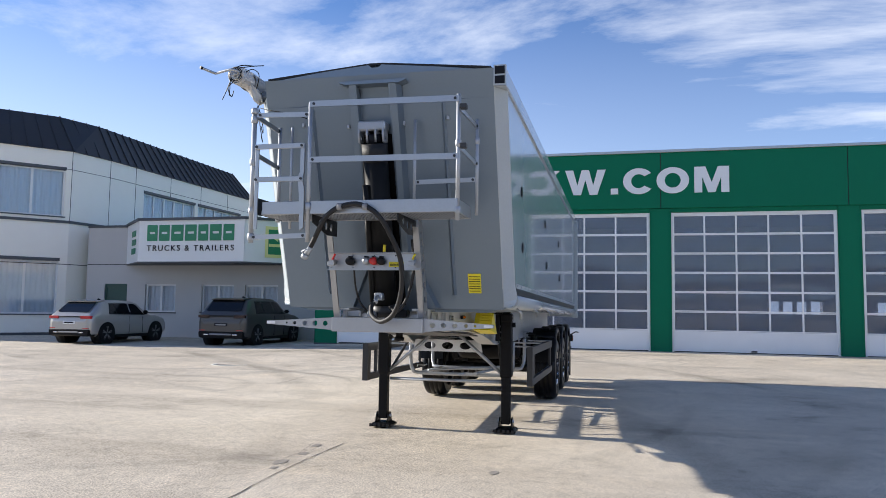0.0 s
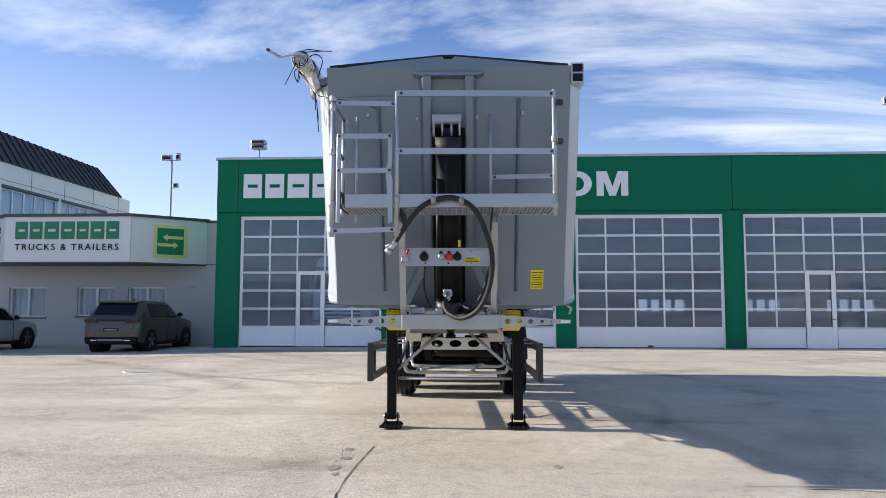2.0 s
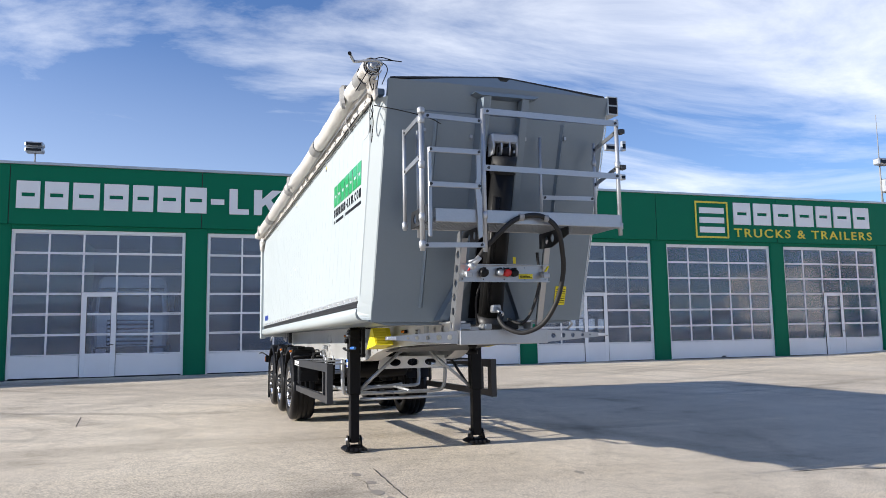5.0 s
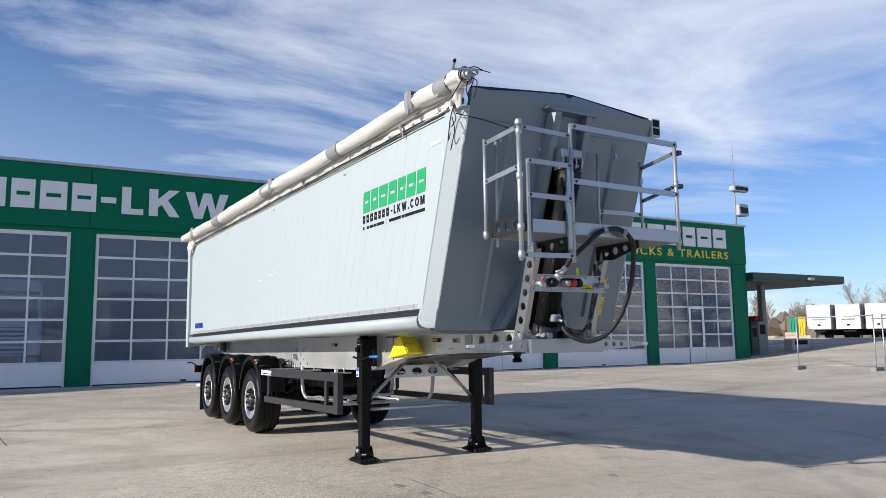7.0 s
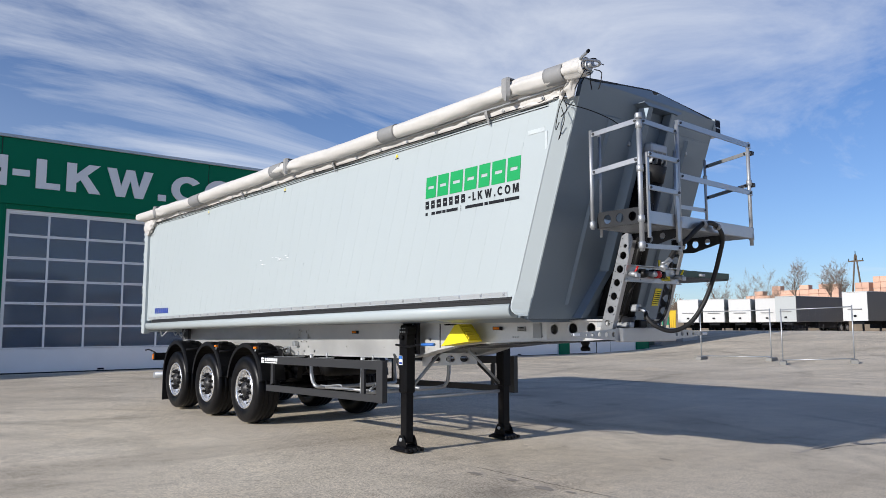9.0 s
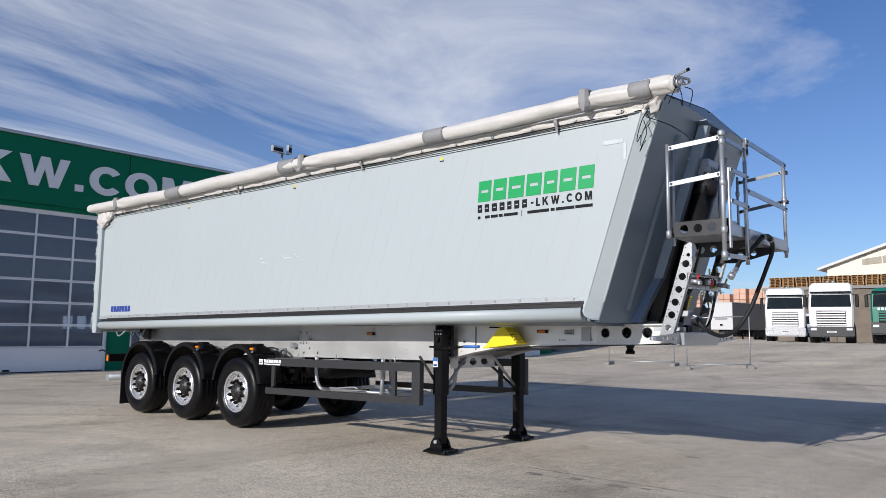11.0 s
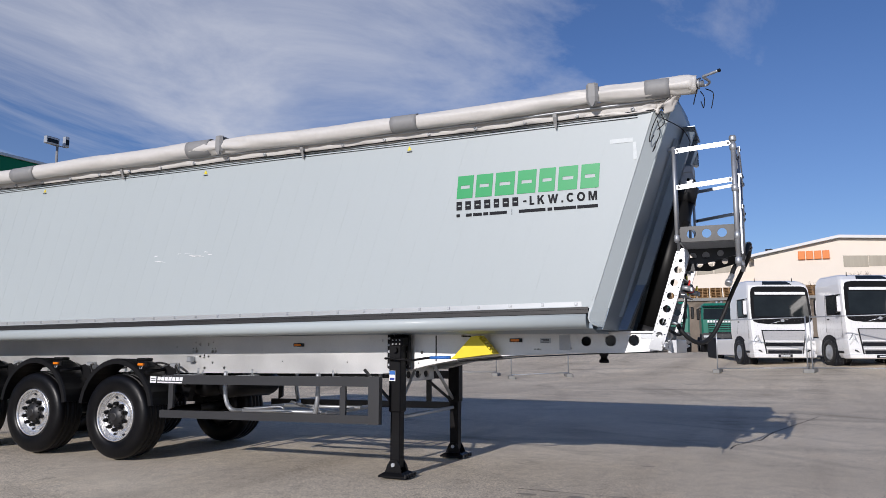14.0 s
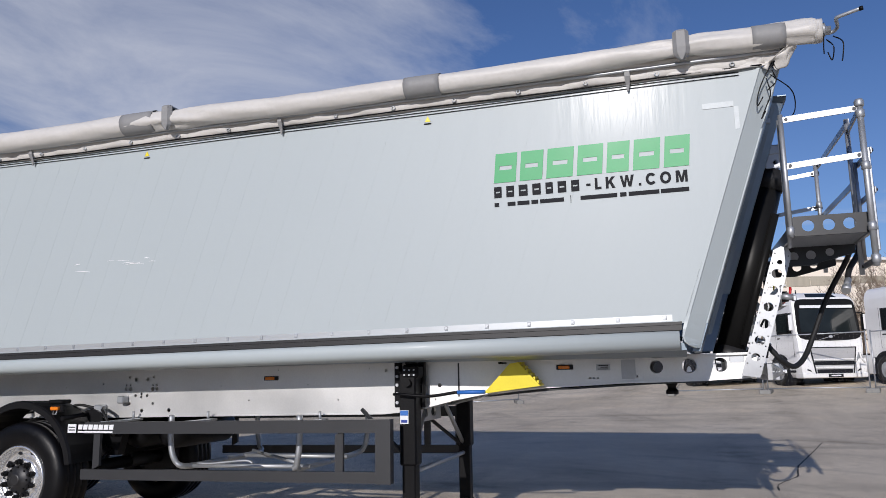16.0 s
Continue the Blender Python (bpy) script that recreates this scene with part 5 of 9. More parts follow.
    # landing gear
    for s in (-1, 1):
        x = s * 0.78
        leg = part("landing_leg", bm_box(bmesh.new(), x - 0.07, x + 0.07, 2.68, 2.82, 0.66, 1.40, 0.012), M["black"], TRL, "black painted landing leg")
        part("inner_leg", bm_box(bmesh.new(), x - 0.055, x + 0.055, 2.695, 2.805, 0.1, 0.67, 0.008), M["black"], leg)
        bm = bmesh.new()
        bm_box(bm, x - 0.078, x + 0.078, 2.66, 2.80, 1.33, 1.44, 0.02)
        bm_box(bm, x - 0.05, x + 0.05, 2.70, 2.78, 1.44, 1.5, 0.01)
        bm_cyl(bm, (x - s * -0.0 + s * 0.07, 2.74, 1.3), (x + s * 0.11, 2.74, 1.3), 0.03, seg=12)
        part("gear_box", bm, M["black"], leg)
        for z in (1.36, 1.4):
            for y in (2.69, 2.73, 2.77):
                part("bolt", bm_cyl(bmesh.new(), (x + s * 0.075, y, z), (x + s * 0.085, y, z), 0.008, seg=6), M["galv"], leg)
        for ya, yb in ((2.655, 2.735), (2.86, 2.915)):
            part("mount_plate", bm_box(bmesh.new(), min(s * 0.655, s * 0.71), max(s * 0.655, s * 0.71), ya, yb, 1.1, 1.475, 0.008), M["black"], leg)
            for z in (1.14, 1.21, 1.28, 1.35, 1.42):
                part("bolt", bm_cyl(bmesh.new(), (s * 0.71, (ya + yb) / 2, z), (s * 0.722, (ya + yb) / 2, z), 0.014, seg=6), M["galv"], leg)
        # foot: saddle on a sole plate
        sole = loft([[(x - w, y0, z), (x + w, y0, z), (x + w, y1, z), (x - w, y1, z)] for w, y0, y1, z in ((0.13, 2.6, 2.9, 0.012), (0.13, 2.6, 2.9, 0.03), (0.10, 2.65, 2.85, 0.06))])
        ft = part("foot", sole, M["black"], leg)
        for q in (-1, 1):
            me = holed("foot_cheek", [(-0.1, 0), (0.1, 0), (0.07, 0.08), (0.035, 0.13), (-0.035, 0.13), (-0.07, 0.08)], [], 0.014, M["black"], Matrix.Translation((x + q * 0.075, 2.75, 0.05)) @ FACE_X)
            part("foot_cheek", me, None, ft)
        part("foot_pin", bm_cyl(bmesh.new(), (x - 0.1, 2.75, 0.135), (x + 0.1, 2.75, 0.135), 0.02, seg=10), M["galv"], ft)
        for k in range(5):
            part("rubber_lug", bm_box(bmesh.new(), x - 0.12 + 0.055 * k - 0.012, x - 0.12 + 0.055 * k + 0.018, 2.585, 2.6, 0.012, 0.05), M["rubber"], ft)
        # braces
        bm = bmesh.new()
        bm_tube(bm, [(s * 0.72, 2.76, 0.7), (s * 0.15, 2.8, 1.19)], 0.021, 4)
        part("brace", bm, M["galv"], leg)
        part("brace", bm_tube(bmesh.new(), [(s * 0.72, 2.78, 0.68), (s * 0.60, 3.25, 1.08)], 0.018, 8), M["dark_grey"], leg)
    cm = part("leg_cross_member", holed("leg_cross_member", [(-0.45, 0.0), (0.45, 0.0), (0.42, 0.15), (-0.42, 0.15)], [[(u + 0.075 * math.cos(a), 0.075 + 0.045 * math.sin(a)) for a in np.linspace(0, 2 * math.pi, 17)[:-1]] for u in (-0.23, 0.0, 0.23)], 0.02, M["chassis"], Matrix.Translation((0.005, 2.9, 0.945)) @ FACE_Y), None, TRL, "aluminium cross plate with three oval holes")
    bm = bmesh.new()
    bm_tube(bm, [(-0.70, 2.75, 0.60), (0.70, 2.75, 0.60)], 0.02, 10)
    part("connecting_shaft", bm, M["galv"], TRL)
    # winding crank with a blue grip
    ck = part("leg_crank", bm_tube(bmesh.new(), smooth_run([(-0.86, 2.86, 1.21), (-0.9, 2.78, 1.21), (-0.9, 2.55, 1.195), (-0.9, 2.35, 1.22), (-0.9, 2.25, 1.225)], 5), 0.012, 8), M["black"], TRL)
    part("grip", bm_tube(bmesh.new(), [(-0.9, 2.32, 1.222), (-0.9, 2.1, 1.226)], 0.016, 10), M["blue"], ck, "blue plastic grip")
    lab = part("leg_label", bm_box(bmesh.new(), -0.856, -0.851, 2.74, 2.81, 0.98, 1.085), M["sticker_white"], TRL, "blue and white type label")
    part("label_band", bm_box(bmesh.new(), -0.859, -0.854, 2.742, 2.808, 1.045, 1.083), M["blue"], lab)
    part("text_bar", bm_box(bmesh.new(), -0.859, -0.854, 2.75, 2.8, 0.99, 1.012), M["ink_blue"], lab)
    # yellow wheel chocks in their holders
    for s in (-1, 1):
        ch = loft([[(s * a, 1.70, 1.262), (s * a, 2.17, 1.205), (s * a, 2.12, 1.24), (s * a, 1.935, 1.435), (s * a, 1.87, 1.445)] for a in (0.56, 0.57, 0.745, 0.755)])
        c = part("wheel_chock", ch, M["yellow"], TRL, "yellow plastic wheel chock")
        for k in range(6):
            part("tread_bar", bm_box(bmesh.new(), min(s * 0.615, s * 0.74), max(s * 0.615, s * 0.74), 1.715 + 0.026 * k, 1.73 + 0.026 * k, 1.285 + 0.028 * k, 1.305 + 0.028 * k), M["yellow"], c)
        part("chock_pin", bm_tube(bmesh.new(), [(s * 0.6, 2.0, 1.44), (s * 0.84, 2.0, 1.44)], 0.008, 6), M["black"], c)


build_running()


def build_guards():
    for s in (-1, 1):
        x = s * 1.06

        def bar(nm, ya, yb, za, zc, h, w=0.025, par=None, lb=""):
            """A bar in the side's plane; za and zc: its lower edge at both ends."""
            return part(nm, bm_prism(bmesh.new(), [(ya, za), (yb, zc), (yb, zc + h), (ya, za + h)], "x", x - w, x + w), M["dark_grey"], par, lb)

        g = bar("side_guard", 2.925, 5.67, 0.927, 0.898, 0.1, 0.025, TRL, "graphite painted side guard frame")
        bar("lower_bar", 2.925, 5.69, 0.553, 0.515, 0.085, 0.025, g)
        bar("end_plate", 2.8, 2.9245, 0.552, 0.551, 0.478, 0.035, g)
        for y in (3.237, 5.543):
            bar("upright", y - 0.034, y + 0.034, 0.633, 0.6, 0.31, 0.015, g)
        for y in (3.6, 4.7, 5.5):
            part("stay", bm_box(bmesh.new(), min(s * 0.58, x), max(s * 0.58, x), y - 0.03, y + 0.03, 0.985, 1.005, 0.004), M["galv"], g)
            part("stay_bolt", bm_cyl(bmesh.new(), (s * 0.68, y, 1.005), (s * 0.68, y, 1.07), 0.012, seg=6), M["galv"], g)
        if s < 0:
            m = Matrix.Translation((x - 0.027, 0.1, -0.058)) @ FACE_X
            st = part("sticker", holed("sticker", [(-5.75, 0.966), (-5.66, 0.966), (-5.66, 1.04), (-5.75, 1.04)], [], 0.003, M["sticker_white"], m), None, g, "white lettered sticker")
            for k in range(7):
                part("letter_block", holed("letter_block", [(-5.64 + 0.055 * k, 0.995), (-5.595 + 0.055 * k, 0.995), (-5.59 + 0.055 * k, 1.037), (-5.635 + 0.055 * k, 1.037)], [], 0.003, M["sticker_white"], m), None, st)
            part("text_bar", holed("text_bar", [(-5.64, 0.968), (-5.27, 0.968), (-5.27, 0.982), (-5.64, 0.982)], [], 0.003, M["sticker_white"], m), None, st)
            for zz in (0.985, 1.008):
                part("text_bar", holed("text_bar", [(-5.74, zz), (-5.67, zz), (-5.67, zz + 0.01), (-5.74, zz + 0.01)], [], 0.004, M["dark_grey"], m), None, st)
    # carrier hoops under the chassis
    rack = part("spare_wheel_rack", bm_tube(bmesh.new(), [(-0.55, 3.75, 0.6), (-0.55, 5.0, 0.58)], 0.02, 10), M["galv"], TRL, "galvanised tube rack under the chassis")
    for y, d in ((3.85, 1), (4.95, 1)):
        for s in (-1, 1):
            part("hoop", bm_tube(bmesh.new(), smooth_run([(s * 0.72, y + (0.1 if y > 4 else -0.08), 1.04), (s * 0.72, y + (0.1 if y > 4 else -0.08), 0.8), (s * 0.7, y + (0.06 if y > 4 else -0.05), 0.64), (s * 0.6, y, 0.585), (0, y, 0.58)], 6), 0.026, 10), M["galv"], rack)
    part("tube", bm_tube(bmesh.new(), [(0.2, 3.75, 0.6), (0.3, 5.0, 0.58)], 0.02, 10), M["galv"], rack)
    part("tube", bm_tube(bmesh.new(), [(-0.5, 3.9, 0.62), (0.4, 4.9, 0.62)], 0.016, 8), M["galv"], rack)
    part("latch_bar", bm_tube(bmesh.new(), smooth_run([(-0.74, 4.2, 0.64), (-0.74, 4.28, 0.66), (-0.74, 4.6, 0.63), (-0.74, 4.75, 0.63)], 4), 0.01, 8), M["galv"], rack)
    # air tanks and valve block
    for yy, xx in ((5.35, 0.12), (5.75, 0.12)):
        part("air_tank", bm_lathe(bmesh.new(), [(0.05, -0.5), (0.13, -0.46), (0.15, -0.4), (0.15, 0.4), (0.13, 0.46), (0.05, 0.5)], (xx, yy, 0.85), "x", 24), M["black"], TRL)
    part("valve_block", bm_box(bmesh.new(), -0.68, -0.6, 5.63, 5.70, 1.14, 1.21, 0.01), M["galv"], TRL)
    part("air_hose", bm_tube(bmesh.new(), smooth_run([(-0.55, 5.8, 1.16), (-0.62, 5.95, 1.1), (-0.7, 6.1, 1.13), (-0.8, 6.2, 1.1)], 6), 0.013, 6), M["rubber"], TRL)
    part("air_hose", bm_tube(bmesh.new(), smooth_run([(-0.55, 5.5, 1.03), (-0.6, 5.75, 0.97), (-0.62, 6.0, 1.0), (-0.6, 6.2, 0.9)], 6), 0.011, 6), M["rubber"], TRL)
    # rear bar, lamps, hooks
    bar = part("underrun_bar", bm_cyl(bmesh.new(), (-1.08, 10.35, 0.52), (1.08, 10.35, 0.52), 0.06, seg=20), M["galv"], TRL, "grey tubular underrun bar")
    for s in (-1, 1):
        part("bar_arm", bm_box(bmesh.new(), s * 0.55 - 0.03, s * 0.55 + 0.03, 10.25, 10.33, 0.5, 1.03, 0.006), M["black"], bar)
        lm = part("rear_lamp", bm_box(bmesh.new(), s * 0.95 - 0.2, s * 0.95 + 0.2, 10.2, 10.28, 0.8, 0.94, 0.012), M["plastic"], TRL)
        part("lens", bm_box(bmesh.new(), s * 1.152 - 0.004, s * 1.152 + 0.004, 10.21, 10.27, 0.82, 0.92), M["orange"], lm, "orange lens")
        part("outline_lamp", bm_tube(bmesh.new(), smooth_run([(s * 1.1, 10.25, 0.94), (s * 1.2, 10.32, 1.0), (s * 1.26, 10.36, 0.99)], 4), 0.014, 6), M["rubber"], lm)
    chn = part("chain", bm_tube(bmesh.new(), smooth_run([(-1.0, 9.85, 1.4), (-1.05, 9.95, 1.3), (-1.05, 10.1, 1.26), (-1.0, 10.3, 1.36)], 6), 0.012, 6), M["galv"], TRL)
    part("tail_light_beam", bm_box(bmesh.new(), -0.75, 0.75, 10.2, 10.3, 0.95, 1.05, 0.01), M["black"], TRL)


build_guards()


def build_chain():
    """Safety chain that hangs in loops from the rear end of the chassis beam."""
    ch = part("rear_bracket", bm_prism(bmesh.new(), [(9.66, 1.2), (9.78, 1.2), (9.98, 1.33), (9.98, 1.42), (9.66, 1.42)], "x", -0.72, -0.66), M["dark_grey"], TRL)
    link = bmesh.new()
    bm_tube(link, [(0.0, 0.021 * math.cos(a), 0.012 * math.sin(a)) for a in np.linspace(0, 2 * math.pi, 11)], 0.0045, 5)
    lm = mesh_of(link, "chain_link", M["galv"])
    for y0, y1, z0, z1, sag in ((9.7, 10.05, 1.4, 1.4, 0.16), (9.74, 10.1, 1.36, 1.4, 0.1), (10.05, 10.3, 1.4, 1.38, 0.12)):
        n = 14
        for k in range(n):
            u = (k + 0.5) / n
            p = part("chain_link", lm, None, ch)
            p.location = (-0.76, y0 + (y1 - y0) * u, z0 + (z1 - z0) * u - sag * 4 * u * (1 - u))
            slope = (z1 - z0 - sag * 4 * (1 - 2 * u)) / (y1 - y0)
            p.rotation_euler = (math.atan(slope), math.radians(90) * (k % 2), 0)


build_chain()


# ---- front service platform, ram, hose ----
def build_front():
    px0, px1, py0, py1 = -0.9, 0.88, -0.645, -0.13
    plat = part("platform", bm_box(bmesh.new(), px0 + 0.08, px1, py0, py0 + 0.035, 2.265, 2.375, 0.004), M["alu"], TRL, "aluminium service platform with guard rails")
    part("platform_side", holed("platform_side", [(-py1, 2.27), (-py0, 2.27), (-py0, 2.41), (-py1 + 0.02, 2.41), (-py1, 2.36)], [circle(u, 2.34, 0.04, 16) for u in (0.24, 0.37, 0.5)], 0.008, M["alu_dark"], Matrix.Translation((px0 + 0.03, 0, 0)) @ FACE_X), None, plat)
    part("platform_side", holed("platform_side", [(-py1, 2.27), (-py0, 2.27), (-py0, 2.37), (-py1, 2.37)], [], 0.008, M["alu"], Matrix.Translation((px1 - 0.004, 0, 0)) @ FACE_X), None, plat)
    part("platform_back", bm_box(bmesh.new(), px0 + 0.03, px1, py1 - 0.02, py1, 2.265, 2.36, 0.004), M["alu"], plat)
    # tread grating of slats
    slat = bmesh.new()
    bm_box(slat, -0.006, 0.006, py0 + 0.04, py1 - 0.025, 2.268, 2.30)
    smh = mesh_of(slat, "tread_slat", M["galv"])
    for k in range(58):
        p = part("tread_slat", smh, None, plat)
        p.location = (px0 + 0.06 + 0.03 * k, 0, 0)
    for y in (-0.5, -0.35, -0.22):
        part("tread_bar", bm_box(bmesh.new(), px0 + 0.05, px1 - 0.01, y - 0.004, y + 0.004, 2.272, 2.296), M["galv"], plat)

    def post(x, y, z0, z1, r=0.019, collars=()):
        o = part("post", bm_cyl(bmesh.new(), (x, y, z0), (x, y, z1), r, seg=14), M["galv"], plat)
        for z in collars:
            part("collar", bm_lathe(bmesh.new(), [(r, z - 0.03), (r + 0.008, z - 0.025), (r + 0.008, z + 0.025), (r, z + 0.03)], (x, y, 0), "z", 14), M["galv"], o)
        return o

    def rail(a, b, h=0.045, w=0.012):
        """A flat bar between two posts with a bolt at each end."""
        a, b = Vector(a), Vector(b)
        d = (b - a).normalized()
        n = Vector((-d.y, d.x, 0)).normalized()
        up = Vector((0, 0, 1))
        lp = []
        for p in (a, b):
            lp.append([p + n * w / 2 - up * h / 2, p - n * w / 2 - up * h / 2, p - n * w / 2 + up * h / 2, p + n * w / 2 + up * h / 2])
        o = part("rail", loft([[tuple(v) for v in q] for q in lp]), M["alu"], plat)
        for p in (a + d * 0.035, b - d * 0.035):
            bmx = bmesh.new()
            bm_cyl(bmx, p + n * (w / 2 + 0.008), p - n * (w / 2 + 0.008), 0.012, seg=8)
            part("bolt", bmx, M["dark_grey"], o)
        return o

    lx, mx, rx = -0.925, -0.40, 0.87
    fy, by = -0.625, -0.12
    big = post(lx, fy, 2.03, 3.15, 0.021, (2.08, 2.3, 2.72, 3.09))
    part("post_cap", bm_lathe(bmesh.new(), [(0.028, 3.14), (0.032, 3.15), (0.032, 3.18), (0.024, 3.192)], (lx, fy, 0), "z", 14), M["galv"], big)
    post(lx, by, 2.26, 3.14, 0.017, (2.3,))
    post(mx, fy - 0.02, 2.03, 3.215, 0.018, (2.33,))
    post(rx, fy, 2.2, 3.225, 0.018, (2.28, 2.82))
    post(0.37, by, 2.3, 3.16, 0.014)
    post(0.93, by, 2.3, 3.14, 0.014, (2.95,))
    post(lx + 0.12, by, 2.2, 3.14, 0.013)
    rail((mx, fy - 0.035, 3.195), (rx + 0.01, fy - 0.02, 3.185), 0.05)
    rail((mx, fy - 0.035, 2.72), (rx + 0.01, fy - 0.02, 2.715), 0.048)
    rail((lx + 0.02, fy, 3.13), (mx, fy - 0.02, 3.11), 0.04)
    rail((lx, by, 3.10), (lx, fy, 3.13), 0.042)
    rail((lx, by, 2.76), (lx, fy, 2.80), 0.042)
    rail((rx, fy, 3.12), (0.93, by, 3.07), 0.035)
    rail((rx, fy, 2.80), (0.93, by, 2.74), 0.035)
    rail((0.37, by, 2.60), (0.93, by, 2.61), 0.04)
    rail((lx, fy - 0.01, 2.075), (mx, fy - 0.03, 2.085), 0.04)
    for z in (3.12, 2.80):
        bm = bmesh.new()
        bm_box(bm, rx + 0.015, rx + 0.07, fy - 0.03, fy + 0.03, z - 0.02, z + 0.02, 0.005)
        part("clamp", bm, M["dark_grey"], plat)
    # folding ladder in the side bay
    lad = part("ladder", bm_box(bmesh.new(), -0.885, -0.853, fy - 0.045, fy - 0.025, 2.14, 2.86, 0.004), M["alu"], TRL, "folding aluminium ladder on the platform")
    part("stile", holed("stile", [(-0.47, 2.86), (-0.435, 2.86), (-0.435, 2.62), (-0.45, 2.55), (-0.43, 2.48), (-0.43, 2.15), (-0.465, 2.13), (-0.475, 2.42), (-0.485, 2.52), (-0.49, 2.57), (-0.472, 2.62)], [], 0.02, M["alu"], Matrix.Translation((0, fy - 0.035, 0)) @ FACE_Y), None, lad)
    for zz in (2.84, 2.56):
        r = part("rung", bm_box(bmesh.new(), -0.88, -0.44, fy - 0.06, fy - 0.046, zz - 0.022, zz + 0.022, 0.004), M["alu"], lad)
        for x in (-0.865, -0.455):
            part("bolt", bm_cyl(bmesh.new(), (x, fy - 0.068, zz), (x, fy - 0.06, zz), 0.012, seg=8), M["dark_grey"], r)
    # slanted perforated arms
    for s in (-1, 1):
        x = s * 0.425
        L = 0.99
        hol = [circle(0.0, v, r, 14) for v, r in ((0.12, 0.03), (0.25, 0.036), (0.38, 0.036), (0.51, 0.034), (0.64, 0.036), (0.77, 0.036), (0.86, 0.018))]
        hol += [circle(q * 0.045, v, 0.006, 6) for v in np.linspace(0.06, 0.92, 12) for q in (-1, 1)]
        m = Matrix(((0, 0, 1, x), (1, -0.30, 0, 0.165), (0.30, 0.95, 0, 1.335), (0, 0, 0, 1)))
        arm = part("arm", holed("arm", [(-0.06, -0.02), (0.06, -0.04), (0.06, L - 0.05), (0.02, L - 0.01), (-0.03, L - 0.01), (-0.06, L - 0.05)], hol, 0.01, M["alu"], m), None, plat, "perforated aluminium arm")
        lo, hi = m @ Vector((-0.06, 0.0, 0)), m @ Vector((-0.06, L - 0.06, 0))
        part("arm_flange", loft([[(x - 0.004, p.y - 0.004, p.z), (x + s * -0.05, p.y - 0.004, p.z), (x + s * -0.05, p.y + 0.005, p.z), (x - 0.004, p.y + 0.005, p.z)] for p in (lo, hi)]), M["alu"], arm)
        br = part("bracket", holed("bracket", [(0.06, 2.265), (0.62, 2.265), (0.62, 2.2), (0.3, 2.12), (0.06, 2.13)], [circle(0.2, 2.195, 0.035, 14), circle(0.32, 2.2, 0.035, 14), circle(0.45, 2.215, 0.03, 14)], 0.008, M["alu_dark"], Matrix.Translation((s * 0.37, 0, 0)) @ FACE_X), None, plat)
    # coupling panel
    pn = part("coupling_panel", holed("coupling_panel", [(-0.43, 1.83), (0.43, 1.83), (0.43, 1.975), (-0.43, 1.975)], [circle(u, v, 0.008, 6) for u in (-0.4, -0.2, 0.0, 0.2, 0.4) for v in (1.85, 1.955)], 0.008, M["alu"], Matrix.Translation((0, -0.08, 0)) @ FACE_Y), None, TRL, "aluminium panel with air and power couplings")
    part("panel_lip", bm_box(bmesh.new(), -0.43, 0.43, -0.12, -0.085, 1.825, 1.832), M["alu"], pn)
    part("panel_lip", bm_box(bmesh.new(), -0.43, 0.43, -0.12, -0.085, 1.974, 1.981), M["alu"], pn)
    for x, col, r in ((-0.21, "plastic", 0.038), (-0.06, "galv", 0.03), (0.01, "red", 0.034), (0.08, "plastic", 0.034)):
        bm = bmesh.new()
        bm_lathe(bm, [(r * 0.8, -0.085), (r, -0.1), (r * 1.05, -0.13), (r * 0.9, -0.16), (0.01, -0.165)], (x, 0, 1.905), "y", 16)
        s_ = part("socket", bm, M[col], pn)
        part("socket_lid", bm_box(bmesh.new(), x - 0.012, x + 0.012, -0.15, -0.09, 1.935, 1.95), M["plastic"], s_)
    for x, col in ((-0.37, "red"), (0.37, "yellow")):
        bm = bmesh.new()
        bm_cyl(bm, (x, -0.085, 1.9), (x, -0.17, 1.89), 0.022, 0.026, seg=12)
        bm_box(bm, x - 0.03, x + 0.03, -0.19, -0.165, 1.86, 1.9, 0.005)
        c = part("air_coupling", bm, M["galv"], pn)
        part("lever", bm_tube(bmesh.new(), [(x, -0.15, 1.91), (x + 0.02, -0.16, 1.95), (x + 0.03, -0.16, 1.965)], 0.01, 6), M[col], c)
    lb = part("label", bm_box(bmesh.new(), 0.14, 0.275, -0.09, -0.0855, 1.855, 1.9), M["yellow"], pn, "yellow label with unreadable lines")
    for k in range(3):
        part("text_bar", bm_box(bmesh.new(), 0.15, 0.265 - 0.02 * k, -0.092, -0.0885, 1.863 + 0.012 * k, 1.868 + 0.012 * k), M["ink"], lb)
    part("seal_tag", bm_box(bmesh.new(), 0.085, 0.108, -0.1, -0.09, 1.99, 2.05), M["yellow"], pn)
    # front beam with tapered wings
    fb = part("front_beam", bm_box(bmesh.new(), -0.41, 0.44, -0.03, 0.06, 1.275, 1.405, 0.006), M["alu"], TRL, "aluminium front beam with tapered wings")
    for s in (-1, 1):
        e = 0.41 if s < 0 else 0.44
        t = 1.07
        hol = [circle(s * u, 1.345, r, 12) for u, r in ((e + 0.08, 0.024), (e + 0.18, 0.024), (e + 0.28, 0.022), (e + 0.38, 0.016), (e + 0.46, 0.01))]
        pts = [(s * e, 1.285), (s * (t - 0.1), 1.325), (s * t, 1.33), (s * t, 1.36), (s * (t - 0.1), 1.365), (s * e, 1.40)]
        part("wing", holed("wing", pts, hol, 0.008, M["alu"], Matrix.Translation((0, 0.02, 0)) @ FACE_Y), None, fb)
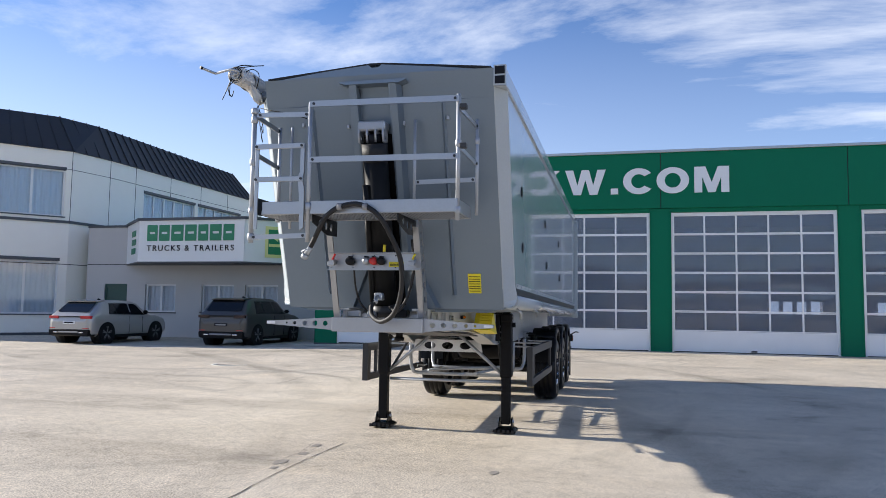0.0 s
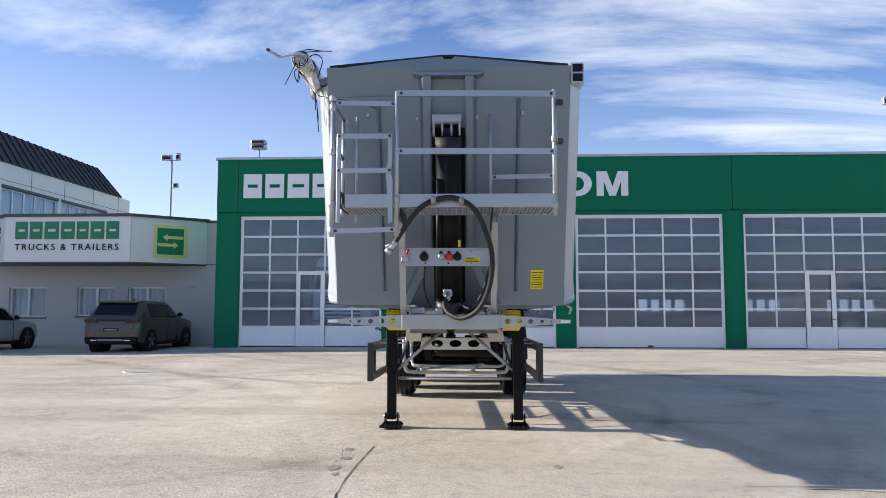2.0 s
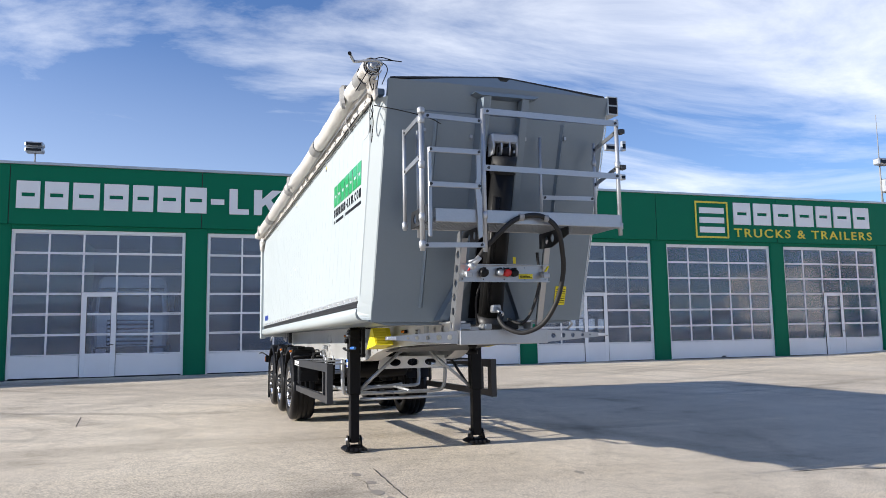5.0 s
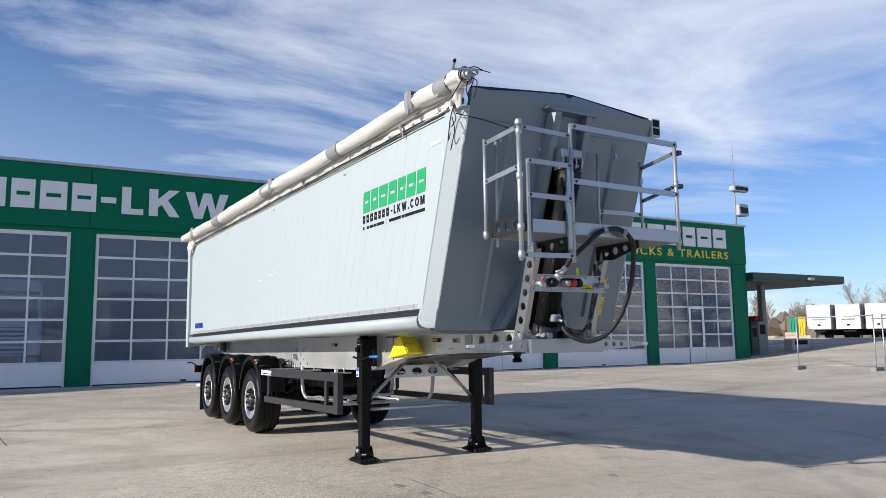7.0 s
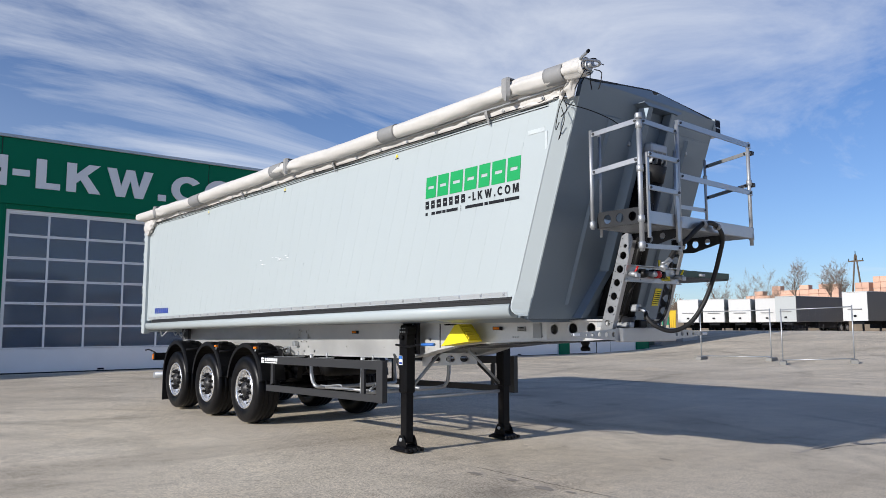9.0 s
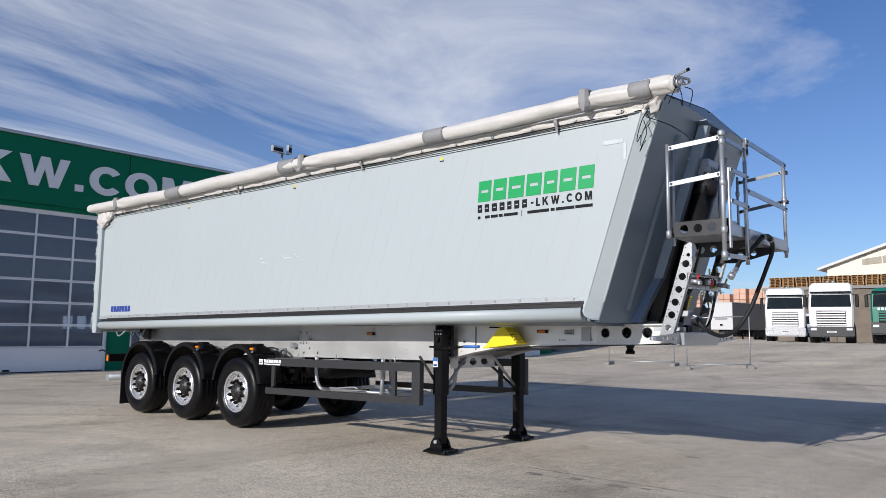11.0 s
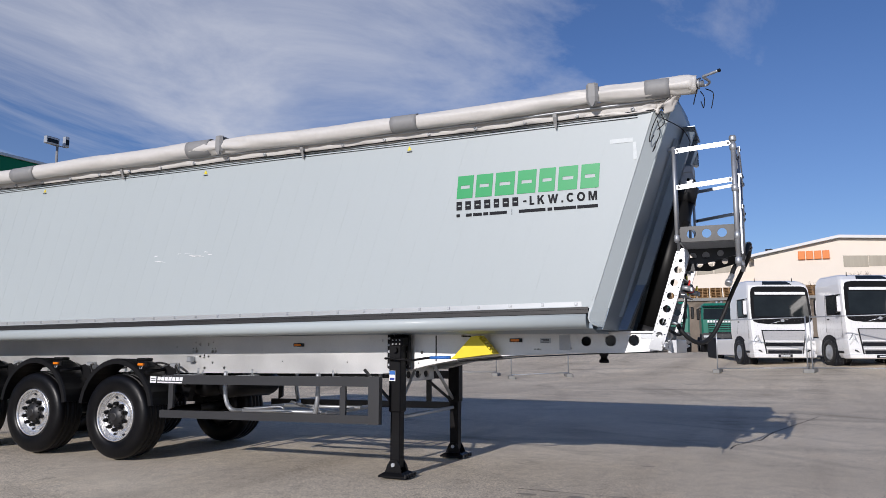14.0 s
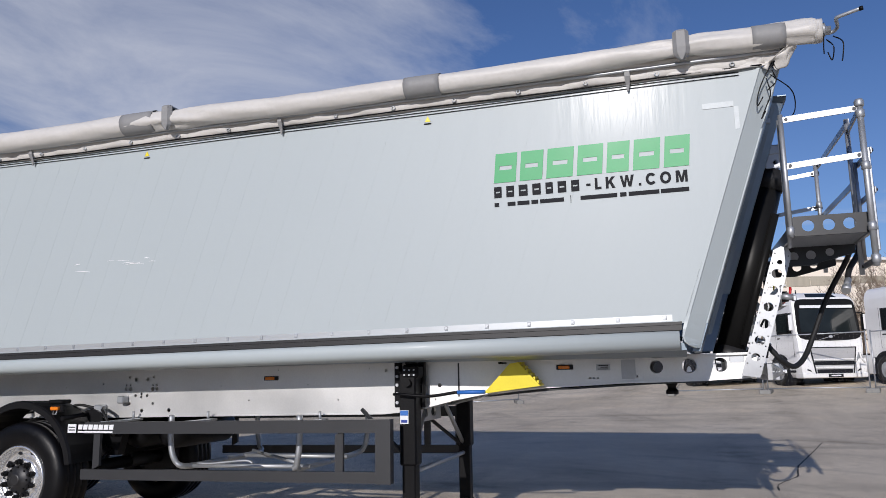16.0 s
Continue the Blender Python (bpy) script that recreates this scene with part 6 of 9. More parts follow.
        part("wing_reflector", bm_box(bmesh.new(), s * (t - 0.05) - 0.04, s * (t - 0.05) + 0.04, 0.0, 0.012, 1.333, 1.357, 0.003), M["sticker_white"], fb)
    # clutter on the neck
    for nm, bx, m_ in (("valve", (-0.36, -0.22, 0.2, 0.32, 1.405, 1.47), "galv"), ("junction_box", (0.12, 0.24, 0.16, 0.28, 1.405, 1.48), "plastic"), ("bracket", (-0.12, -0.05, 0.1, 0.3, 1.405, 1.46), "galv")):
        part(nm, bm_box(bmesh.new(), *bx, 0.01), M[m_], fb)
    # telescopic ram
    top, bot = Vector((0.0, -0.16, 3.02)), Vector((0.0, 0.29, 1.47))
    ram = part("hydraulic_ram", bm_cyl(bmesh.new(), bot, bot.lerp(top, 0.9), 0.112, seg=28), M["ram"], TRL, "black telescopic hydraulic ram")
    part("ram_head", bm_cyl(bmesh.new(), bot.lerp(top, 0.86), bot.lerp(top, 0.96), 0.118, seg=28), M["rubber"], ram)
    part("ram_stage", bm_cyl(bmesh.new(), bot.lerp(top, 0.955), bot.lerp(top, 1.01), 0.06, seg=20), M["ink"], ram)
    # flat black sheet just ahead of the front wall, as wide as the channel gap
    part("ram_back_sheet", loft([[(-0.145, yf(z) - 0.052, z), (0.145, yf(z) - 0.052, z), (0.145, yf(z) - 0.048, z), (-0.145, yf(z) - 0.048, z)] for z in (1.52, 3.06)]), M["black"], ram, "flat black sheet behind the ram")
    part("pressure_pipe", bm_tube(bmesh.new(), [bot + Vector((-0.09, -0.1, 0.08)), bot.lerp(top, 0.72) + Vector((-0.075, -0.1, 0))], 0.032, 10), M["ram"], ram)
    part("ram_base", bm_cyl(bmesh.new(), bot + Vector((0, 0.02, -0.06)), bot + Vector((0, -0.02, 0.07)), 0.125, seg=24), M["hub"], ram)
    cr = part("ram_bracket", bm_box(bmesh.new(), -0.14, 0.115, -0.215, -0.06, 3.06, 3.15, 0.015), M["galv"], ram, "galvanised pivot bracket")
    for x in (-0.125, -0.05, 0.03, 0.1):
        me = holed("lug", [(-0.06, -0.075), (0.05, -0.075), (0.07, 0.0), (0.05, 0.08), (-0.06, 0.09)], [circle(0.015, -0.03, 0.018, 10)], 0.016, M["galv"], Matrix.Translation((x, -0.15, 3.03)) @ FACE_X)
        part("lug", me, None, cr)
    part("valve_body", bm_box(bmesh.new(), -0.05, 0.03, 0.07, 0.16, 1.56, 1.63, 0.01), M["galv"], ram)
    part("fitting", bm_tube(bmesh.new(), [(-0.01, 0.1, 1.6), (-0.01, 0.02, 1.57), (0.0, -0.02, 1.54)], 0.02, 8), M["galv"], ram)
    # pressure hose over the platform edge
    hs = [(-0.42, -0.54, 1.99), (-0.36, -0.57, 2.08), (-0.27, -0.65, 2.19), (-0.2, -0.68, 2.26), (-0.1, -0.69, 2.315), (0.04, -0.7, 2.335), (0.16, -0.695, 2.295), (0.25, -0.67, 2.21), (0.32, -0.59, 2.06), (0.37, -0.5, 1.88), (0.35, -0.4, 1.64), (0.26, -0.3, 1.45), (0.12, -0.2, 1.375), (0.0, -0.1, 1.42), (-0.035, -0.03, 1.5), (-0.01, 0.0, 1.55)]
    hose = part("hydraulic_hose", bm_tube(bmesh.new(), smooth_run(hs, 8), 0.021, 12), M["rubber"], TRL, "thick black hydraulic hose")
    cp = bmesh.new()
    bm_cyl(cp, (-0.41, -0.545, 2.0), (-0.46, -0.52, 1.94), 0.024, seg=12)
    bm_cyl(cp, (-0.46, -0.52, 1.94), (-0.485, -0.51, 1.91), 0.032, seg=12)
    bm_tube(cp, [(-0.44, -0.55, 1.98), (-0.5, -0.52, 1.96)], 0.01, 6)
    part("hose_coupling", cp, M["galv"], hose)
    for q in ((-0.1, 2.315), (0.12, 2.312)):
        part("hose_clip", bm_lathe(bmesh.new(), [(0.02, -0.02), (0.03, -0.02), (0.03, 0.02), (0.02, 0.02)], (q[0], -0.695, q[1]), "x", 12, closed=True), M["strap"], hose)
    part("return_hose", bm_tube(bmesh.new(), smooth_run([(0.1, 0.1, 1.5), (0.2, 0.0, 1.46), (0.3, -0.03, 1.6), (0.36, -0.05, 1.85), (0.34, -0.06, 2.1)], 6), 0.014, 8), M["rubber"], hose)
    part("cable", bm_tube(bmesh.new(), smooth_run([(-0.2, -0.05, 1.86), (-0.22, 0.05, 1.7), (-0.2, 0.12, 1.55), (-0.15, 0.2, 1.46)], 6), 0.009, 6), M["rubber"], hose)


build_front()


def build_decals():
    m = Matrix.Translation((-HW - 0.003, 0, 0)) @ FACE_X
    d = thing("side_decal", (-2.17, 6.5, 0), "green and black foil lettering on the trailer side", "decal", rz=1.05)
    word_blocks("letter_block", 7, 1.40, 0.225, 0.03, 0.002, Matrix.Translation((-HW - 0.003, 1.92, 2.775)) @ FACE_X, M["logo_green"], d, 0.02)
    word_blocks("letter_block", 7, 0.635, 0.085, 0.036, 0.002, Matrix.Translation((-HW - 0.003, 1.92, 2.66)) @ FACE_X, M["ink"], d)
    heavy_word("-LKW.COM", 0.70, 0.085, 0.42, 0.002, Matrix.Translation((-HW - 0.003, 1.235, 2.66)) @ FACE_X, M["ink"], d)
    for u0, u1 in ((-1.92, -1.885), (-1.82, -1.76), (-1.745, -1.655), (-1.64, -1.59), (-1.575, -1.4), (-1.28, -1.02), (-1.0, -0.955), (-0.94, -0.73), (-0.72, -0.53)):
        part("text_bar", holed("text_bar", [(u0, 2.592), (u1, 2.592), (u1, 2.622), (u0, 2.622)], [], 0.002, M["ink"], m), None, d)
    part("text_bar", holed("text_bar", [(-1.352, 2.575), (-1.348, 2.575), (-1.348, 2.635), (-1.352, 2.635)], [], 0.002, M["ink"], m), None, d)
    mk = thing("maker_decal", (-2.17, 6.5, 0), "small blue foil maker mark on the trailer side", "decal", rz=1.05)
    for i in range(7):
        u = -10.19 + i * 0.101
        part("letter_block", holed("letter_block", [(u, 1.68), (u + 0.082, 1.68), (u + 0.092, 1.78), (u + 0.01, 1.78)], [], 0.002, M["ink_blue"], m), None, mk)
    for y in (2.44, 5.083, 7.75):
        wd = thing("warning_sticker", (-2.17, 6.5, 0), "small yellow triangular warning sticker", "sticker", "warning stickers", rz=1.05)
        part("triangle", holed("triangle", [(-y - 0.024, 3.322), (-y + 0.024, 3.322), (-y, 3.366)], [], 0.002, M["yellow"], m), None, wd)
        part("text_bar", holed("text_bar", [(-y - 0.03, 3.3), (-y + 0.03, 3.3), (-y + 0.03, 3.311), (-y - 0.03, 3.311)], [], 0.002, M["ink"], m), None, wd)
    tp = thing("reflective_tape", (-2.17, 6.5, 0), "strips of clear reflective tape on the trailer side", "tape", rz=1.05)
    part("strip", holed("strip", [(-0.405, 3.165), (-0.2, 3.165), (-0.2, 3.205), (-0.405, 3.205)], [], 0.002, M["film"], m), None, tp)
    part("strip", holed("strip", [(-0.2, 3.0), (-0.17, 3.0), (-0.17, 3.164), (-0.2, 3.164)], [], 0.002, M["film"], m), None, tp)

    sc = thing("scuff_marks", (-2.17, 6.5, 0), "fine pale scuff marks rubbed into the grey side paint", "scuffs", rz=1.05)
    rng = random.Random(12)
    for k in range(9):
        y, z = rng.uniform(4.9, 5.9), rng.uniform(2.32, 2.44)
        l, sl, t = rng.uniform(0.05, 0.2), rng.uniform(-0.1, 0.15), rng.uniform(0.003, 0.008)
        part("scuff", holed("scuff", [(-y, z), (-y + l, z + sl * l - t * 0.3), (-y + l, z + sl * l + t * 0.3), (-y + 0.4 * l, z + 0.4 * sl * l + t)], [], 0.0015, M["sticker_white"], m), None, sc)


build_decals()


# ---- office building ----
def wall_run(name, p0, p1, z0, z1, openings, material, label, thick=0.3, parent=None):
    """A wall from p0 to p1 (its outer face, seen with p0 at the left) with openings (u0, u1, za, zb) cut through."""
    p0, p1 = Vector((*p0, 0)), Vector((*p1, 0))
    L = (p1 - p0).length
    bm = bmesh.new()
    us = sorted({0, L, *[o[0] for o in openings], *[o[1] for o in openings]})
    for a, b in zip(us, us[1:]):
        mid = (a + b) / 2
        cuts = sorted([(o[2], o[3]) for o in openings if o[0] < mid < o[1]])
        z = z0
        for ca, cb in cuts:
            if ca > z:
                bm_box(bm, a, b, 0, thick, z, ca)
            z = cb
        if z < z1:
            bm_box(bm, a, b, 0, thick, z, z1)
    bmesh.ops.remove_doubles(bm, verts=bm.verts[:], dist=0.0005)
    ang = math.degrees(math.atan2(p1.y - p0.y, p1.x - p0.x))
    ob = solid(name, bm, material, label, "wall", "structure")
    ob.matrix_basis = pose(p0.x, p0.y, 0, 0, 0, ang)
    return ob


def window_in(wall, u0, u1, za, zb, lights=2, curtain=True, name="window_1", sill=True, shutter=False):
    w = new(name)
    w.parent = wall
    tagged(w, "white framed window with glass panes" + (" and pale curtains" if curtain else ""))
    fr = 0.07
    bm = bmesh.new()
    bm_box(bm, u0, u0 + fr, 0.1, 0.17, za, zb)
    bm_box(bm, u1 - fr, u1, 0.1, 0.17, za, zb)
    bm_box(bm, u0 + fr, u1 - fr, 0.1, 0.17, za, za + fr)
    bm_box(bm, u0 + fr, u1 - fr, 0.1, 0.17, zb - fr, zb)
    part("window_frame", bm, M["frame_white"], w)
    lw = (u1 - u0 - 2 * fr) / lights
    for k in range(lights):
        a, b = u0 + fr + k * lw, u0 + fr + (k + 1) * lw
        if k:
            part("window_post", bm_box(bmesh.new(), a - 0.05, a + 0.05, 0.095, 0.165, za + fr, zb - fr), M["frame_white"], w)
        p = part("pane", bm_box(bmesh.new(), a + 0.02, b - 0.02, 0.13, 0.142, za + fr, zb - fr), M["pane"], w)
        p.visible_shadow = False
    if curtain:
        bm = bmesh.new()
        n = int((u1 - u0) / 0.05)
        prev = None
        for i in range(n + 1):
            u = u0 + (u1 - u0) * i / n
            d = 0.26 + 0.035 * math.sin(i * 1.35) + 0.012 * math.sin(i * 0.6)
            cur = (bm.verts.new((u, d, za)), bm.verts.new((u, d, zb)))
            if prev:
                bm.faces.new((prev[0], cur[0], cur[1], prev[1])).smooth = True
            prev = cur
        part("curtain", bm, M["curtain"], w, "pale pleated curtain")
    part("dark_room", bm_box(bmesh.new(), u0 - 0.05, u1 + 0.05, 0.6, 0.65, za - 0.05, zb + 0.05), M["interior"], w)
    if sill:
        part("window_sill", bm_box(bmesh.new(), u0 - 0.06, u1 + 0.06, -0.06, 0.1, za - 0.05, za), M["sill"], w)
    if shutter:
        part("shutter_box", bm_box(bmesh.new(), u0 - 0.03, u1 + 0.03, -0.04, 0.12, zb, zb + 0.14, 0.01), M["sill"], w)


M["frame_white"] = mat("white_window_frame", (0.75, 0.76, 0.77), 0.4, var=0.03)
M["sign_white"] = mat("white_sign_panel", (0.76, 0.76, 0.75), 0.45, var=0.04, scale=0.6)
M["logo_dark_green"] = mat("green_sign_foil", (0.012, 0.2, 0.09), 0.4, var=0.04)
M["pale_yellow"] = mat("pale_yellow_foil", (0.75, 0.72, 0.3), 0.4, var=0.04)


def build_office():
    # lower wing
    wy = 29.6
    x0, x1 = -24.5, -11.45
    op = [(-23.5, -22.3, -0.12, 2.36), (-21.35, -19.78, 1.1, 2.35), (-18.47, -16.87, 1.15, 2.35), (-16.35, -14.77, 1.15, 2.35)]
    w = wall_run("wall_wing", (x0, wy), (x1, wy), -0.4, 4.95, [(a - x0, b - x0, c, d) for a, b, c, d in op], M["plaster"], "grey rendered wall of the low office wing")
    for i, o in enumerate(op[1:]):
        window_in(w, o[0] - x0, o[1] - x0, o[2], o[3], 2, True, "window_%d" % (i + 1))
    dr = thing("door_1", (0, 0, 0), "dark green framed entrance door with glass", "door", kind="structure")
    part("door_frame", bm_box(bmesh.new(), -23.5, -22.3, wy + 0.05, wy + 0.12, 2.2, 2.36), M["green_dark"], dr)
    for a in (-23.5, -22.38):
        part("door_frame", bm_box(bmesh.new(), a, a + 0.08, wy + 0.05, wy + 0.12, -0.12, 2.2), M["green_dark"], dr)
    part("door_leaf", bm_box(bmesh.new(), -23.42, -22.38, wy + 0.09, wy + 0.11, -0.1, 2.2), M["green_dark"], dr)
    part("wall_lamp", bm_box(bmesh.new(), 10.62, 10.98, -0.08, 0.0, 2.32, 2.38, 0.01), M["galv"], w)
    part("socket_box", bm_box(bmesh.new(), 10.6, 10.85, -0.08, 0.0, 0.5, 0.65, 0.01), M["frame_white"], w)
    bm = bmesh.new()
    bm_box(bm, x0, x1, wy + 0.3, wy + 9, 4.7, 4.9)
    solid("ceiling_wing", bm, M["cap"], "flat roof of the low office wing", "roof", "structure")
    bm = bmesh.new()
    bm_box(bm, x0, x1, wy - 0.05, wy + 0.35, 4.951, 5.05)
    solid("trim_wing", bm, M["sill"], "dark metal edge of the wing roof", "trim", "structure")
    bm = bmesh.new()
    bm_box(bm, x0, x1, wy - 0.006, wy + 0.0, 3.23, 3.26)
    solid("trim_band", bm, M["joint"], "dark joint line along the wing wall", "trim", "structure")
    # projecting sign box
    s = thing("sign_box", (0, 0, 0), "white projecting sign box with green blocks and dark lettering", "sign")
    plan = [(-22.4, wy), (-20.33, 27.6), (-15.33, 27.6), (-13.1, wy)]
    part("soffit", bm_prism(bmesh.new(), [(p[0], p[1]) for p in plan], "z", 3.2, 3.25), M["sill"], s)
    part("cap", bm_prism(bmesh.new(), [(-22.5, wy), (-20.37, 27.53), (-15.29, 27.53), (-13.0, wy)], "z", 4.99, 5.1), M["sill"], s)
    for (a, b) in zip(plan, plan[1:]):
        d = (Vector(b) - Vector(a)).normalized()
        n = Vector((d.y, -d.x))
        A, B = Vector(a) + d * 0.015, Vector(b) - d * 0.015
        bm = bmesh.new()
        bm_prism(bm, [(A.x, A.y), (B.x, B.y), (B.x - n.x * 0.06, B.y - n.y * 0.06), (A.x - n.x * 0.06, A.y - n.y * 0.06)], "z", 3.25, 4.99)
        part("sign_panel", bm, M["sign_white"], s)
    m = Matrix.Translation((0, 27.585, 0)) @ FACE_Y
    word_blocks("letter_block", 7, 4.1, 0.68, 0.09, 0.02, Matrix.Translation((-19.9, 27.585, 4.12)) @ FACE_Y, M["logo_dark_green"], s)
    letters("TRUCKS & TRAILERS", 4.1, 0.24, 0.02, Matrix.Translation((-19.9, 27.585, 3.7)) @ FACE_Y, M["ink"], s, 0.004, 1.3)
    # emblem on the angled panel
    a, b = Vector((*plan[2], 0)), Vector((*plan[3], 0))
    ang = math.atan2(b.y - a.y, b.x - a.x)
    rot = Matrix.Translation(a) @ Matrix.Rotation(ang, 4, "Z") @ Matrix.Translation((0, -0.015, 0)) @ FACE_Y
    part("emblem_field", holed("emblem_field", [(0.85, 3.45), (2.15, 3.45), (2.15, 4.75), (0.85, 4.75)], [], 0.016, M["pale_yellow"], rot), None, s)
    part("emblem", holed("emblem", [(0.98, 3.58), (2.02, 3.58), (2.02, 4.62), (0.98, 4.62)], [[(1.0, 3.9), (1.62, 3.9), (1.62, 3.82), (1.82, 3.96), (1.62, 4.1), (1.62, 4.02), (1.0, 4.02)], [(2.0, 4.2), (1.38, 4.2), (1.38, 4.12), (1.18, 4.26), (1.38, 4.4), (1.38, 4.32), (2.0, 4.32)]], 0.03, M["logo_dark_green"], rot), None, s)
    a, b = Vector((*plan[0], 0)), Vector((*plan[1], 0))
    ang = math.atan2(b.y - a.y, b.x - a.x)
    rot = Matrix.Translation(a) @ Matrix.Rotation(ang, 4, "Z") @ Matrix.Translation((0, -0.015, 0)) @ FACE_Y
    for z in (3.62, 4.0, 4.38):
        part("emblem_bar", holed("emblem_bar", [(1.35, z), (2.25, z), (2.25, z + 0.25), (1.35, z + 0.25)], [], 0.02, M["logo_dark_green"], rot), None, s)
    # tall block
    P = [(-33.0, 24.0), (-28.6, 24.7), (-25.1, 29.0), (-24.8, 31.2), (-24.8, 46.7)]
    LA = (Vector(P[2]) - Vector(P[1])).length
    WT = 8.45
    opA = [(2.5, 5.2, 0.95, 3.35), (2.6, 5.3, 5.4, 7.55)]
    wa = wall_run("wall_office_front", P[1], P[2], -0.5, WT, opA, M["panel_office"], "pale precast wall panels of the two storey office")
    window_in(wa, *opA[0], 2, True, "window_5", True, True)
    window_in(wa, *opA[1], 2, True, "window_6", True, True)
    wall_run("wall_office_corner", P[2], P[3], -0.5, WT, [], M["panel_office"], "pale precast corner panel of the office")
    opB = [(2.7, 7.4, 5.3, 7.25), (7.75, 12.6, 5.3, 7.25)]
    wb = wall_run("wall_office_side", P[3], P[4], -0.5, WT, opB, M["panel_office"], "pale precast side wall of the office")
    for i, o in enumerate(opB):
        window_in(wb, *o, 5, True, "window_%d" % (7 + i), False, True)
    wall_run("wall_office_west", P[0], P[1], -0.5, WT, [], M["panel_office"], "pale precast wall of the office")
    wall_run("wall_office_back", P[4], (-33.0, 46.7), -0.5, WT, [], M["panel_office"], "pale precast back wall of the office")
    # ledges and panel joints
    for za, zb_, mt, out in ((5.1, 5.22, "sill", 0.07), (3.2, 3.23, "joint", 0.012), (7.6, 7.62, "joint", 0.012), (-0.1, 0.12, "sill", 0.03)):
        for a, b in zip(P[1:], P[2:]):
            d = (Vector(b) - Vector(a)).normalized()
            n = Vector((d.y, -d.x))
            q = [Vector(a) + n * out, Vector(b) + n * out, Vector(b) + n * 0.001, Vector(a) + n * 0.001]
            bm = bmesh.new()
            bm_prism(bm, [(v.x, v.y) for v in q], "z", za, zb_)
            solid("trim_office", bm, M[mt], "dark horizontal line on the office wall", "trim", "structure")
    for a, b, us in ((P[3], P[4], (0.05, 2.0, 5.0, 8.0, 11.0, 14.0)), (P[2], P[3], (0.02,)), (P[1], P[2], (0.5,))):
        d = (Vector(b) - Vector(a)).normalized()
        n = Vector((d.y, -d.x))
        for u in us:
            c = Vector(a) + d * u
            bm = bmesh.new()
            bm_prism(bm, [((c - d * 0.012 + n * 0.01).x, (c - d * 0.012 + n * 0.01).y), ((c + d * 0.012 + n * 0.01).x, (c + d * 0.012 + n * 0.01).y), ((c + d * 0.012).x, (c + d * 0.012).y), ((c - d * 0.012).x, (c - d * 0.012).y)], "z", 7.3 if u > 2.5 else 5.22, WT)
            solid("trim_joint", bm, M["joint"], "dark upright joint between wall panels", "trim", "structure")
    # mansard roof with standing seams
    roof = thing("mansard_roof", (0, 0, WT), "dark sheet metal mansard roof with standing seams", "roof", kind="structure")
    lo = [Vector((*p, 0)) for p in [(-33.0, 23.9), (-28.55, 24.6), (-25.0, 28.98), (-24.7, 31.2), (-24.7, 45.4), (-33.0, 45.4)]]
    hi = [Vector((-34.0, 25.4, 1.85)), Vector((-29.5, 26.0, 1.85)), Vector((-26.4, 29.5, 1.85)), Vector((-25.75, 31.4, 1.8)), Vector((-25.75, 44.2, 1.7)), Vector((-33.0, 44.2, 1.7))]
    bm = bmesh.new()
    l_, h_ = [bm.verts.new(v) for v in lo], [bm.verts.new(v) for v in hi]
    n = len(lo)
    fs = [bm.faces.new((l_[i], l_[(i + 1) % n], h_[(i + 1) % n], h_[i])) for i in range(n)] + [bm.faces.new(h_), bm.faces.new(l_[::-1])]
    bmesh.ops.recalc_face_normals(bm, faces=fs)
    part("roof_sheet", bm, M["roof"], roof)
    for i in range(1, 4):
        a0, a1, b0, b1 = lo[i], lo[i + 1], hi[i], hi[i + 1]
        L = (a1 - a0).length
        k = max(1, int(L / 0.62))
        nn = (a1 - a0).cross(b0 - a0).normalized()
        for j in range(k + 1):
            t = j / k
            p, q = a0.lerp(a1, t), b0.lerp(b1, t)
            d = (a1 - a0).normalized() * 0.02
            o = nn * 0.05 * (1 if nn.x > 0 else -1)
            part("standing_seam", loft([[tuple(v) for v in (p - d, p + d, p + d + o, p - d + o)], [tuple(v) for v in (q - d, q + d, q + d + o, q - d + o)]]), M["roof"], roof)


build_office()


# ---- cars ----
def car_paint(name, col):
    return mat(name, col, 0.3, metal=0.35, var=0.03, scale=2, coat=0.8)


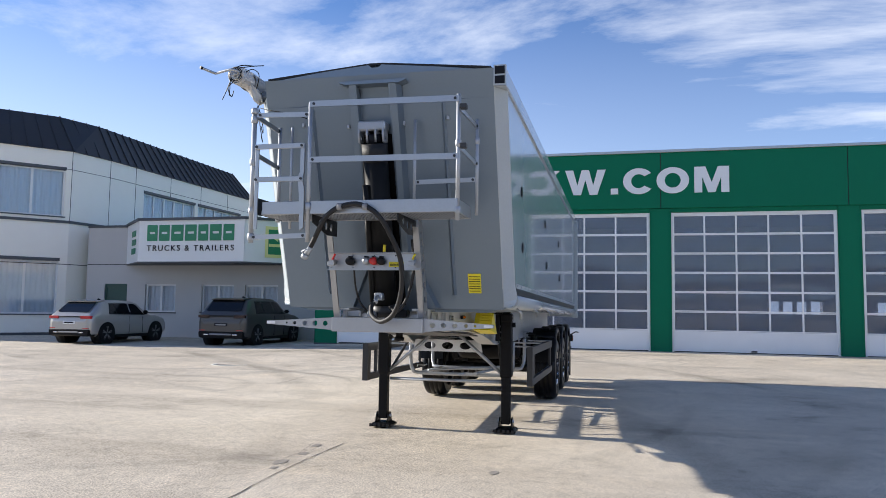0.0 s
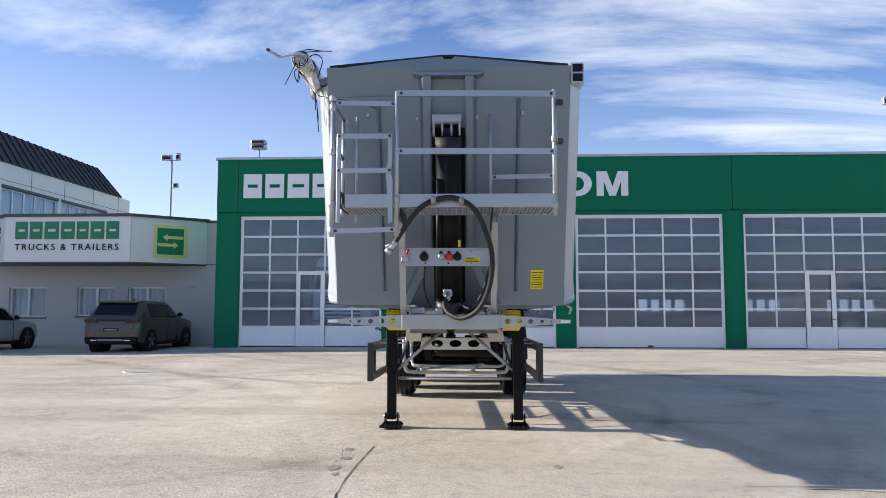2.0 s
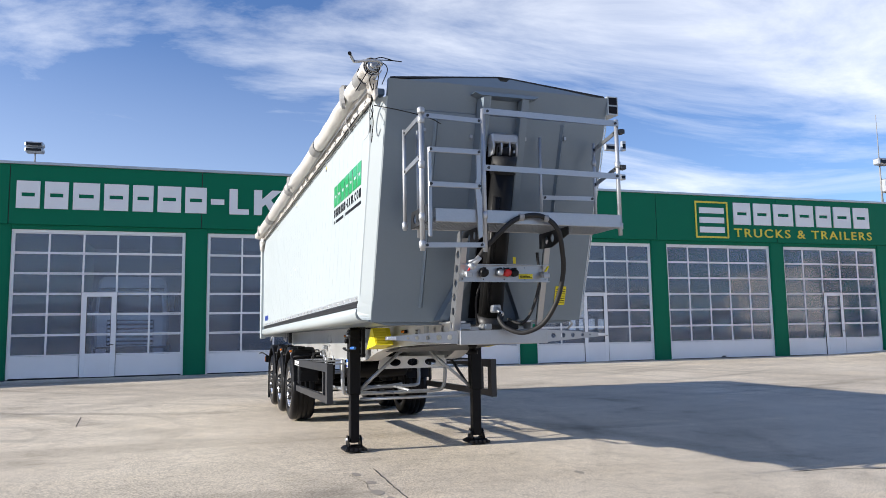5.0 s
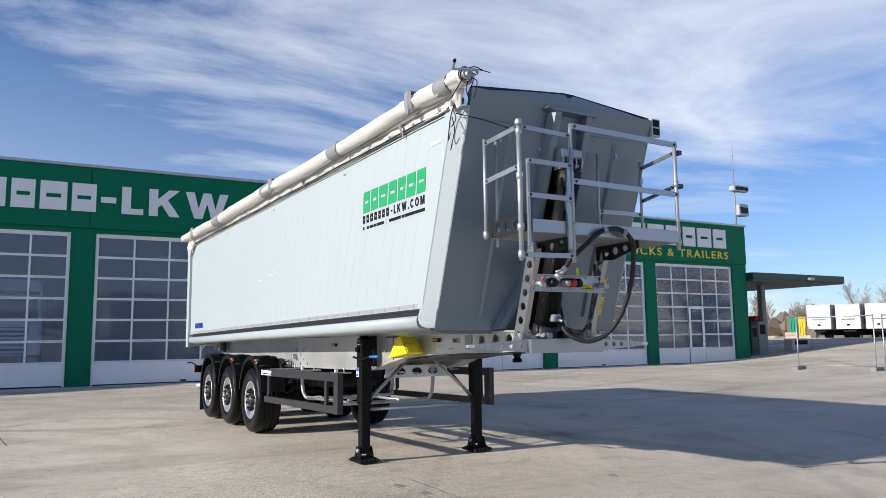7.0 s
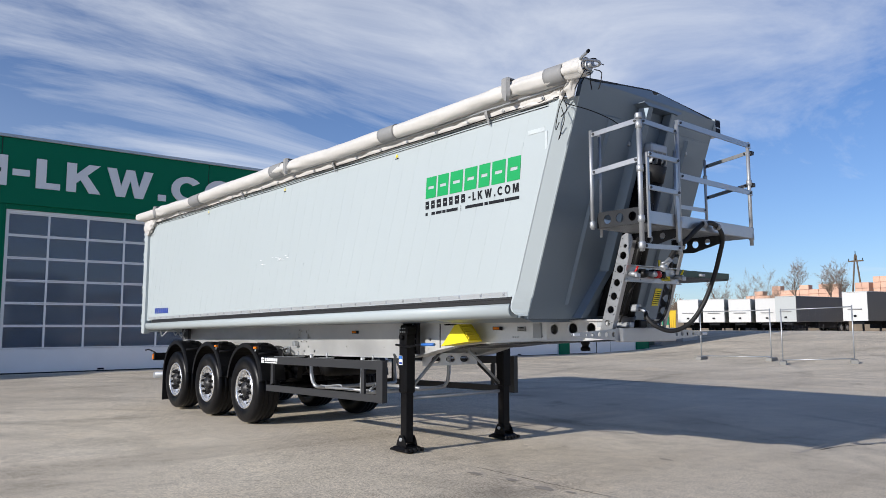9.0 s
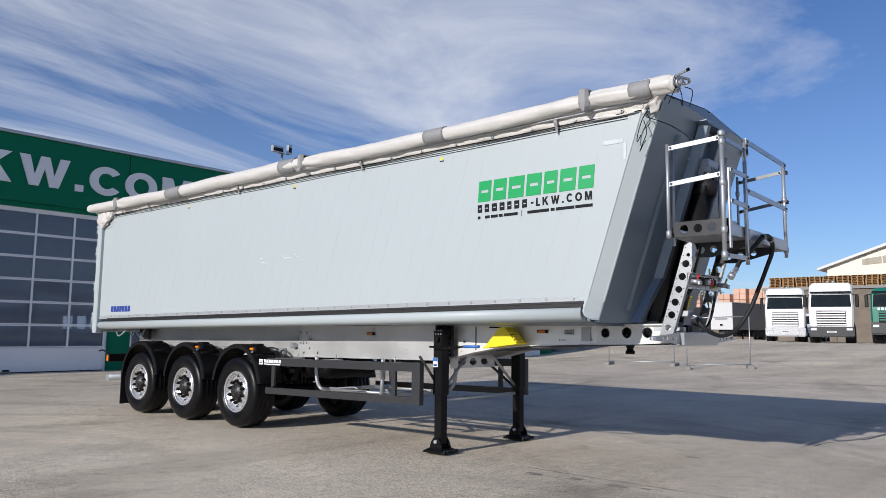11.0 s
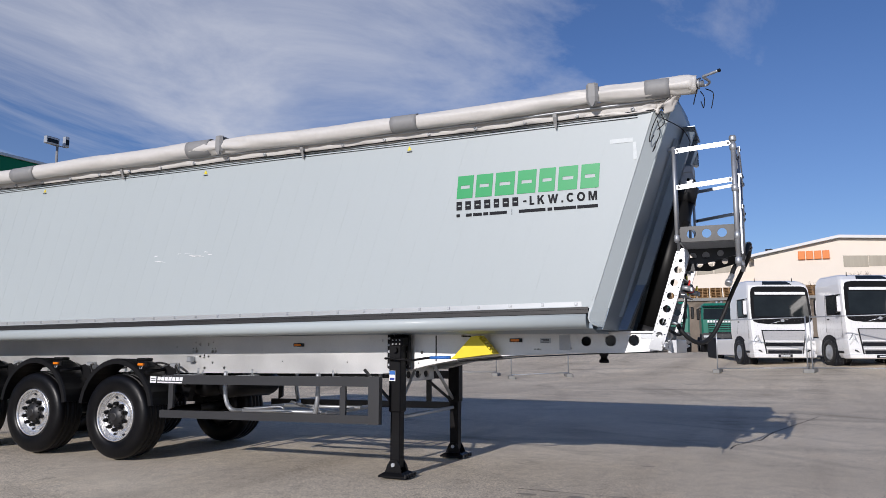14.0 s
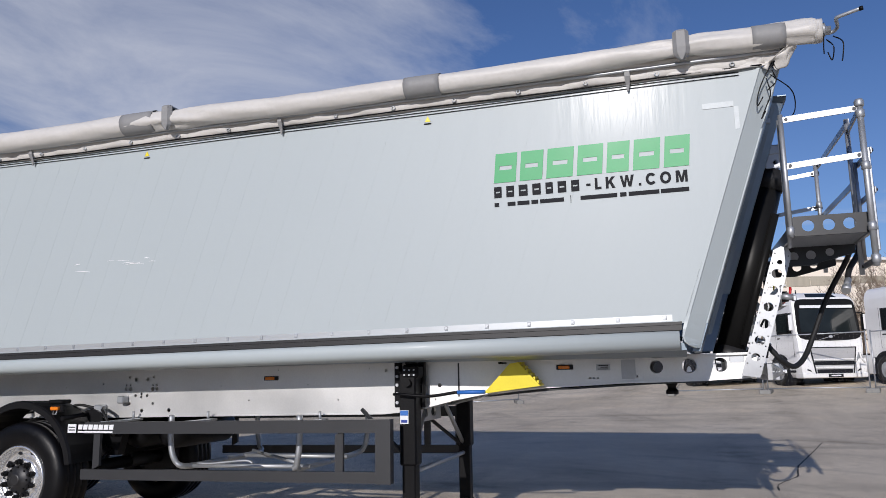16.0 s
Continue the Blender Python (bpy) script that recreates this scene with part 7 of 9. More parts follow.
def build_car(name, at, rz, L, W, Hh, paint, label, rake, plate, lamp):
    """Rear at y = 0, nose at y = L. rake: how far the rear window leans forward."""
    c = thing(name, at, label, "car", rz=rz)
    hw = W / 2
    belt = 0.67 * Hh
    st = [  # y, lower z, belt z, top z, half width at the belt, half width at the roof
        (0.0, 0.46, 0.78, 0.80, 0.78 * hw, 0.74 * hw),
        (0.05, 0.36, belt - 0.10, belt - 0.08, 0.90 * hw, 0.84 * hw),
        (0.14, 0.30, belt - 0.02, belt + 0.02, 0.955 * hw, 0.82 * hw),
        (0.16 + 0.3 * rake, 0.28, belt + 0.01, belt + 0.30 * (Hh - belt), 0.975 * hw, 0.79 * hw),
        (0.18 + 0.7 * rake, 0.26, belt + 0.01, belt + 0.72 * (Hh - belt), 0.985 * hw, 0.75 * hw),
        (0.20 + rake, 0.25, belt + 0.01, belt + 0.90 * (Hh - belt), 0.99 * hw, 0.725 * hw),
        (0.55 + rake, 0.24, belt, belt + 0.975 * (Hh - belt), hw, 0.71 * hw),
        (0.42 * L, 0.24, belt - 0.01, Hh, hw, 0.70 * hw),
        (0.54 * L, 0.24, belt - 0.02, Hh * 0.99, hw, 0.70 * hw),
        (0.61 * L, 0.24, belt - 0.03, belt + 0.80 * (Hh - belt), 0.995 * hw, 0.71 * hw),
        (0.67 * L, 0.24, belt - 0.03, belt + 0.42 * (Hh - belt), 0.99 * hw, 0.74 * hw),
        (0.735 * L, 0.24, belt - 0.05, belt - 0.01, 0.985 * hw, 0.80 * hw),
        (0.86 * L, 0.25, belt - 0.11, belt - 0.06, 0.965 * hw, 0.78 * hw),
        (0.94 * L, 0.27, belt - 0.19, belt - 0.13, 0.92 * hw, 0.72 * hw),
        (0.98 * L, 0.30, belt - 0.30, belt - 0.24, 0.83 * hw, 0.64 * hw),
        (L, 0.38, belt - 0.42, belt - 0.38, 0.66 * hw, 0.54 * hw)]

    def section(y):
        for s0, s1 in zip(st, st[1:]):
            if s0[0] <= y <= s1[0]:
                t = (y - s0[0]) / (s1[0] - s0[0])
                return [p + t * (q - p) for p, q in zip(s0, s1)]
        return list(st[-1])

    def half(y):
        _, z0, zb_, zt, wb_, wt = section(y)
        return [(wb_ * 0.86, z0), (wb_ * 0.965, z0 + 0.07), (wb_ * 0.99, z0 + 0.3 * (zb_ - z0)), (wb_, z0 + 0.62 * (zb_ - z0)), (wb_ * 0.985, zb_ - 0.07), (wb_ * 0.95, zb_), (wt * 1.03, zb_ + (zt - zb_) * 0.84), (wt * 0.95, zt - 0.03 * min(1, (zt - zb_) * 3)), (wt * 0.6, zt), (wt * 0.2, zt + 0.008)]

    ys = sorted({r[0] for r in st} | {0.30 * L, 0.48 * L, 0.8 * L})
    loops = []
    for y in ys:
        h = half(y)
        loops.append([(x, y, z) for x, z in h] + [(-x, y, z) for x, z in h[::-1]])
    body = part("body", loft(loops, smooth=True), paint, c)

    def pane(nm, pts, par=body, mt=None):
        return part(nm, loft([pts, [(x * 0.97, y, z - 0.004) for x, y, z in pts]]), mt or M["car_glass"], par)

    def on_side(s, y, f):
        h = half(y)
        (xa, za), (xb, zb_) = h[5], h[6]
        return (s * (xa + (xb - xa) * f + 0.006), y, za + (zb_ - za) * f)

    ya = 0.42 + rake
    cuts = (ya, 0.305 * L, 0.475 * L, 0.655 * L)
    for s in (-1, 1):
        n = 8
        band = [on_side(s, cuts[0] + (cuts[3] - cuts[0]) * i / n, 0.05) for i in range(n + 1)]
        head = [on_side(s, cuts[0] + 0.16 + (cuts[3] - 0.34 - cuts[0] - 0.16) * i / n, 0.94) for i in range(n + 1)]
        part("pillar_trim", loft([[(x - s * 0.003, y, z) for x, y, z in band + head[::-1]], [(x - s * 0.012, y, z) for x, y, z in band + head[::-1]]]), M["surround"], body)
        for k in range(3):
            y0, y1 = cuts[k] + 0.03, cuts[k + 1] - 0.03
            y0t = y0 + (0.18 if k == 0 else 0)
            y1t = y1 - (0.36 if k == 2 else 0)
            n = 4
            low = [on_side(s, y0 + (y1 - y0) * i / n, 0.06) for i in range(n + 1)]
            top = [on_side(s, y0t + (y1t - y0t) * i / n, 0.93) for i in range(n + 1)]
            pane("side_window", low + top[::-1])
        part("window_trim", bm_tube(bmesh.new(), [on_side(s, cuts[0] + (cuts[3] - cuts[0]) * i / 8, 0.02) for i in range(9)], 0.012, 6), M["surround"], body)
        for y in (0.185 * L, 0.80 * L):
            part("wheel_arch", bm_cyl(bmesh.new(), (s * (hw * 0.6), y, 0.37), (s * (hw + 0.004), y, 0.37), 0.425, seg=32), M["surround"], body)
            w = part("wheel", bm_lathe(bmesh.new(), [(0.26, -0.1), (0.35, -0.12), (0.38, -0.1), (0.39, 0.0), (0.38, 0.1), (0.35, 0.12), (0.26, 0.1)], (s * (hw - 0.11), y, 0.385), "x", 32, closed=True), M["tyre"], c)
            part("rim", bm_lathe(bmesh.new(), [(0.27, 0.02 * s), (0.272, 0.118 * s), (0.255, 0.118 * s), (0.245, 0.05 * s), (0.05, 0.04 * s)], (s * (hw - 0.11), y, 0.385), "x", 32), M["surround"], w)
            for k in range(10):
                a = 2 * math.pi * (k // 2) / 5 + (0.14 if k % 2 else -0.14) + 0.3
                part("spoke", bm_tube(bmesh.new(), [(s * (hw - 0.005), y + 0.03 * math.cos(a), 0.385 + 0.03 * math.sin(a)), (s * hw, y + 0.255 * math.cos(a), 0.385 + 0.255 * math.sin(a))], 0.013, 6), M["strap"], w)
        part("mirror", bm_box(bmesh.new(), s * (hw + 0.06) - 0.1, s * (hw + 0.06) + 0.1, 0.62 * L, 0.62 * L + 0.13, belt + 0.0, belt + 0.15, 0.04, 2), M["surround"], c)
        lo_, hi_ = sorted((s * 0.50 * hw, s * 0.93 * hw))
        part("tail_lamp", loft([[(lo_, 0.02 if s < 0 else 0.0, z), (hi_, 0.0 if s < 0 else 0.02, z), (hi_, 0.22, z), (lo_, 0.22, z)] for z in (belt - 0.155, belt - 0.06)]), lamp, c)
        part("reflector", bm_box(bmesh.new(), min(s * 0.62 * hw, s * 0.86 * hw), max(s * 0.62 * hw, s * 0.86 * hw), -0.012, 0.1, 0.56, 0.585), M["red"], c)
        part("tail_pipe", bm_box(bmesh.new(), min(s * 0.46 * hw, s * 0.68 * hw), max(s * 0.46 * hw, s * 0.68 * hw), -0.03, 0.1, 0.385, 0.455, 0.02), M["rim"], c)
        part("sill", bm_box(bmesh.new(), min(s * hw * 0.9, s * (hw + 0.004)), max(s * hw * 0.9, s * (hw + 0.004)), 0.29 * L, 0.70 * L, 0.22, 0.33, 0.02), M["surround"], c)
        for y in (0.45 * L, 0.62 * L):
            part("door_handle", bm_box(bmesh.new(), min(s * (hw * 0.97), s * (hw + 0.015)), max(s * (hw * 0.97), s * (hw + 0.015)), y - 0.22, y - 0.05, belt - 0.15, belt - 0.125, 0.008), paint, c)
            part("door_gap", bm_box(bmesh.new(), min(s * hw * 0.96, s * (hw * 0.998)), max(s * hw * 0.96, s * (hw * 0.998)), y + 0.0, y + 0.012, 0.36, belt - 0.08), M["surround"], body)
    y0, y1 = 0.15 + 0.08 * rake, 0.19 + 0.93 * rake
    zt0, zt1 = section(y0)[3], section(y1)[3]
    pane("rear_window", [(-0.70 * hw, y0, zt0 + 0.04), (-0.62 * hw, y0 - 0.006, zt0 + 0.015), (0.62 * hw, y0 - 0.006, zt0 + 0.015), (0.70 * hw, y0, zt0 + 0.04), (0.64 * hw, y1 - 0.02, zt1 + 0.035), (-0.64 * hw, y1 - 0.02, zt1 + 0.035)])
    ye = 0.17 + rake
    part("spoiler", loft([[(-0.66 * hw, ye - 0.16, section(ye)[3] + 0.02), (0.66 * hw, ye - 0.16, section(ye)[3] + 0.02), (0.68 * hw, ye + 0.3, section(ye + 0.3)[3] + 0.012), (-0.68 * hw, ye + 0.3, section(ye + 0.3)[3] + 0.012)], [(-0.66 * hw, ye - 0.14, section(ye)[3] - 0.02), (0.66 * hw, ye - 0.14, section(ye)[3] - 0.02), (0.68 * hw, ye + 0.3, section(ye + 0.3)[3] - 0.02), (-0.68 * hw, ye + 0.3, section(ye + 0.3)[3] - 0.02)]]), paint, c)
    part("bumper", loft([[(-w, y, z), (w, y, z), (w * 1.08, 0.3, z), (-w * 1.08, 0.3, z)] for z, w, y in ((0.28, 0.80 * hw, 0.06), (0.33, 0.86 * hw, -0.02), (0.50, 0.88 * hw, -0.025), (0.53, 0.86 * hw, 0.0))]), M["surround"], c)
    part("skid_plate", bm_box(bmesh.new(), -0.44 * hw, 0.44 * hw, -0.04, 0.05, 0.40, 0.46, 0.015), M["strap"], c)
    part("lamp_strip", bm_box(bmesh.new(), -0.5 * hw, 0.5 * hw, 0.0, 0.2, belt - 0.09, belt - 0.07), M["surround"], c)
    pl = part("number_plate", bm_box(bmesh.new(), -0.26, 0.26, -0.012, 0.1, 0.72, 0.83, 0.005), M[plate], c)
    part("text_bar", bm_box(bmesh.new(), -0.2, 0.2, -0.018, -0.013, 0.75, 0.80), M["ink"] if plate == "frame_white" else M["strap"], pl)
    part("roof_fin", bm_prism(bmesh.new(), [(0.3 * L, Hh - 0.02), (0.36 * L, Hh - 0.02), (0.315 * L, Hh + 0.06)], "x", -0.02, 0.02), M["surround"], c)
    return c


M["surround"] = mat("matt_black_panel", (0.008, 0.008, 0.009), 0.5, var=0.1, spec=0.15)
M["car_glass"] = mat("dark_car_glass", (0.008, 0.009, 0.011), 0.05, var=0.05, spec=0.25)
M["lamp_dark"] = mat("smoked_tail_lamp", (0.03, 0.012, 0.012), 0.15, var=0.05)
build_car("suv_car", (-14.25, 24.2, ground_z(-14.2, 25.5)), 0, 4.85, 2.0, 1.76, mat("bronze_grey_metallic", (0.075, 0.069, 0.062), 0.34, metal=0.3, var=0.03, scale=2, coat=0.35), "bronze grey sport utility car parked nose to the wall", 0.42, "ink", M["lamp_dark"])
build_car("crossover_car", (-19.65, 23.0, ground_z(-19.6, 24.5)), -1, 4.57, 1.92, 1.60, car_paint("pearl_beige_metallic", (0.40, 0.385, 0.365)), "pale beige crossover car parked nose to the wall", 0.55, "frame_white", M["red"])


# ---- trucks ----
M["truck_white"] = mat("white_truck_paint", (0.84, 0.84, 0.84), 0.3, var=0.04, coat=0.5)
M["truck_green"] = mat("green_truck_paint", (0.01, 0.16, 0.11), 0.35, var=0.06, coat=0.4)
M["truck_glass"] = mat("windscreen_glass", (0.014, 0.018, 0.019), 0.06, var=0.5, scale=1.6, spec=0.3)
M["grille_silver"] = mat("silver_grille_mesh", (0.5, 0.5, 0.51), 0.4, metal=0.3, var=0.2, scale=30, stretch=(0.1, 1, 3))


def truck_wheel(par, s, y, r=0.5, x=0.98):
    w = part("wheel", bm_lathe(bmesh.new(), [(0.28, -0.13), (0.4, -0.16), (r - 0.02, -0.14), (r, 0.0), (r - 0.02, 0.14), (0.4, 0.16), (0.28, 0.13)], (s * x, y, r), "x", 28, closed=True), M["rubber"], par)
    part("rim", bm_lathe(bmesh.new(), [(0.29, -0.1 * s), (0.29, 0.13 * s), (0.26, 0.14 * s), (0.2, 0.125 * s), (0.13, 0.14 * s), (0.11, 0.175 * s), (0.02, 0.175 * s)], (s * x, y, r), "x", 28), M["galv"], w)


def build_volvo():
    t = thing("tractor_truck", (0, 0, 0), "white tractor truck with black windscreen surround, parked in a row", "truck", "parked white tractors")
    # cab shell
    loops = []
    for z, w, y0, y1 in ((0.95, 1.2, 0.02, 2.25), (1.3, 1.235, 0.0, 2.25), (1.75, 1.245, 0.03, 2.25), (2.05, 1.245, 0.08, 2.25), (2.95, 1.235, 0.19, 2.25), (3.35, 1.215, 0.25, 2.28), (3.55, 1.17, 0.36, 2.3), (3.72, 1.08, 0.62, 2.3), (3.8, 0.98, 0.95, 2.3)):
        b = 0.12
        loops.append([(-w + b, y0, z), (w - b, y0, z), (w - 0.03, y0 + 0.05, z), (w, y0 + 0.18, z), (w, y1, z), (-w, y1, z), (-w, y0 + 0.18, z), (-w + 0.03, y0 + 0.05, z)])
    cab = part("cab", loft(loops, smooth=False), M["truck_white"], t)
    part("bumper", loft([[(-w, y, z), (w, y, z), (w + 0.02, y + 0.25, z), (w + 0.02, 1.0, z), (-w - 0.02, 1.0, z), (-w - 0.02, y + 0.25, z)] for z, w, y in ((0.3, 1.1, 0.06), (0.42, 1.18, -0.02), (0.62, 1.22, -0.05), (0.95, 1.22, -0.02))]), M["truck_white"], t)
    # windscreen with black surround
    def on(z):
        return 0.08 + (z - 2.05) * 0.125
    def face(nm, x0, x1, z0, z1, mt, out=0.012, x0t=None, x1t=None, par=cab):
        x0t = x0 if x0t is None else x0t
        x1t = x1 if x1t is None else x1t
        pts = [(x0, on(z0) - out, z0), (x1, on(z0) - out, z0), (x1t, on(z1) - out, z1), (x0t, on(z1) - out, z1)]
        back = [(x, y + 0.02, z) for x, y, z in pts]
        return part(nm, loft([pts, back]), mt, par)
    # rounded upper corners and a bowed lower edge
    half = [(0.0, 1.70), (0.6, 1.72), (0.95, 1.76), (1.12, 1.84), (1.17, 1.95), (1.165, 2.5), (1.13, 3.2), (1.09, 3.36), (1.0, 3.44), (0.85, 3.47)]
    rim = half + [(-x, z) for x, z in half[:0:-1]]
    ws = part("windscreen_surround", loft([[(x, on(z) - 0.035, z) for x, z in rim], [(x, on(z) + 0.1, z) for x, z in rim]]), M["surround"], cab)
    face("windscreen", -1.07, 1.07, 2.06, 3.03, M["truck_glass"], 0.05, -1.04, 1.04)
    face("sun_visor", -0.99, 0.99, 3.08, 3.2, M["truck_white"], 0.1)
    part("roof_hatch", loft([[(-0.58, 0.36, 3.575), (0.58, 0.36, 3.575), (0.48, 0.62, 3.745), (-0.48, 0.62, 3.745)], [(-0.58, 0.39, 3.545), (0.58, 0.39, 3.545), (0.48, 0.65, 3.715), (-0.48, 0.65, 3.715)]]), M["truck_glass"], cab)
    for s in (-1, 1):
        part("wiper", bm_tube(bmesh.new(), [(s * 0.2, on(2.1) - 0.04, 2.08), (s * 0.2 + 0.5, on(2.2) - 0.04, 2.17)], 0.012, 6), M["ink"], ws)
        mr = part("mirror", bm_box(bmesh.new(), s * 1.42 - 0.08, s * 1.42 + 0.08, 0.1, 0.24, 2.1, 2.85, 0.04, 2), M["plastic"], t)
        part("mirror_cover", bm_box(bmesh.new(), s * 1.42 - 0.07, s * 1.42 + 0.07, 0.05, 0.1, 2.15, 2.8, 0.02), M["truck_white"], mr)
        part("mirror_arm", bm_tube(bmesh.new(), [(s * 1.2, 0.35, 2.9), (s * 1.42, 0.18, 2.87)], 0.02, 6), M["plastic"], mr)
        part("side_window", bm_prism(bmesh.new(), [(0.5, 2.1), (1.35, 2.1), (1.35, 2.85), (0.68, 2.85)], "x", s * 1.236, s * 1.25), M["truck_glass"], cab)
        part("window_trim", bm_prism(bmesh.new(), [(0.36, 2.03), (1.42, 2.03), (1.42, 2.92), (0.58, 2.92)], "x", s * 1.23, s * 1.247), M["surround"], cab)
        for ya, za, zc in ((0.3, 1.05, 2.0), (1.5, 1.3, 2.95)):
            part("door_gap", bm_box(bmesh.new(), min(s * 1.22, s * 1.2475), max(s * 1.22, s * 1.2475), ya, ya + 0.015, za, zc), M["strap"], cab)
        part("door_handle", bm_box(bmesh.new(), min(s * 1.24, s * 1.265), max(s * 1.24, s * 1.265), 1.22, 1.4, 1.83, 1.88, 0.01), M["surround"], cab)
        part("day_lamp", bm_tube(bmesh.new(), [(s * 1.17, -0.03, 0.78), (s * 1.02, -0.06, 1.0), (s * 1.0, -0.04, 1.22)], 0.03, 6), M["truck_white"], t)
        part("corner_vent", loft([[(s * 0.86, y, 0.5), (s * 1.2, y + 0.06, 0.62), (s * 1.2, y + 0.06, 0.7), (s * 0.9, y, 0.56)] for y in (-0.07, 0.0)]), M["ink"], t)
        part("cab_step", bm_box(bmesh.new(), min(s * 1.1, s * 1.255), max(s * 1.1, s * 1.255), 0.32, 0.7, 0.48, 0.56, 0.02), M["ink"], t)
        part("head_lamp", loft([[(s * 0.82, -0.035, 0.75), (s * 1.16, 0.0, 0.7), (s * 1.2, 0.03, 0.85), (s * 1.05, -0.02, 1.2), (s * 0.98, -0.02, 1.2)], [(s * 0.82, 0.05, 0.75), (s * 1.16, 0.05, 0.7), (s * 1.2, 0.08, 0.85), (s * 1.05, 0.05, 1.2), (s * 0.98, 0.05, 1.2)]]), M["galv"], t)
        part("wheel_arch", bm_cyl(bmesh.new(), (s * 0.7, 1.35, 0.55), (s * 1.252, 1.35, 0.55), 0.64, seg=28), M["ink"], t)
        truck_wheel(t, s, 1.35, 0.5, 1.135)
        truck_wheel(t, s, 5.1, 0.5, 1.0)
        part("side_skirt", bm_box(bmesh.new(), min(s * 1.12, s * 1.2), max(s * 1.12, s * 1.2), 2.1, 4.35, 0.35, 1.05, 0.03), M["truck_white"], t)
        part("mud_guard", bm_cyl(bmesh.new(), (s * 0.8, 5.1, 0.55), (s * 1.18, 5.1, 0.55), 0.6, seg=20), M["ink"], t)
        part("horn", bm_cyl(bmesh.new(), (s * 0.75, 0.7, 3.6), (s * 0.75, 0.72, 3.92), 0.03, 0.012, seg=8), M["ink"], t)
    rim = [(-0.71, 0.36), (0.71, 0.36), (0.87, 1.44), (-0.87, 1.44)]
    part("grille_surround", holed("grille_surround", rim, [[(x * 0.955, 0.385 if z < 1 else 1.4) for x, z in rim]], 0.03, M["ink"], Matrix.Translation((0, -0.07, 0)) @ FACE_Y), None, t)
    part("grille", holed("grille", [(x * 0.955, 0.385 if z < 1 else 1.4) for x, z in rim], [], 0.02, M["grille_silver"], Matrix.Translation((0, -0.062, 0)) @ FACE_Y), None, t)
    for za, zb_, w in ((0.73, 0.87, 0.74), (0.44, 0.58, 0.66)):
        part("air_slot", bm_box(bmesh.new(), -w, w, -0.088, -0.06, za, zb_, 0.02), M["ink"], t)
    for za, zb_, w in ((0.9, 0.96, 0.76), (0.61, 0.68, 0.7)):
        part("grille_bar", bm_box(bmesh.new(), -w, w, -0.095, -0.06, za, zb_, 0.012), M["truck_white"], t)
    part("lower_bumper", loft([[(-w, y, z), (w, y, z), (w, 0.4, z), (-w, 0.4, z)] for z, w, y in ((0.27, 1.16, -0.02), (0.3, 1.2, -0.09), (0.42, 1.22, -0.1), (0.45, 1.2, -0.06))]), M["truck_white"], t)
    part("badge_bar", bm_tube(bmesh.new(), [(-0.45, on(1.8) - 0.05, 1.74), (0.45, on(1.95) - 0.05, 2.0)], 0.012, 6), M["rim"], t)
    part("badge", bm_cyl(bmesh.new(), (0, 0.05, 1.87), (0, -0.02, 1.87), 0.07, seg=16), M["rim"], t)
    pl = part("number_plate", bm_box(bmesh.new(), -0.27, 0.27, -0.115, -0.09, 0.3, 0.42), M["ink"], t)
    part("text_bar", bm_box(bmesh.new(), -0.18, 0.18, -0.12, -0.112, 0.335, 0.38), M["sticker_white"], pl)
    part("chassis", bm_box(bmesh.new(), -0.45, 0.45, 0.5, 6.1, 0.6, 0.95), M["ink"], t)
    part("fifth_wheel", bm_box(bmesh.new(), -0.5, 0.5, 4.5, 5.4, 0.97, 1.15, 0.03), M["ink"], t)
    for o in t.children_recursive:          # the cab is the lower of the two roof heights
        for q in o.data.vertices:
            if q.co.z > 0.95:
                q.co.z = 0.95 + (q.co.z - 0.95) * 0.86
    return t


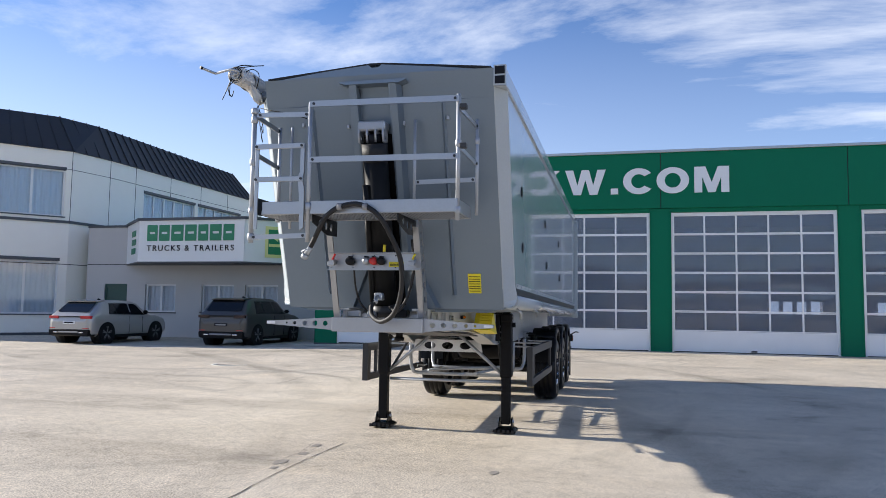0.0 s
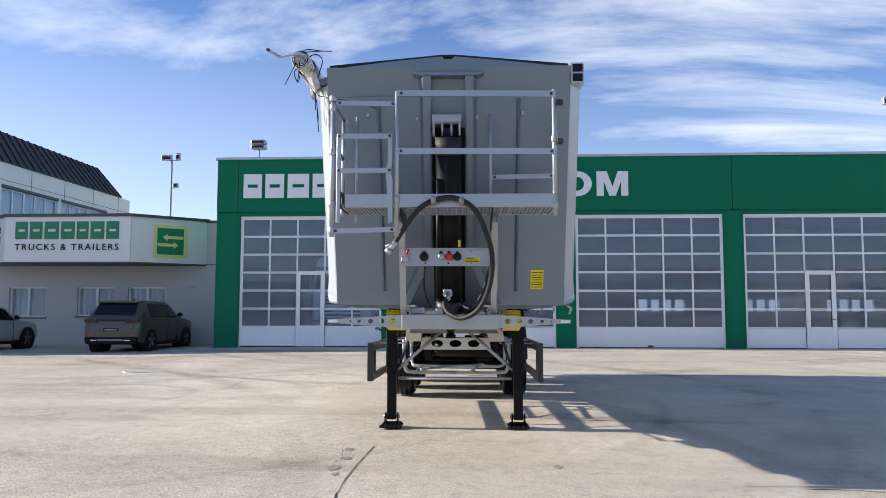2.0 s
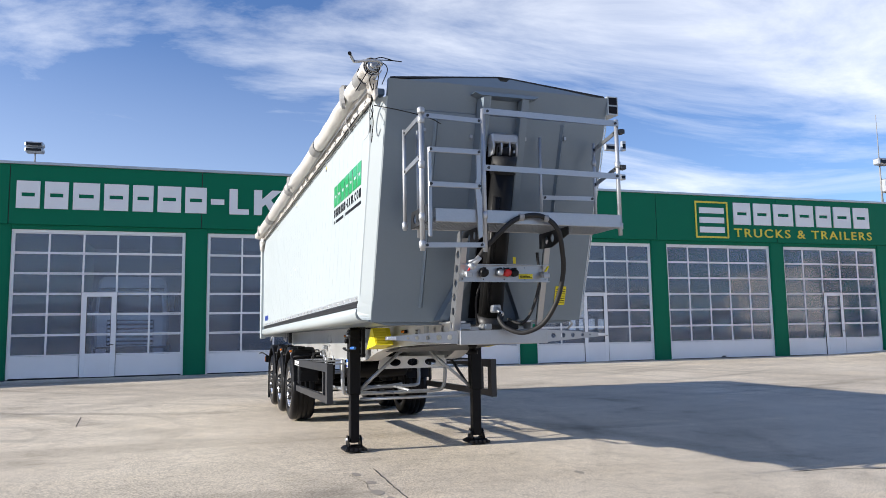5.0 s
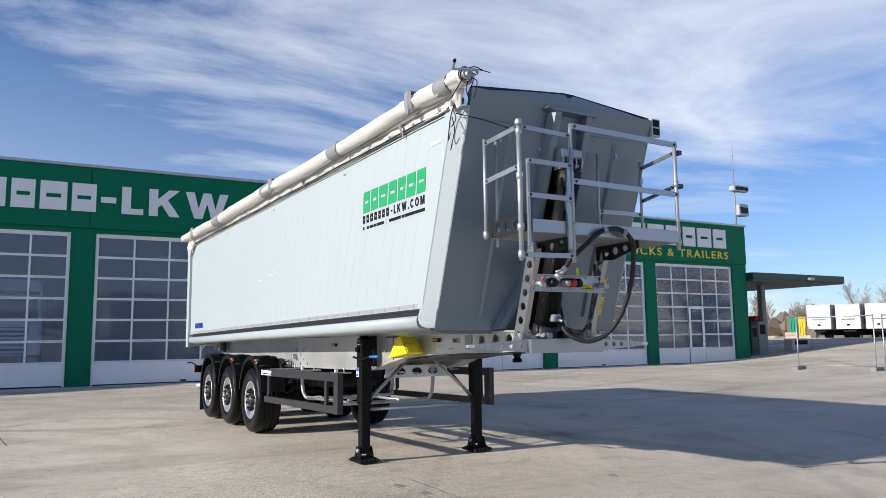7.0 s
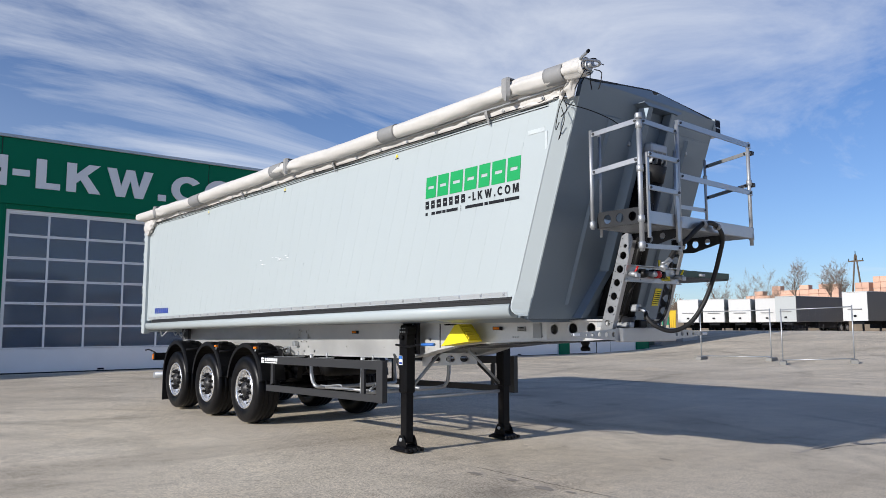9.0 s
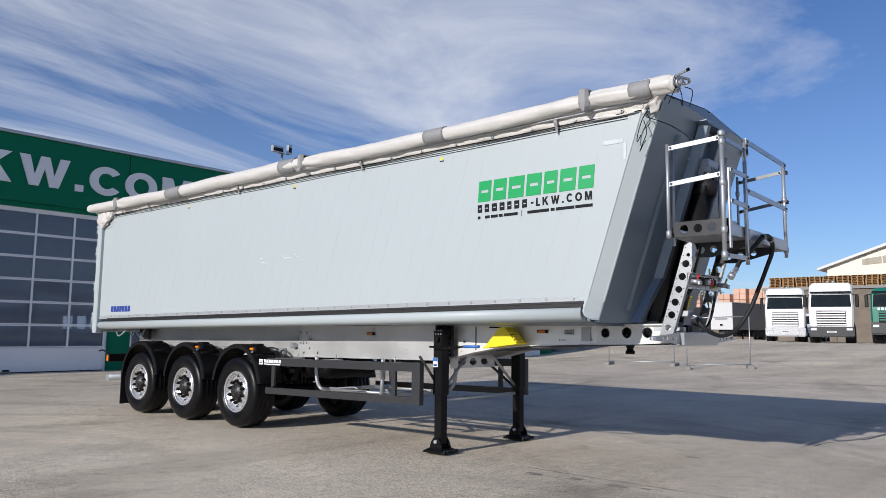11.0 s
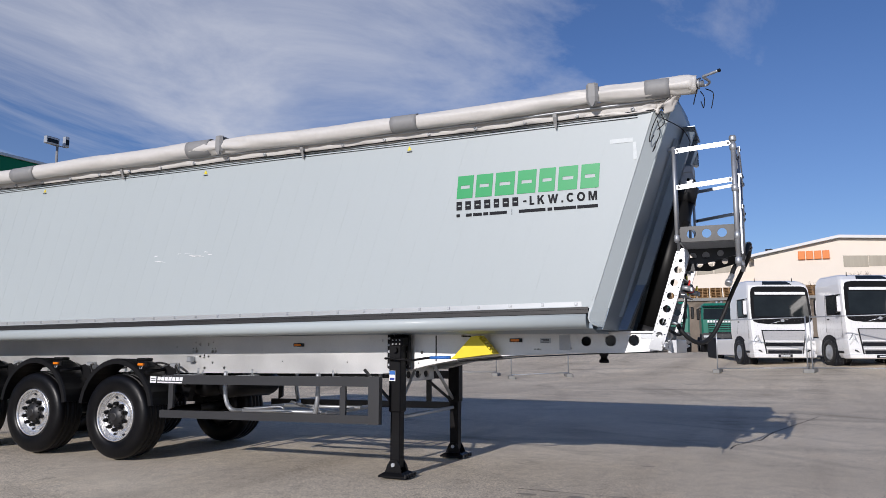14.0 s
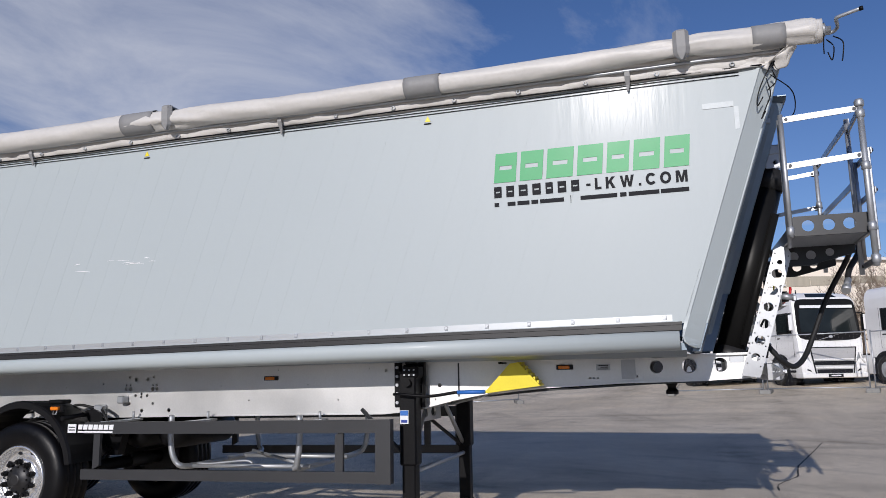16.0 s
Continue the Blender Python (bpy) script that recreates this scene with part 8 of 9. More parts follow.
def build_cab_truck(name, label, body, trim, tall, group=""):
    """Older square cab with a ribbed grille; tall: cab height."""
    t = thing(name, (0, 0, 0), label, "truck", group)
    H0 = tall
    loops = []
    for z, w, y0, y1 in ((0.9, 1.2, 0.02, 2.0), (1.9, 1.23, 0.04, 2.05), (2.0, 1.23, 0.07, 2.05), (2.75, 1.2, 0.28, 2.05), (2.85, 1.2, 0.3, 2.05), (H0 - 0.15, 1.17, 0.3 + (H0 - 2.85) * 0.35, 2.05), (H0, 1.05, 0.4 + (H0 - 2.85) * 0.45, 2.0)):
        loops.append([(-w + 0.1, y0, z), (w - 0.1, y0, z), (w, y0 + 0.14, z), (w, y1, z), (-w, y1, z), (-w, y0 + 0.14, z)])
    cab = part("cab", loft(loops), body, t)
    def on(z):
        return 0.07 + (z - 2.0) * 0.28
    part("windscreen", loft([[(-1.1, on(2.02) - 0.01, 2.02), (1.1, on(2.02) - 0.01, 2.02), (1.05, on(2.72) - 0.01, 2.72), (-1.05, on(2.72) - 0.01, 2.72)], [(-1.1, on(2.02) + 0.02, 2.02), (1.1, on(2.02) + 0.02, 2.02), (1.05, on(2.72) + 0.02, 2.72), (-1.05, on(2.72) + 0.02, 2.72)]]), M["truck_glass"], cab)
    part("sun_visor", loft([[(-1.12, on(2.75) - a, 2.8), (1.12, on(2.75) - a, 2.8), (1.12, on(2.75) - a + 0.1, 2.9), (-1.12, on(2.75) - a + 0.1, 2.9)] for a in (0.16, 0.13)]), M["truck_glass"], cab)
    part("bumper", bm_box(bmesh.new(), -1.23, 1.23, -0.06, 0.6, 0.5 if tall < 3.1 else 0.34, 1.2 if tall < 3.1 else 0.92, 0.06, 2), trim, t)
    gr = part("grille", bm_box(bmesh.new(), -0.8, 0.8, -0.015, 0.03, 0.95, 1.8, 0.02), M["ink"], t)
    for k in range(2 if tall < 3.1 else 0, 6):
        part("grille_slat", bm_box(bmesh.new(), -0.78, 0.78, -0.045, -0.014, 0.98 + 0.14 * k, 1.06 + 0.14 * k, 0.01), body, gr)
    for s in (-1, 1):
        part("head_lamp", bm_box(bmesh.new(), min(s * 0.78, s * 1.15), max(s * 0.78, s * 1.15), -0.08, -0.02, 0.68 + (0.2 if tall < 3.1 else 0), 0.86 + (0.2 if tall < 3.1 else 0), 0.03), M["galv"], t)
        part("mirror", bm_box(bmesh.new(), s * 1.42 - 0.1, s * 1.42 + 0.1, 0.12, 0.22, 2.0, 2.7, 0.04), M["plastic"], t)
        part("mirror_arm", bm_tube(bmesh.new(), [(s * 1.18, 0.3, 2.72), (s * 1.42, 0.18, 2.7)], 0.02, 6), M["plastic"], t)
        part("side_window", bm_prism(bmesh.new(), [(0.45, 2.05), (1.2, 2.05), (1.2, 2.7), (0.58, 2.7)], "x", s * 1.2, s * 1.235), M["truck_glass"], cab)
        part("wheel_arch", bm_cyl(bmesh.new(), (s * 0.7, 1.3, 0.55), (s * 1.235, 1.3, 0.55), 0.6, seg=24), M["ink"], t)
        truck_wheel(t, s, 1.3, 0.5, 1.12)
        truck_wheel(t, s, 4.9, 0.5, 1.0)
        part("roof_lamp", bm_cyl(bmesh.new(), (s * 0.15, 0.55 + (H0 - 2.85) * 0.3, H0), (s * 0.15, 0.55 + (H0 - 2.85) * 0.3, H0 + 0.12), 0.09, seg=12), M["galv"], t)
    for k in range(9):
        part("letter_block", bm_box(bmesh.new(), -0.85 + 0.19 * k, -0.72 + 0.19 * k, 0.0, 0.035, 1.83, 1.97), M["sticker_white"] if body == M["truck_green"] else body, t)
    pl = part("number_plate", bm_box(bmesh.new(), -0.26, 0.26, -0.085, -0.06, 0.56, 0.67), M["frame_white"], t)
    part("text_bar", bm_box(bmesh.new(), -0.2, 0.2, -0.09, -0.084, 0.59, 0.64), M["ink"], pl)
    part("axle", bm_cyl(bmesh.new(), (-1.0, 1.3, 0.5), (1.0, 1.3, 0.5), 0.08, seg=12), M["ink"], t)
    part("chassis", bm_box(bmesh.new(), -0.45, 0.45, 0.5, 6.0, 0.6, 0.95), M["ink"], t)
    for o in t.children_recursive:          # a narrow cab
        for q in o.data.vertices:
            q.co.x *= 0.92
    return t


def stand(ob, x, y, rz):
    ob.matrix_basis = pose(x, y, ground_z(x, y), 0, 0, rz)
    return ob


v = stand(build_volvo(), 22.55, 5.7, -67)
for vx, vy, vr in ((21.35, 2.45, -67), (20.3, -0.85, -67), (19.2, -4.15, -67)):
    copy_thing(v, pose(vx, vy, ground_z(vx, vy), 0, 0, vr))
stand(build_cab_truck("tipper_truck", "green cab truck with white block lettering across the front", M["truck_green"], M["dark_grey"], 3.05, "green trucks"), 37.0, 12.0, -83)
g2 = stand(build_cab_truck("tipper_truck", "green cab truck beside the white tractors", M["truck_green"], M["dark_grey"], 3.05, "green trucks"), 39.4, 9.3, -80)
stand(build_cab_truck("tractor_truck", "white tractor truck with ribbed silver grille", M["truck_white"], M["dark_grey"], 3.4), 36.2, 14.95, -78)
stand(build_cab_truck("tractor_truck", "white tractor truck with chrome bumper and visor", M["truck_white"], M["rim"], 3.3), 38.8, 18.2, -76)


inside = build_cab_truck("workshop_truck", "pale grey truck standing inside the workshop behind the gate", M["trailer_pale"] if "trailer_pale" in M else M["truck_white"], M["dark_grey"], 3.3)
inside.matrix_basis = pose(GATES[0][1] - 1.75, HY + 1.6, 0.142, 0, 0, 0)


def build_van(x, y, rz):
    c = thing("van", (x, y, ground_z(x, y)), "small white delivery van standing between the trucks", "van", rz=rz)
    loops = []
    for y_, z0, zt, w in ((0.0, 0.35, 0.9, 0.7), (0.15, 0.3, 1.05, 0.85), (0.9, 0.28, 1.2, 0.92), (1.5, 0.28, 1.85, 0.92), (1.9, 0.28, 2.0, 0.92), (4.4, 0.28, 2.0, 0.92), (4.5, 0.35, 1.9, 0.88)):
        loops.append([(-w, y_, z0), (w, y_, z0), (w, y_, (z0 + zt) / 2), (w * 0.86, y_, zt), (-w * 0.86, y_, zt), (-w, y_, (z0 + zt) / 2)])
    b = part("body", loft(loops), M["truck_white"], c)
    part("windscreen", loft([[(-0.76, 0.9, 1.24), (0.76, 0.9, 1.24), (0.74, 1.45, 1.8), (-0.74, 1.45, 1.8)], [(-0.76, 0.93, 1.22), (0.76, 0.93, 1.22), (0.74, 1.48, 1.78), (-0.74, 1.48, 1.78)]]), M["truck_glass"], b)
    for s in (-1, 1):
        for yy in (0.85, 3.6):
            truck_wheel(c, s, yy, 0.33, 0.82)
        part("head_lamp", bm_box(bmesh.new(), min(s * 0.5, s * 0.8), max(s * 0.5, s * 0.8), -0.01, 0.1, 0.75, 0.9, 0.02), M["galv"], c)
    part("bumper", bm_box(bmesh.new(), -0.85, 0.85, -0.05, 0.2, 0.3, 0.6, 0.04), M["plastic"], c)


build_van(46.5, 19.0, -80)


# ---- parked box trailers ----
def build_box_trailer(name, label, x, y, rz, front, side, L=13.5, z0=1.15, z1=3.95, group=""):
    c = thing(name, (x, y, ground_z(x, y)), label, "trailer", group, rz=rz)
    b = part("box", bm_box(bmesh.new(), -1.27, 1.27, 0.03, L, z0, z1, 0.03), side, c)
    part("front_wall", bm_box(bmesh.new(), -1.25, 1.25, 0.0, 0.028, z0 + 0.02, z1 - 0.02), front, b)
    part("top_rail", bm_box(bmesh.new(), -1.29, 1.29, -0.01, L, z1, z1 + 0.06), front, b)
    part("grille_bar", bm_box(bmesh.new(), -0.7, 0.7, -0.12, -0.01, 2.25, 2.35, 0.02), M["strap"], b)
    part("coupling_box", bm_box(bmesh.new(), -0.14, 0.14, -0.1, -0.01, 1.55, 1.75, 0.03), M["ink"], b)
    part("frame", bm_box(bmesh.new(), -0.6, 0.6, 0.4, L - 0.1, 0.85, z0), M["ink"], c)
    part("underrun_guard", bm_box(bmesh.new(), -1.2, 1.2, 4.2, 8.0, 0.45, 1.1), M["ink"], c)
    for s in (-1, 1):
        part("landing_leg", bm_box(bmesh.new(), s * 0.85 - 0.07, s * 0.85 + 0.07, 2.5, 2.64, 0.0, 0.9), M["ink"], c)
        for yy in (8.9, 10.2, 11.5):
            truck_wheel(c, s, yy, 0.5, 1.08)
    return c


M["trailer_white"] = mat("white_box_panels", (0.60, 0.60, 0.595), 0.4, var=0.05)
M["trailer_dark"] = mat("dark_curtain_side", (0.13, 0.135, 0.145), 0.6, var=0.1, scale=4, stretch=(3, 3, 0.1))
M["trailer_pale"] = mat("grey_front_panel", (0.42, 0.44, 0.44), 0.5, var=0.06)
bt = build_box_trailer("box_trailer", "white refrigerated box trailer parked in a row", 74.1, 55.7, -68, M["trailer_white"], M["trailer_pale"], group="white box trailers")
for bx_, by_ in ((75.6, 53.1), (77.1, 50.5), (78.5, 47.8)):
    copy_thing(bt, pose(bx_, by_, ground_z(bx_, by_), 0, 0, -68))
build_box_trailer("curtain_trailer", "dark curtain sided trailer with a pale front", 73.7, 43.1, -96, M["trailer_pale"], M["trailer_dark"])
build_box_trailer("curtain_trailer", "trailer with white front and dark curtain side", 68.4, 33.6, -100, M["trailer_white"], M["trailer_dark"])


def build_container(x, y, w, h, material, label):
    c = thing("waste_container", (x, y, ground_z(x, y)), label, "container", "waste containers", rz=-55)
    b = part("body", loft([[(-w / 2 + 0.06, -0.7, 0.12), (w / 2 - 0.06, -0.7, 0.12), (w / 2 - 0.06, 0.7, 0.12), (-w / 2 + 0.06, 0.7, 0.12)], [(-w / 2, -0.75, h - 0.1), (w / 2, -0.75, h - 0.1), (w / 2, 0.75, h - 0.1), (-w / 2, 0.75, h - 0.1)]]), material, c)
    part("top_rail", bm_box(bmesh.new(), -w / 2 - 0.04, w / 2 + 0.04, -0.79, 0.79, h - 0.1, h, 0.02), material, b)
    for k in range(3):
        u = -w / 2 + w * (k + 0.5) / 3
        part("rib", bm_box(bmesh.new(), u - 0.04, u + 0.04, -0.8, -0.72, 0.15, h - 0.1, 0.01), material, b)
    for u in (-w / 2 + 0.1, w / 2 - 0.1):
        part("skid", bm_box(bmesh.new(), u - 0.06, u + 0.06, -0.7, 0.7, 0.0, 0.12), M["ink"], c)


M["wood"] = mat("pale_pallet_wood", (0.36, 0.215, 0.095), 0.8, var=0.25, scale=3, rnd=0.2)
M["container_green"] = mat("green_container_paint", (0.02, 0.27, 0.15), 0.5, var=0.12, scale=2)
M["container_yellow"] = mat("yellow_container_paint", (0.72, 0.5, 0.03), 0.5, var=0.12, scale=2)
M["pale_stone"] = mat("pale_yellow_stone", (0.55, 0.46, 0.33), 0.85, var=0.2, scale=3, rnd=0.15, bump=0.3, bscale=12)
build_container(75.4, 59.9, 0.95, 2.75, M["container_green"], "green steel waste container beside the parked trailers")
build_container(75.9, 59.15, 0.8, 2.72, M["container_yellow"], "yellow steel waste container beside the parked trailers")


def build_stone_pallets():
    for x, y, n in ((69.6, 56.2, 2), (70.6, 55.2, 1), (68.3, 57.6, 1)):
        p = thing("stone_pallet", (x, y, ground_z(x, y)), "pallet of pale yellow paving stones on the yard", "stones", "stone pallets", rz=-50)
        part("pallet", bm_box(bmesh.new(), -0.6, 0.6, -0.4, 0.4, 0.0, 0.14, 0.01), M["wood"], p)
        for j in range(n):
            for q in range(3):
                part("stone_pack", bm_box(bmesh.new(), -0.58 + 0.39 * q, -0.2 + 0.39 * q, -0.38, 0.38, 0.142 + 0.36 * j, 0.49 + 0.36 * j, 0.02), M["pale_stone"], p)


build_stone_pallets()


# ---- fuel canopy beside the hall ----
def build_canopy():
    c = thing("fuel_canopy", (0, 0, 0), "dark green flat canopy on grey posts beside the hall", "canopy")
    part("roof", bm_box(bmesh.new(), 24.82, 32.2, 25.6, 32.5, 4.15, 4.5, 0.02), M["green_dark"], c)
    part("soffit", bm_box(bmesh.new(), 24.85, 32.15, 25.65, 32.45, 4.08, 4.148), M["sill"], c)
    for x, y in ((28.3, 27.9), (28.3, 31.0)):
        part("post", bm_box(bmesh.new(), x - 0.15, x + 0.15, y - 0.15, y + 0.15, ground_z(x, y) - 0.1, 4.08, 0.01), M["strap"], c)
    part("flood_lamp", bm_box(bmesh.new(), 29.0, 29.4, 25.4, 25.6, 4.2, 4.35, 0.03), M["galv"], c)
    isl = thing("pump_island", (0, 0, 0), "low concrete kerb island under the canopy", "kerb")
    part("kerb", bm_box(bmesh.new(), 25.6, 32.3, 26.3, 28.6, 0.0, 0.42, 0.04), M["concrete"], isl)
    for nm, lb, x, y, w, h, mt in (("fuel_pump", "dark green fuel pump under the canopy", 26.4, 27.2, 0.5, 1.5, "green_dark"), ("fuel_pump", "grey fuel pump with hose under the canopy", 27.4, 27.5, 0.6, 1.7, "strap"), ("storage_box", "low grey storage box under the canopy", 29.8, 27.0, 1.5, 0.75, "plaster"), ("hose_reel", "red hose reel cabinet under the canopy", 28.0, 28.2, 0.4, 2.0, "red")):
        z = 0.42
        p = thing(nm, (x, y, z), lb, nm.replace("_", " "))
        part("case", bm_box(bmesh.new(), -w / 2, w / 2, -0.25, 0.25, 0, h, 0.03), M[mt], p)
        part("panel", bm_box(bmesh.new(), -w * 0.35, w * 0.35, -0.262, -0.25, h * 0.6, h * 0.9), M["ink"], p)


build_canopy()


# ---- lamps and masts ----
def flood_mast(x, y, z0, z1, label, heads, r=0.09):
    m = thing("flood_light_mast", (x, y, z0), label, "mast")
    part("pole", bm_cyl(bmesh.new(), (0, 0, 0), (0, 0, z1 - z0), r, r * 0.6, seg=12), M["strap"], m)
    for dx, dz, w, h in heads:
        hd = part("lamp_head", bm_box(bmesh.new(), dx - w / 2, dx + w / 2, -0.25, 0.1, z1 - z0 + dz - h / 2, z1 - z0 + dz + h / 2, 0.04), M["galv"], m)
        part("lamp_glass", bm_box(bmesh.new(), dx - w * 0.4, dx + w * 0.4, -0.27, -0.25, z1 - z0 + dz - h * 0.3, z1 - z0 + dz + h * 0.2), M["car_glass"], hd)
        part("bracket", bm_tube(bmesh.new(), [(0, 0, z1 - z0 + dz - h * 0.5), (dx, -0.05, z1 - z0 + dz - h * 0.5)], 0.04, 6), M["strap"], m)
    return m


flood_mast(-10.1, 26.6, HTOP, 7.3, "small floodlight on a short pole on the hall roof", [(0.0, 0.26, 0.54, 0.16), (0.0, 0.08, 0.54, 0.16)], 0.03)
flood_mast(-39.5, 87.0, 0.0, 19.6, "tall floodlight mast behind the low wing", [(-0.6, 0.1, 1.3, 0.7), (0.8, 0.2, 0.5, 0.9), (0.6, -3.3, 0.6, 0.6)], 0.16)
flood_mast(30.4, 58.7, 0.0, 17.6, "tall floodlight mast behind the hall", [(-0.6, 0.1, 1.2, 0.6), (0.7, 0.3, 0.4, 0.9), (0.5, -2.6, 0.5, 0.5)], 0.16)
an = flood_mast(24.62, 26.25, HTOP, 8.8, "thin antenna mast with two floodlights on the hall roof", [(0.25, 0.0, 1.1, 0.3), (0.35, -1.1, 0.7, 0.6)], 0.05)
part("antenna", bm_cyl(bmesh.new(), (0, 0, 1.96), (0, 0, 4.2), 0.025, 0.012, seg=8), M["strap"], an)


# ---- mobile fence ----
def build_fence(p0, p1, mesh=True):
    (x0, y0), (x1, y1) = p0, p1
    L = math.hypot(x1 - x0, y1 - y0)
    z = min(ground_z(x0, y0), ground_z(x1, y1))
    dz = ground_z(x1, y1) - ground_z(x0, y0)
    f = thing("fence_panel", (x0, y0, ground_z(x0, y0)), "galvanised mobile fence panel standing on concrete feet", "fence", "mobile fence", rz=math.degrees(math.atan2(y1 - y0, x1 - x0)))
    for u in (0.0, L):
        zz = dz * u / L
        part("post", bm_cyl(bmesh.new(), (u, 0, zz + 0.02), (u, 0, zz + 2.0), 0.022, seg=8), M["galv"], f)
        part("foot", bm_box(bmesh.new(), u - 0.12, u + 0.12, -0.33, 0.33, zz - 0.03, zz + 0.13, 0.02), M["concrete"], f)
    for h in (0.16, 1.95):
        part("tube", bm_tube(bmesh.new(), [(0, 0, h), (L, 0, h + dz)], 0.02, 6), M["galv"], f)
    if mesh:
        bm = bmesh.new()
        n = int(L / 0.11)
        for i in range(1, n):
            u = L * i / n
            zz = dz * u / L
            a = [bm.verts.new((u + dx, dy, zz + h)) for h in (0.16, 1.95) for dx, dy in ((-0.0005, 0), (0.0005, 0))]
            bm.faces.new((a[0], a[1], a[3], a[2]))
        for i in range(1, 8):
            h = 0.16 + 1.79 * i / 8
            a = [bm.verts.new((u, 0, h + dz * u / L + q)) for u in (0, L) for q in (-0.0005, 0.0005)]
            bm.faces.new((a[0], a[2], a[3], a[1]))
        tagged(part("wire_mesh", bm, M["strap"], f), kind="stuff")


for fa, fb, fm in (((19.35, 19.5), (19.75, 16.75), False), ((18.25, 15.55), (19.2, 13.5), True), ((20.15, 8.0), (19.75, 4.95), True), ((19.72, 4.8), (19.0, 1.8), True), ((18.95, 1.65), (18.2, -1.3), True)):
    build_fence(fa, fb, fm)


# ---- factory halls, pallets and trees in the distance ----
M["factory"] = mat("cream_factory_wall", (0.78, 0.70, 0.60), 0.8, var=0.06, scale=0.3)
M["factory_window"] = mat("grey_window_band", (0.30, 0.265, 0.20), 0.4, var=0.3, scale=1.2, stretch=(1, 2.5, 0.15))
M["brick_orange"] = mat("orange_brick_stacks", (0.62, 0.39, 0.29), 0.85, var=0.12, scale=0.8, rnd=0.12)
M["stone"] = mat("rough_stone_wall", (0.17, 0.14, 0.11), 0.9, var=0.45, scale=1.2, bump=0.8, bscale=6)
M["bark"] = mat("grey_brown_bark", (0.12, 0.09, 0.065), 0.9, var=0.25, scale=2)
M["twig"] = mat("brown_bare_twigs", (0.185, 0.14, 0.105), 0.9, var=0.2, scale=2)
M["orange_sign"] = mat("orange_sign_letters", (0.7, 0.19, 0.02), 0.5, var=0.05)


def build_factory():
    FX = 75.0
    h1 = thing("factory_hall", (FX, 0, 0), "cream factory hall with a low gable and window band", "building")
    part("wall", bm_prism(bmesh.new(), [(24.9, 0.0), (24.9, 8.5), (15.8, 11.6), (8.4, 10.7), (8.4, 0.0)], "x", 0, 40), M["factory"], h1)
    part("roof", bm_prism(bmesh.new(), [(25.7, 8.2), (25.7, 8.45), (15.8, 11.88), (8.2, 10.95), (8.2, 10.7), (15.8, 11.62)], "x", -0.6, 40), M["trailer_white"], h1)
    for k in range(6):
        a, b = 21.6 - k * 1.83, 21.6 - (k + 1) * 1.83 + 0.1
        za = lambda y: 8.6 + (21.6 - y) / 10.9 * 0.67
        zt = lambda y: 9.2 + (21.6 - y) / 10.9 * 1.3
        part("window", bm_prism(bmesh.new(), [(a, za(a)), (b, za(b)), (b, zt(b)), (a, zt(a))], "x", -0.05, 0.05), M["factory_window"], h1)
    part("chimney", bm_cyl(bmesh.new(), (6, 16.1, 10.5), (6, 16.1, 13.3), 0.45, seg=16), M["strap"], h1)
    for y in (11.5, 7.0):
        part("roof_fan", bm_cyl(bmesh.new(), (4, y, 10.5), (4, y, 12.0), 0.4, seg=12), M["dark_grey"], h1)
    h2 = thing("factory_hall", (FX - 1.5, 0, 0), "cream factory hall with orange sign blocks on its gable", "building")
    part("wall", bm_prism(bmesh.new(), [(8.4, 0.0), (8.4, 10.6), (0.5, 12.1), (-45, 9.0), (-45, 0.0)], "x", 0, 45), M["factory"], h2)
    part("roof", bm_prism(bmesh.new(), [(9.0, 10.5), (9.0, 10.75), (0.5, 12.4), (-46, 9.15), (-46, 8.9), (0.5, 12.12)], "x", -0.6, 45), M["trailer_white"], h2)
    for k in range(4):
        y = 4.25 - 0.74 * k
        part("sign_block", bm_box(bmesh.new(), -0.25, -0.002, y - 0.64, y, 10.1 - 0.05 * k * 0, 10.95, 0.03), M["orange_sign"], h2)
    for k in range(5):
        part("window", bm_prism(bmesh.new(), [(0.2 - 2.2 * k, 9.2), (-1.97 - 2.2 * k, 9.15), (-1.97 - 2.2 * k, 10.25 - 0.1 * k), (0.2 - 2.2 * k, 10.35 - 0.1 * k)], "x", -0.05, 0.05), M["factory_window"], h2)
    # raised storage yard: rough stone above a concrete wall
    bm = bmesh.new()
    nx, nz = 66, 5
    grid = [[bm.verts.new((62.0 + 0.22 * noise.noise(Vector((i * 0.9, k * 1.3, 3.1))), -6 + 33 * i / nx, 4.05 + 1.45 * k / nz)) for i in range(nx + 1)] for k in range(nz + 1)]
    for k in range(nz):
        for i in range(nx):
            bm.faces.new((grid[k][i + 1], grid[k][i], grid[k + 1][i], grid[k + 1][i + 1]))
    bm_box(bm, 62.35, 63.0, -6, 27, 4.05, 5.49)
    solid("wall_stone", bm, M["stone"], "dark rough stone retaining wall below the storage yard", "wall", "structure")
    bm = bmesh.new()
    for k in range(11):
        bm_box(bm, 61.7, 62.6, -6 + 3 * k + 0.02, -3 + 3 * k - 0.02, 0.0, 4.05, 0.01)
    solid("wall_concrete", bm, M["stone"], "rough brown earth wall below the storage yard", "wall", "structure")
    bm = bmesh.new()
    bm_box(bm, 61.8, 72, -6, 27.2, 5.5, 5.75)
    solid("storage_yard", bm, M["concrete"], "raised grey storage yard on the stone wall", "yard", "structure")
    bm = bmesh.new()
    bm_prism(bm, [(84, 20), (160, 20), (160, 92), (118, 92), (84, 44)], "z", 0.5, 4.8)
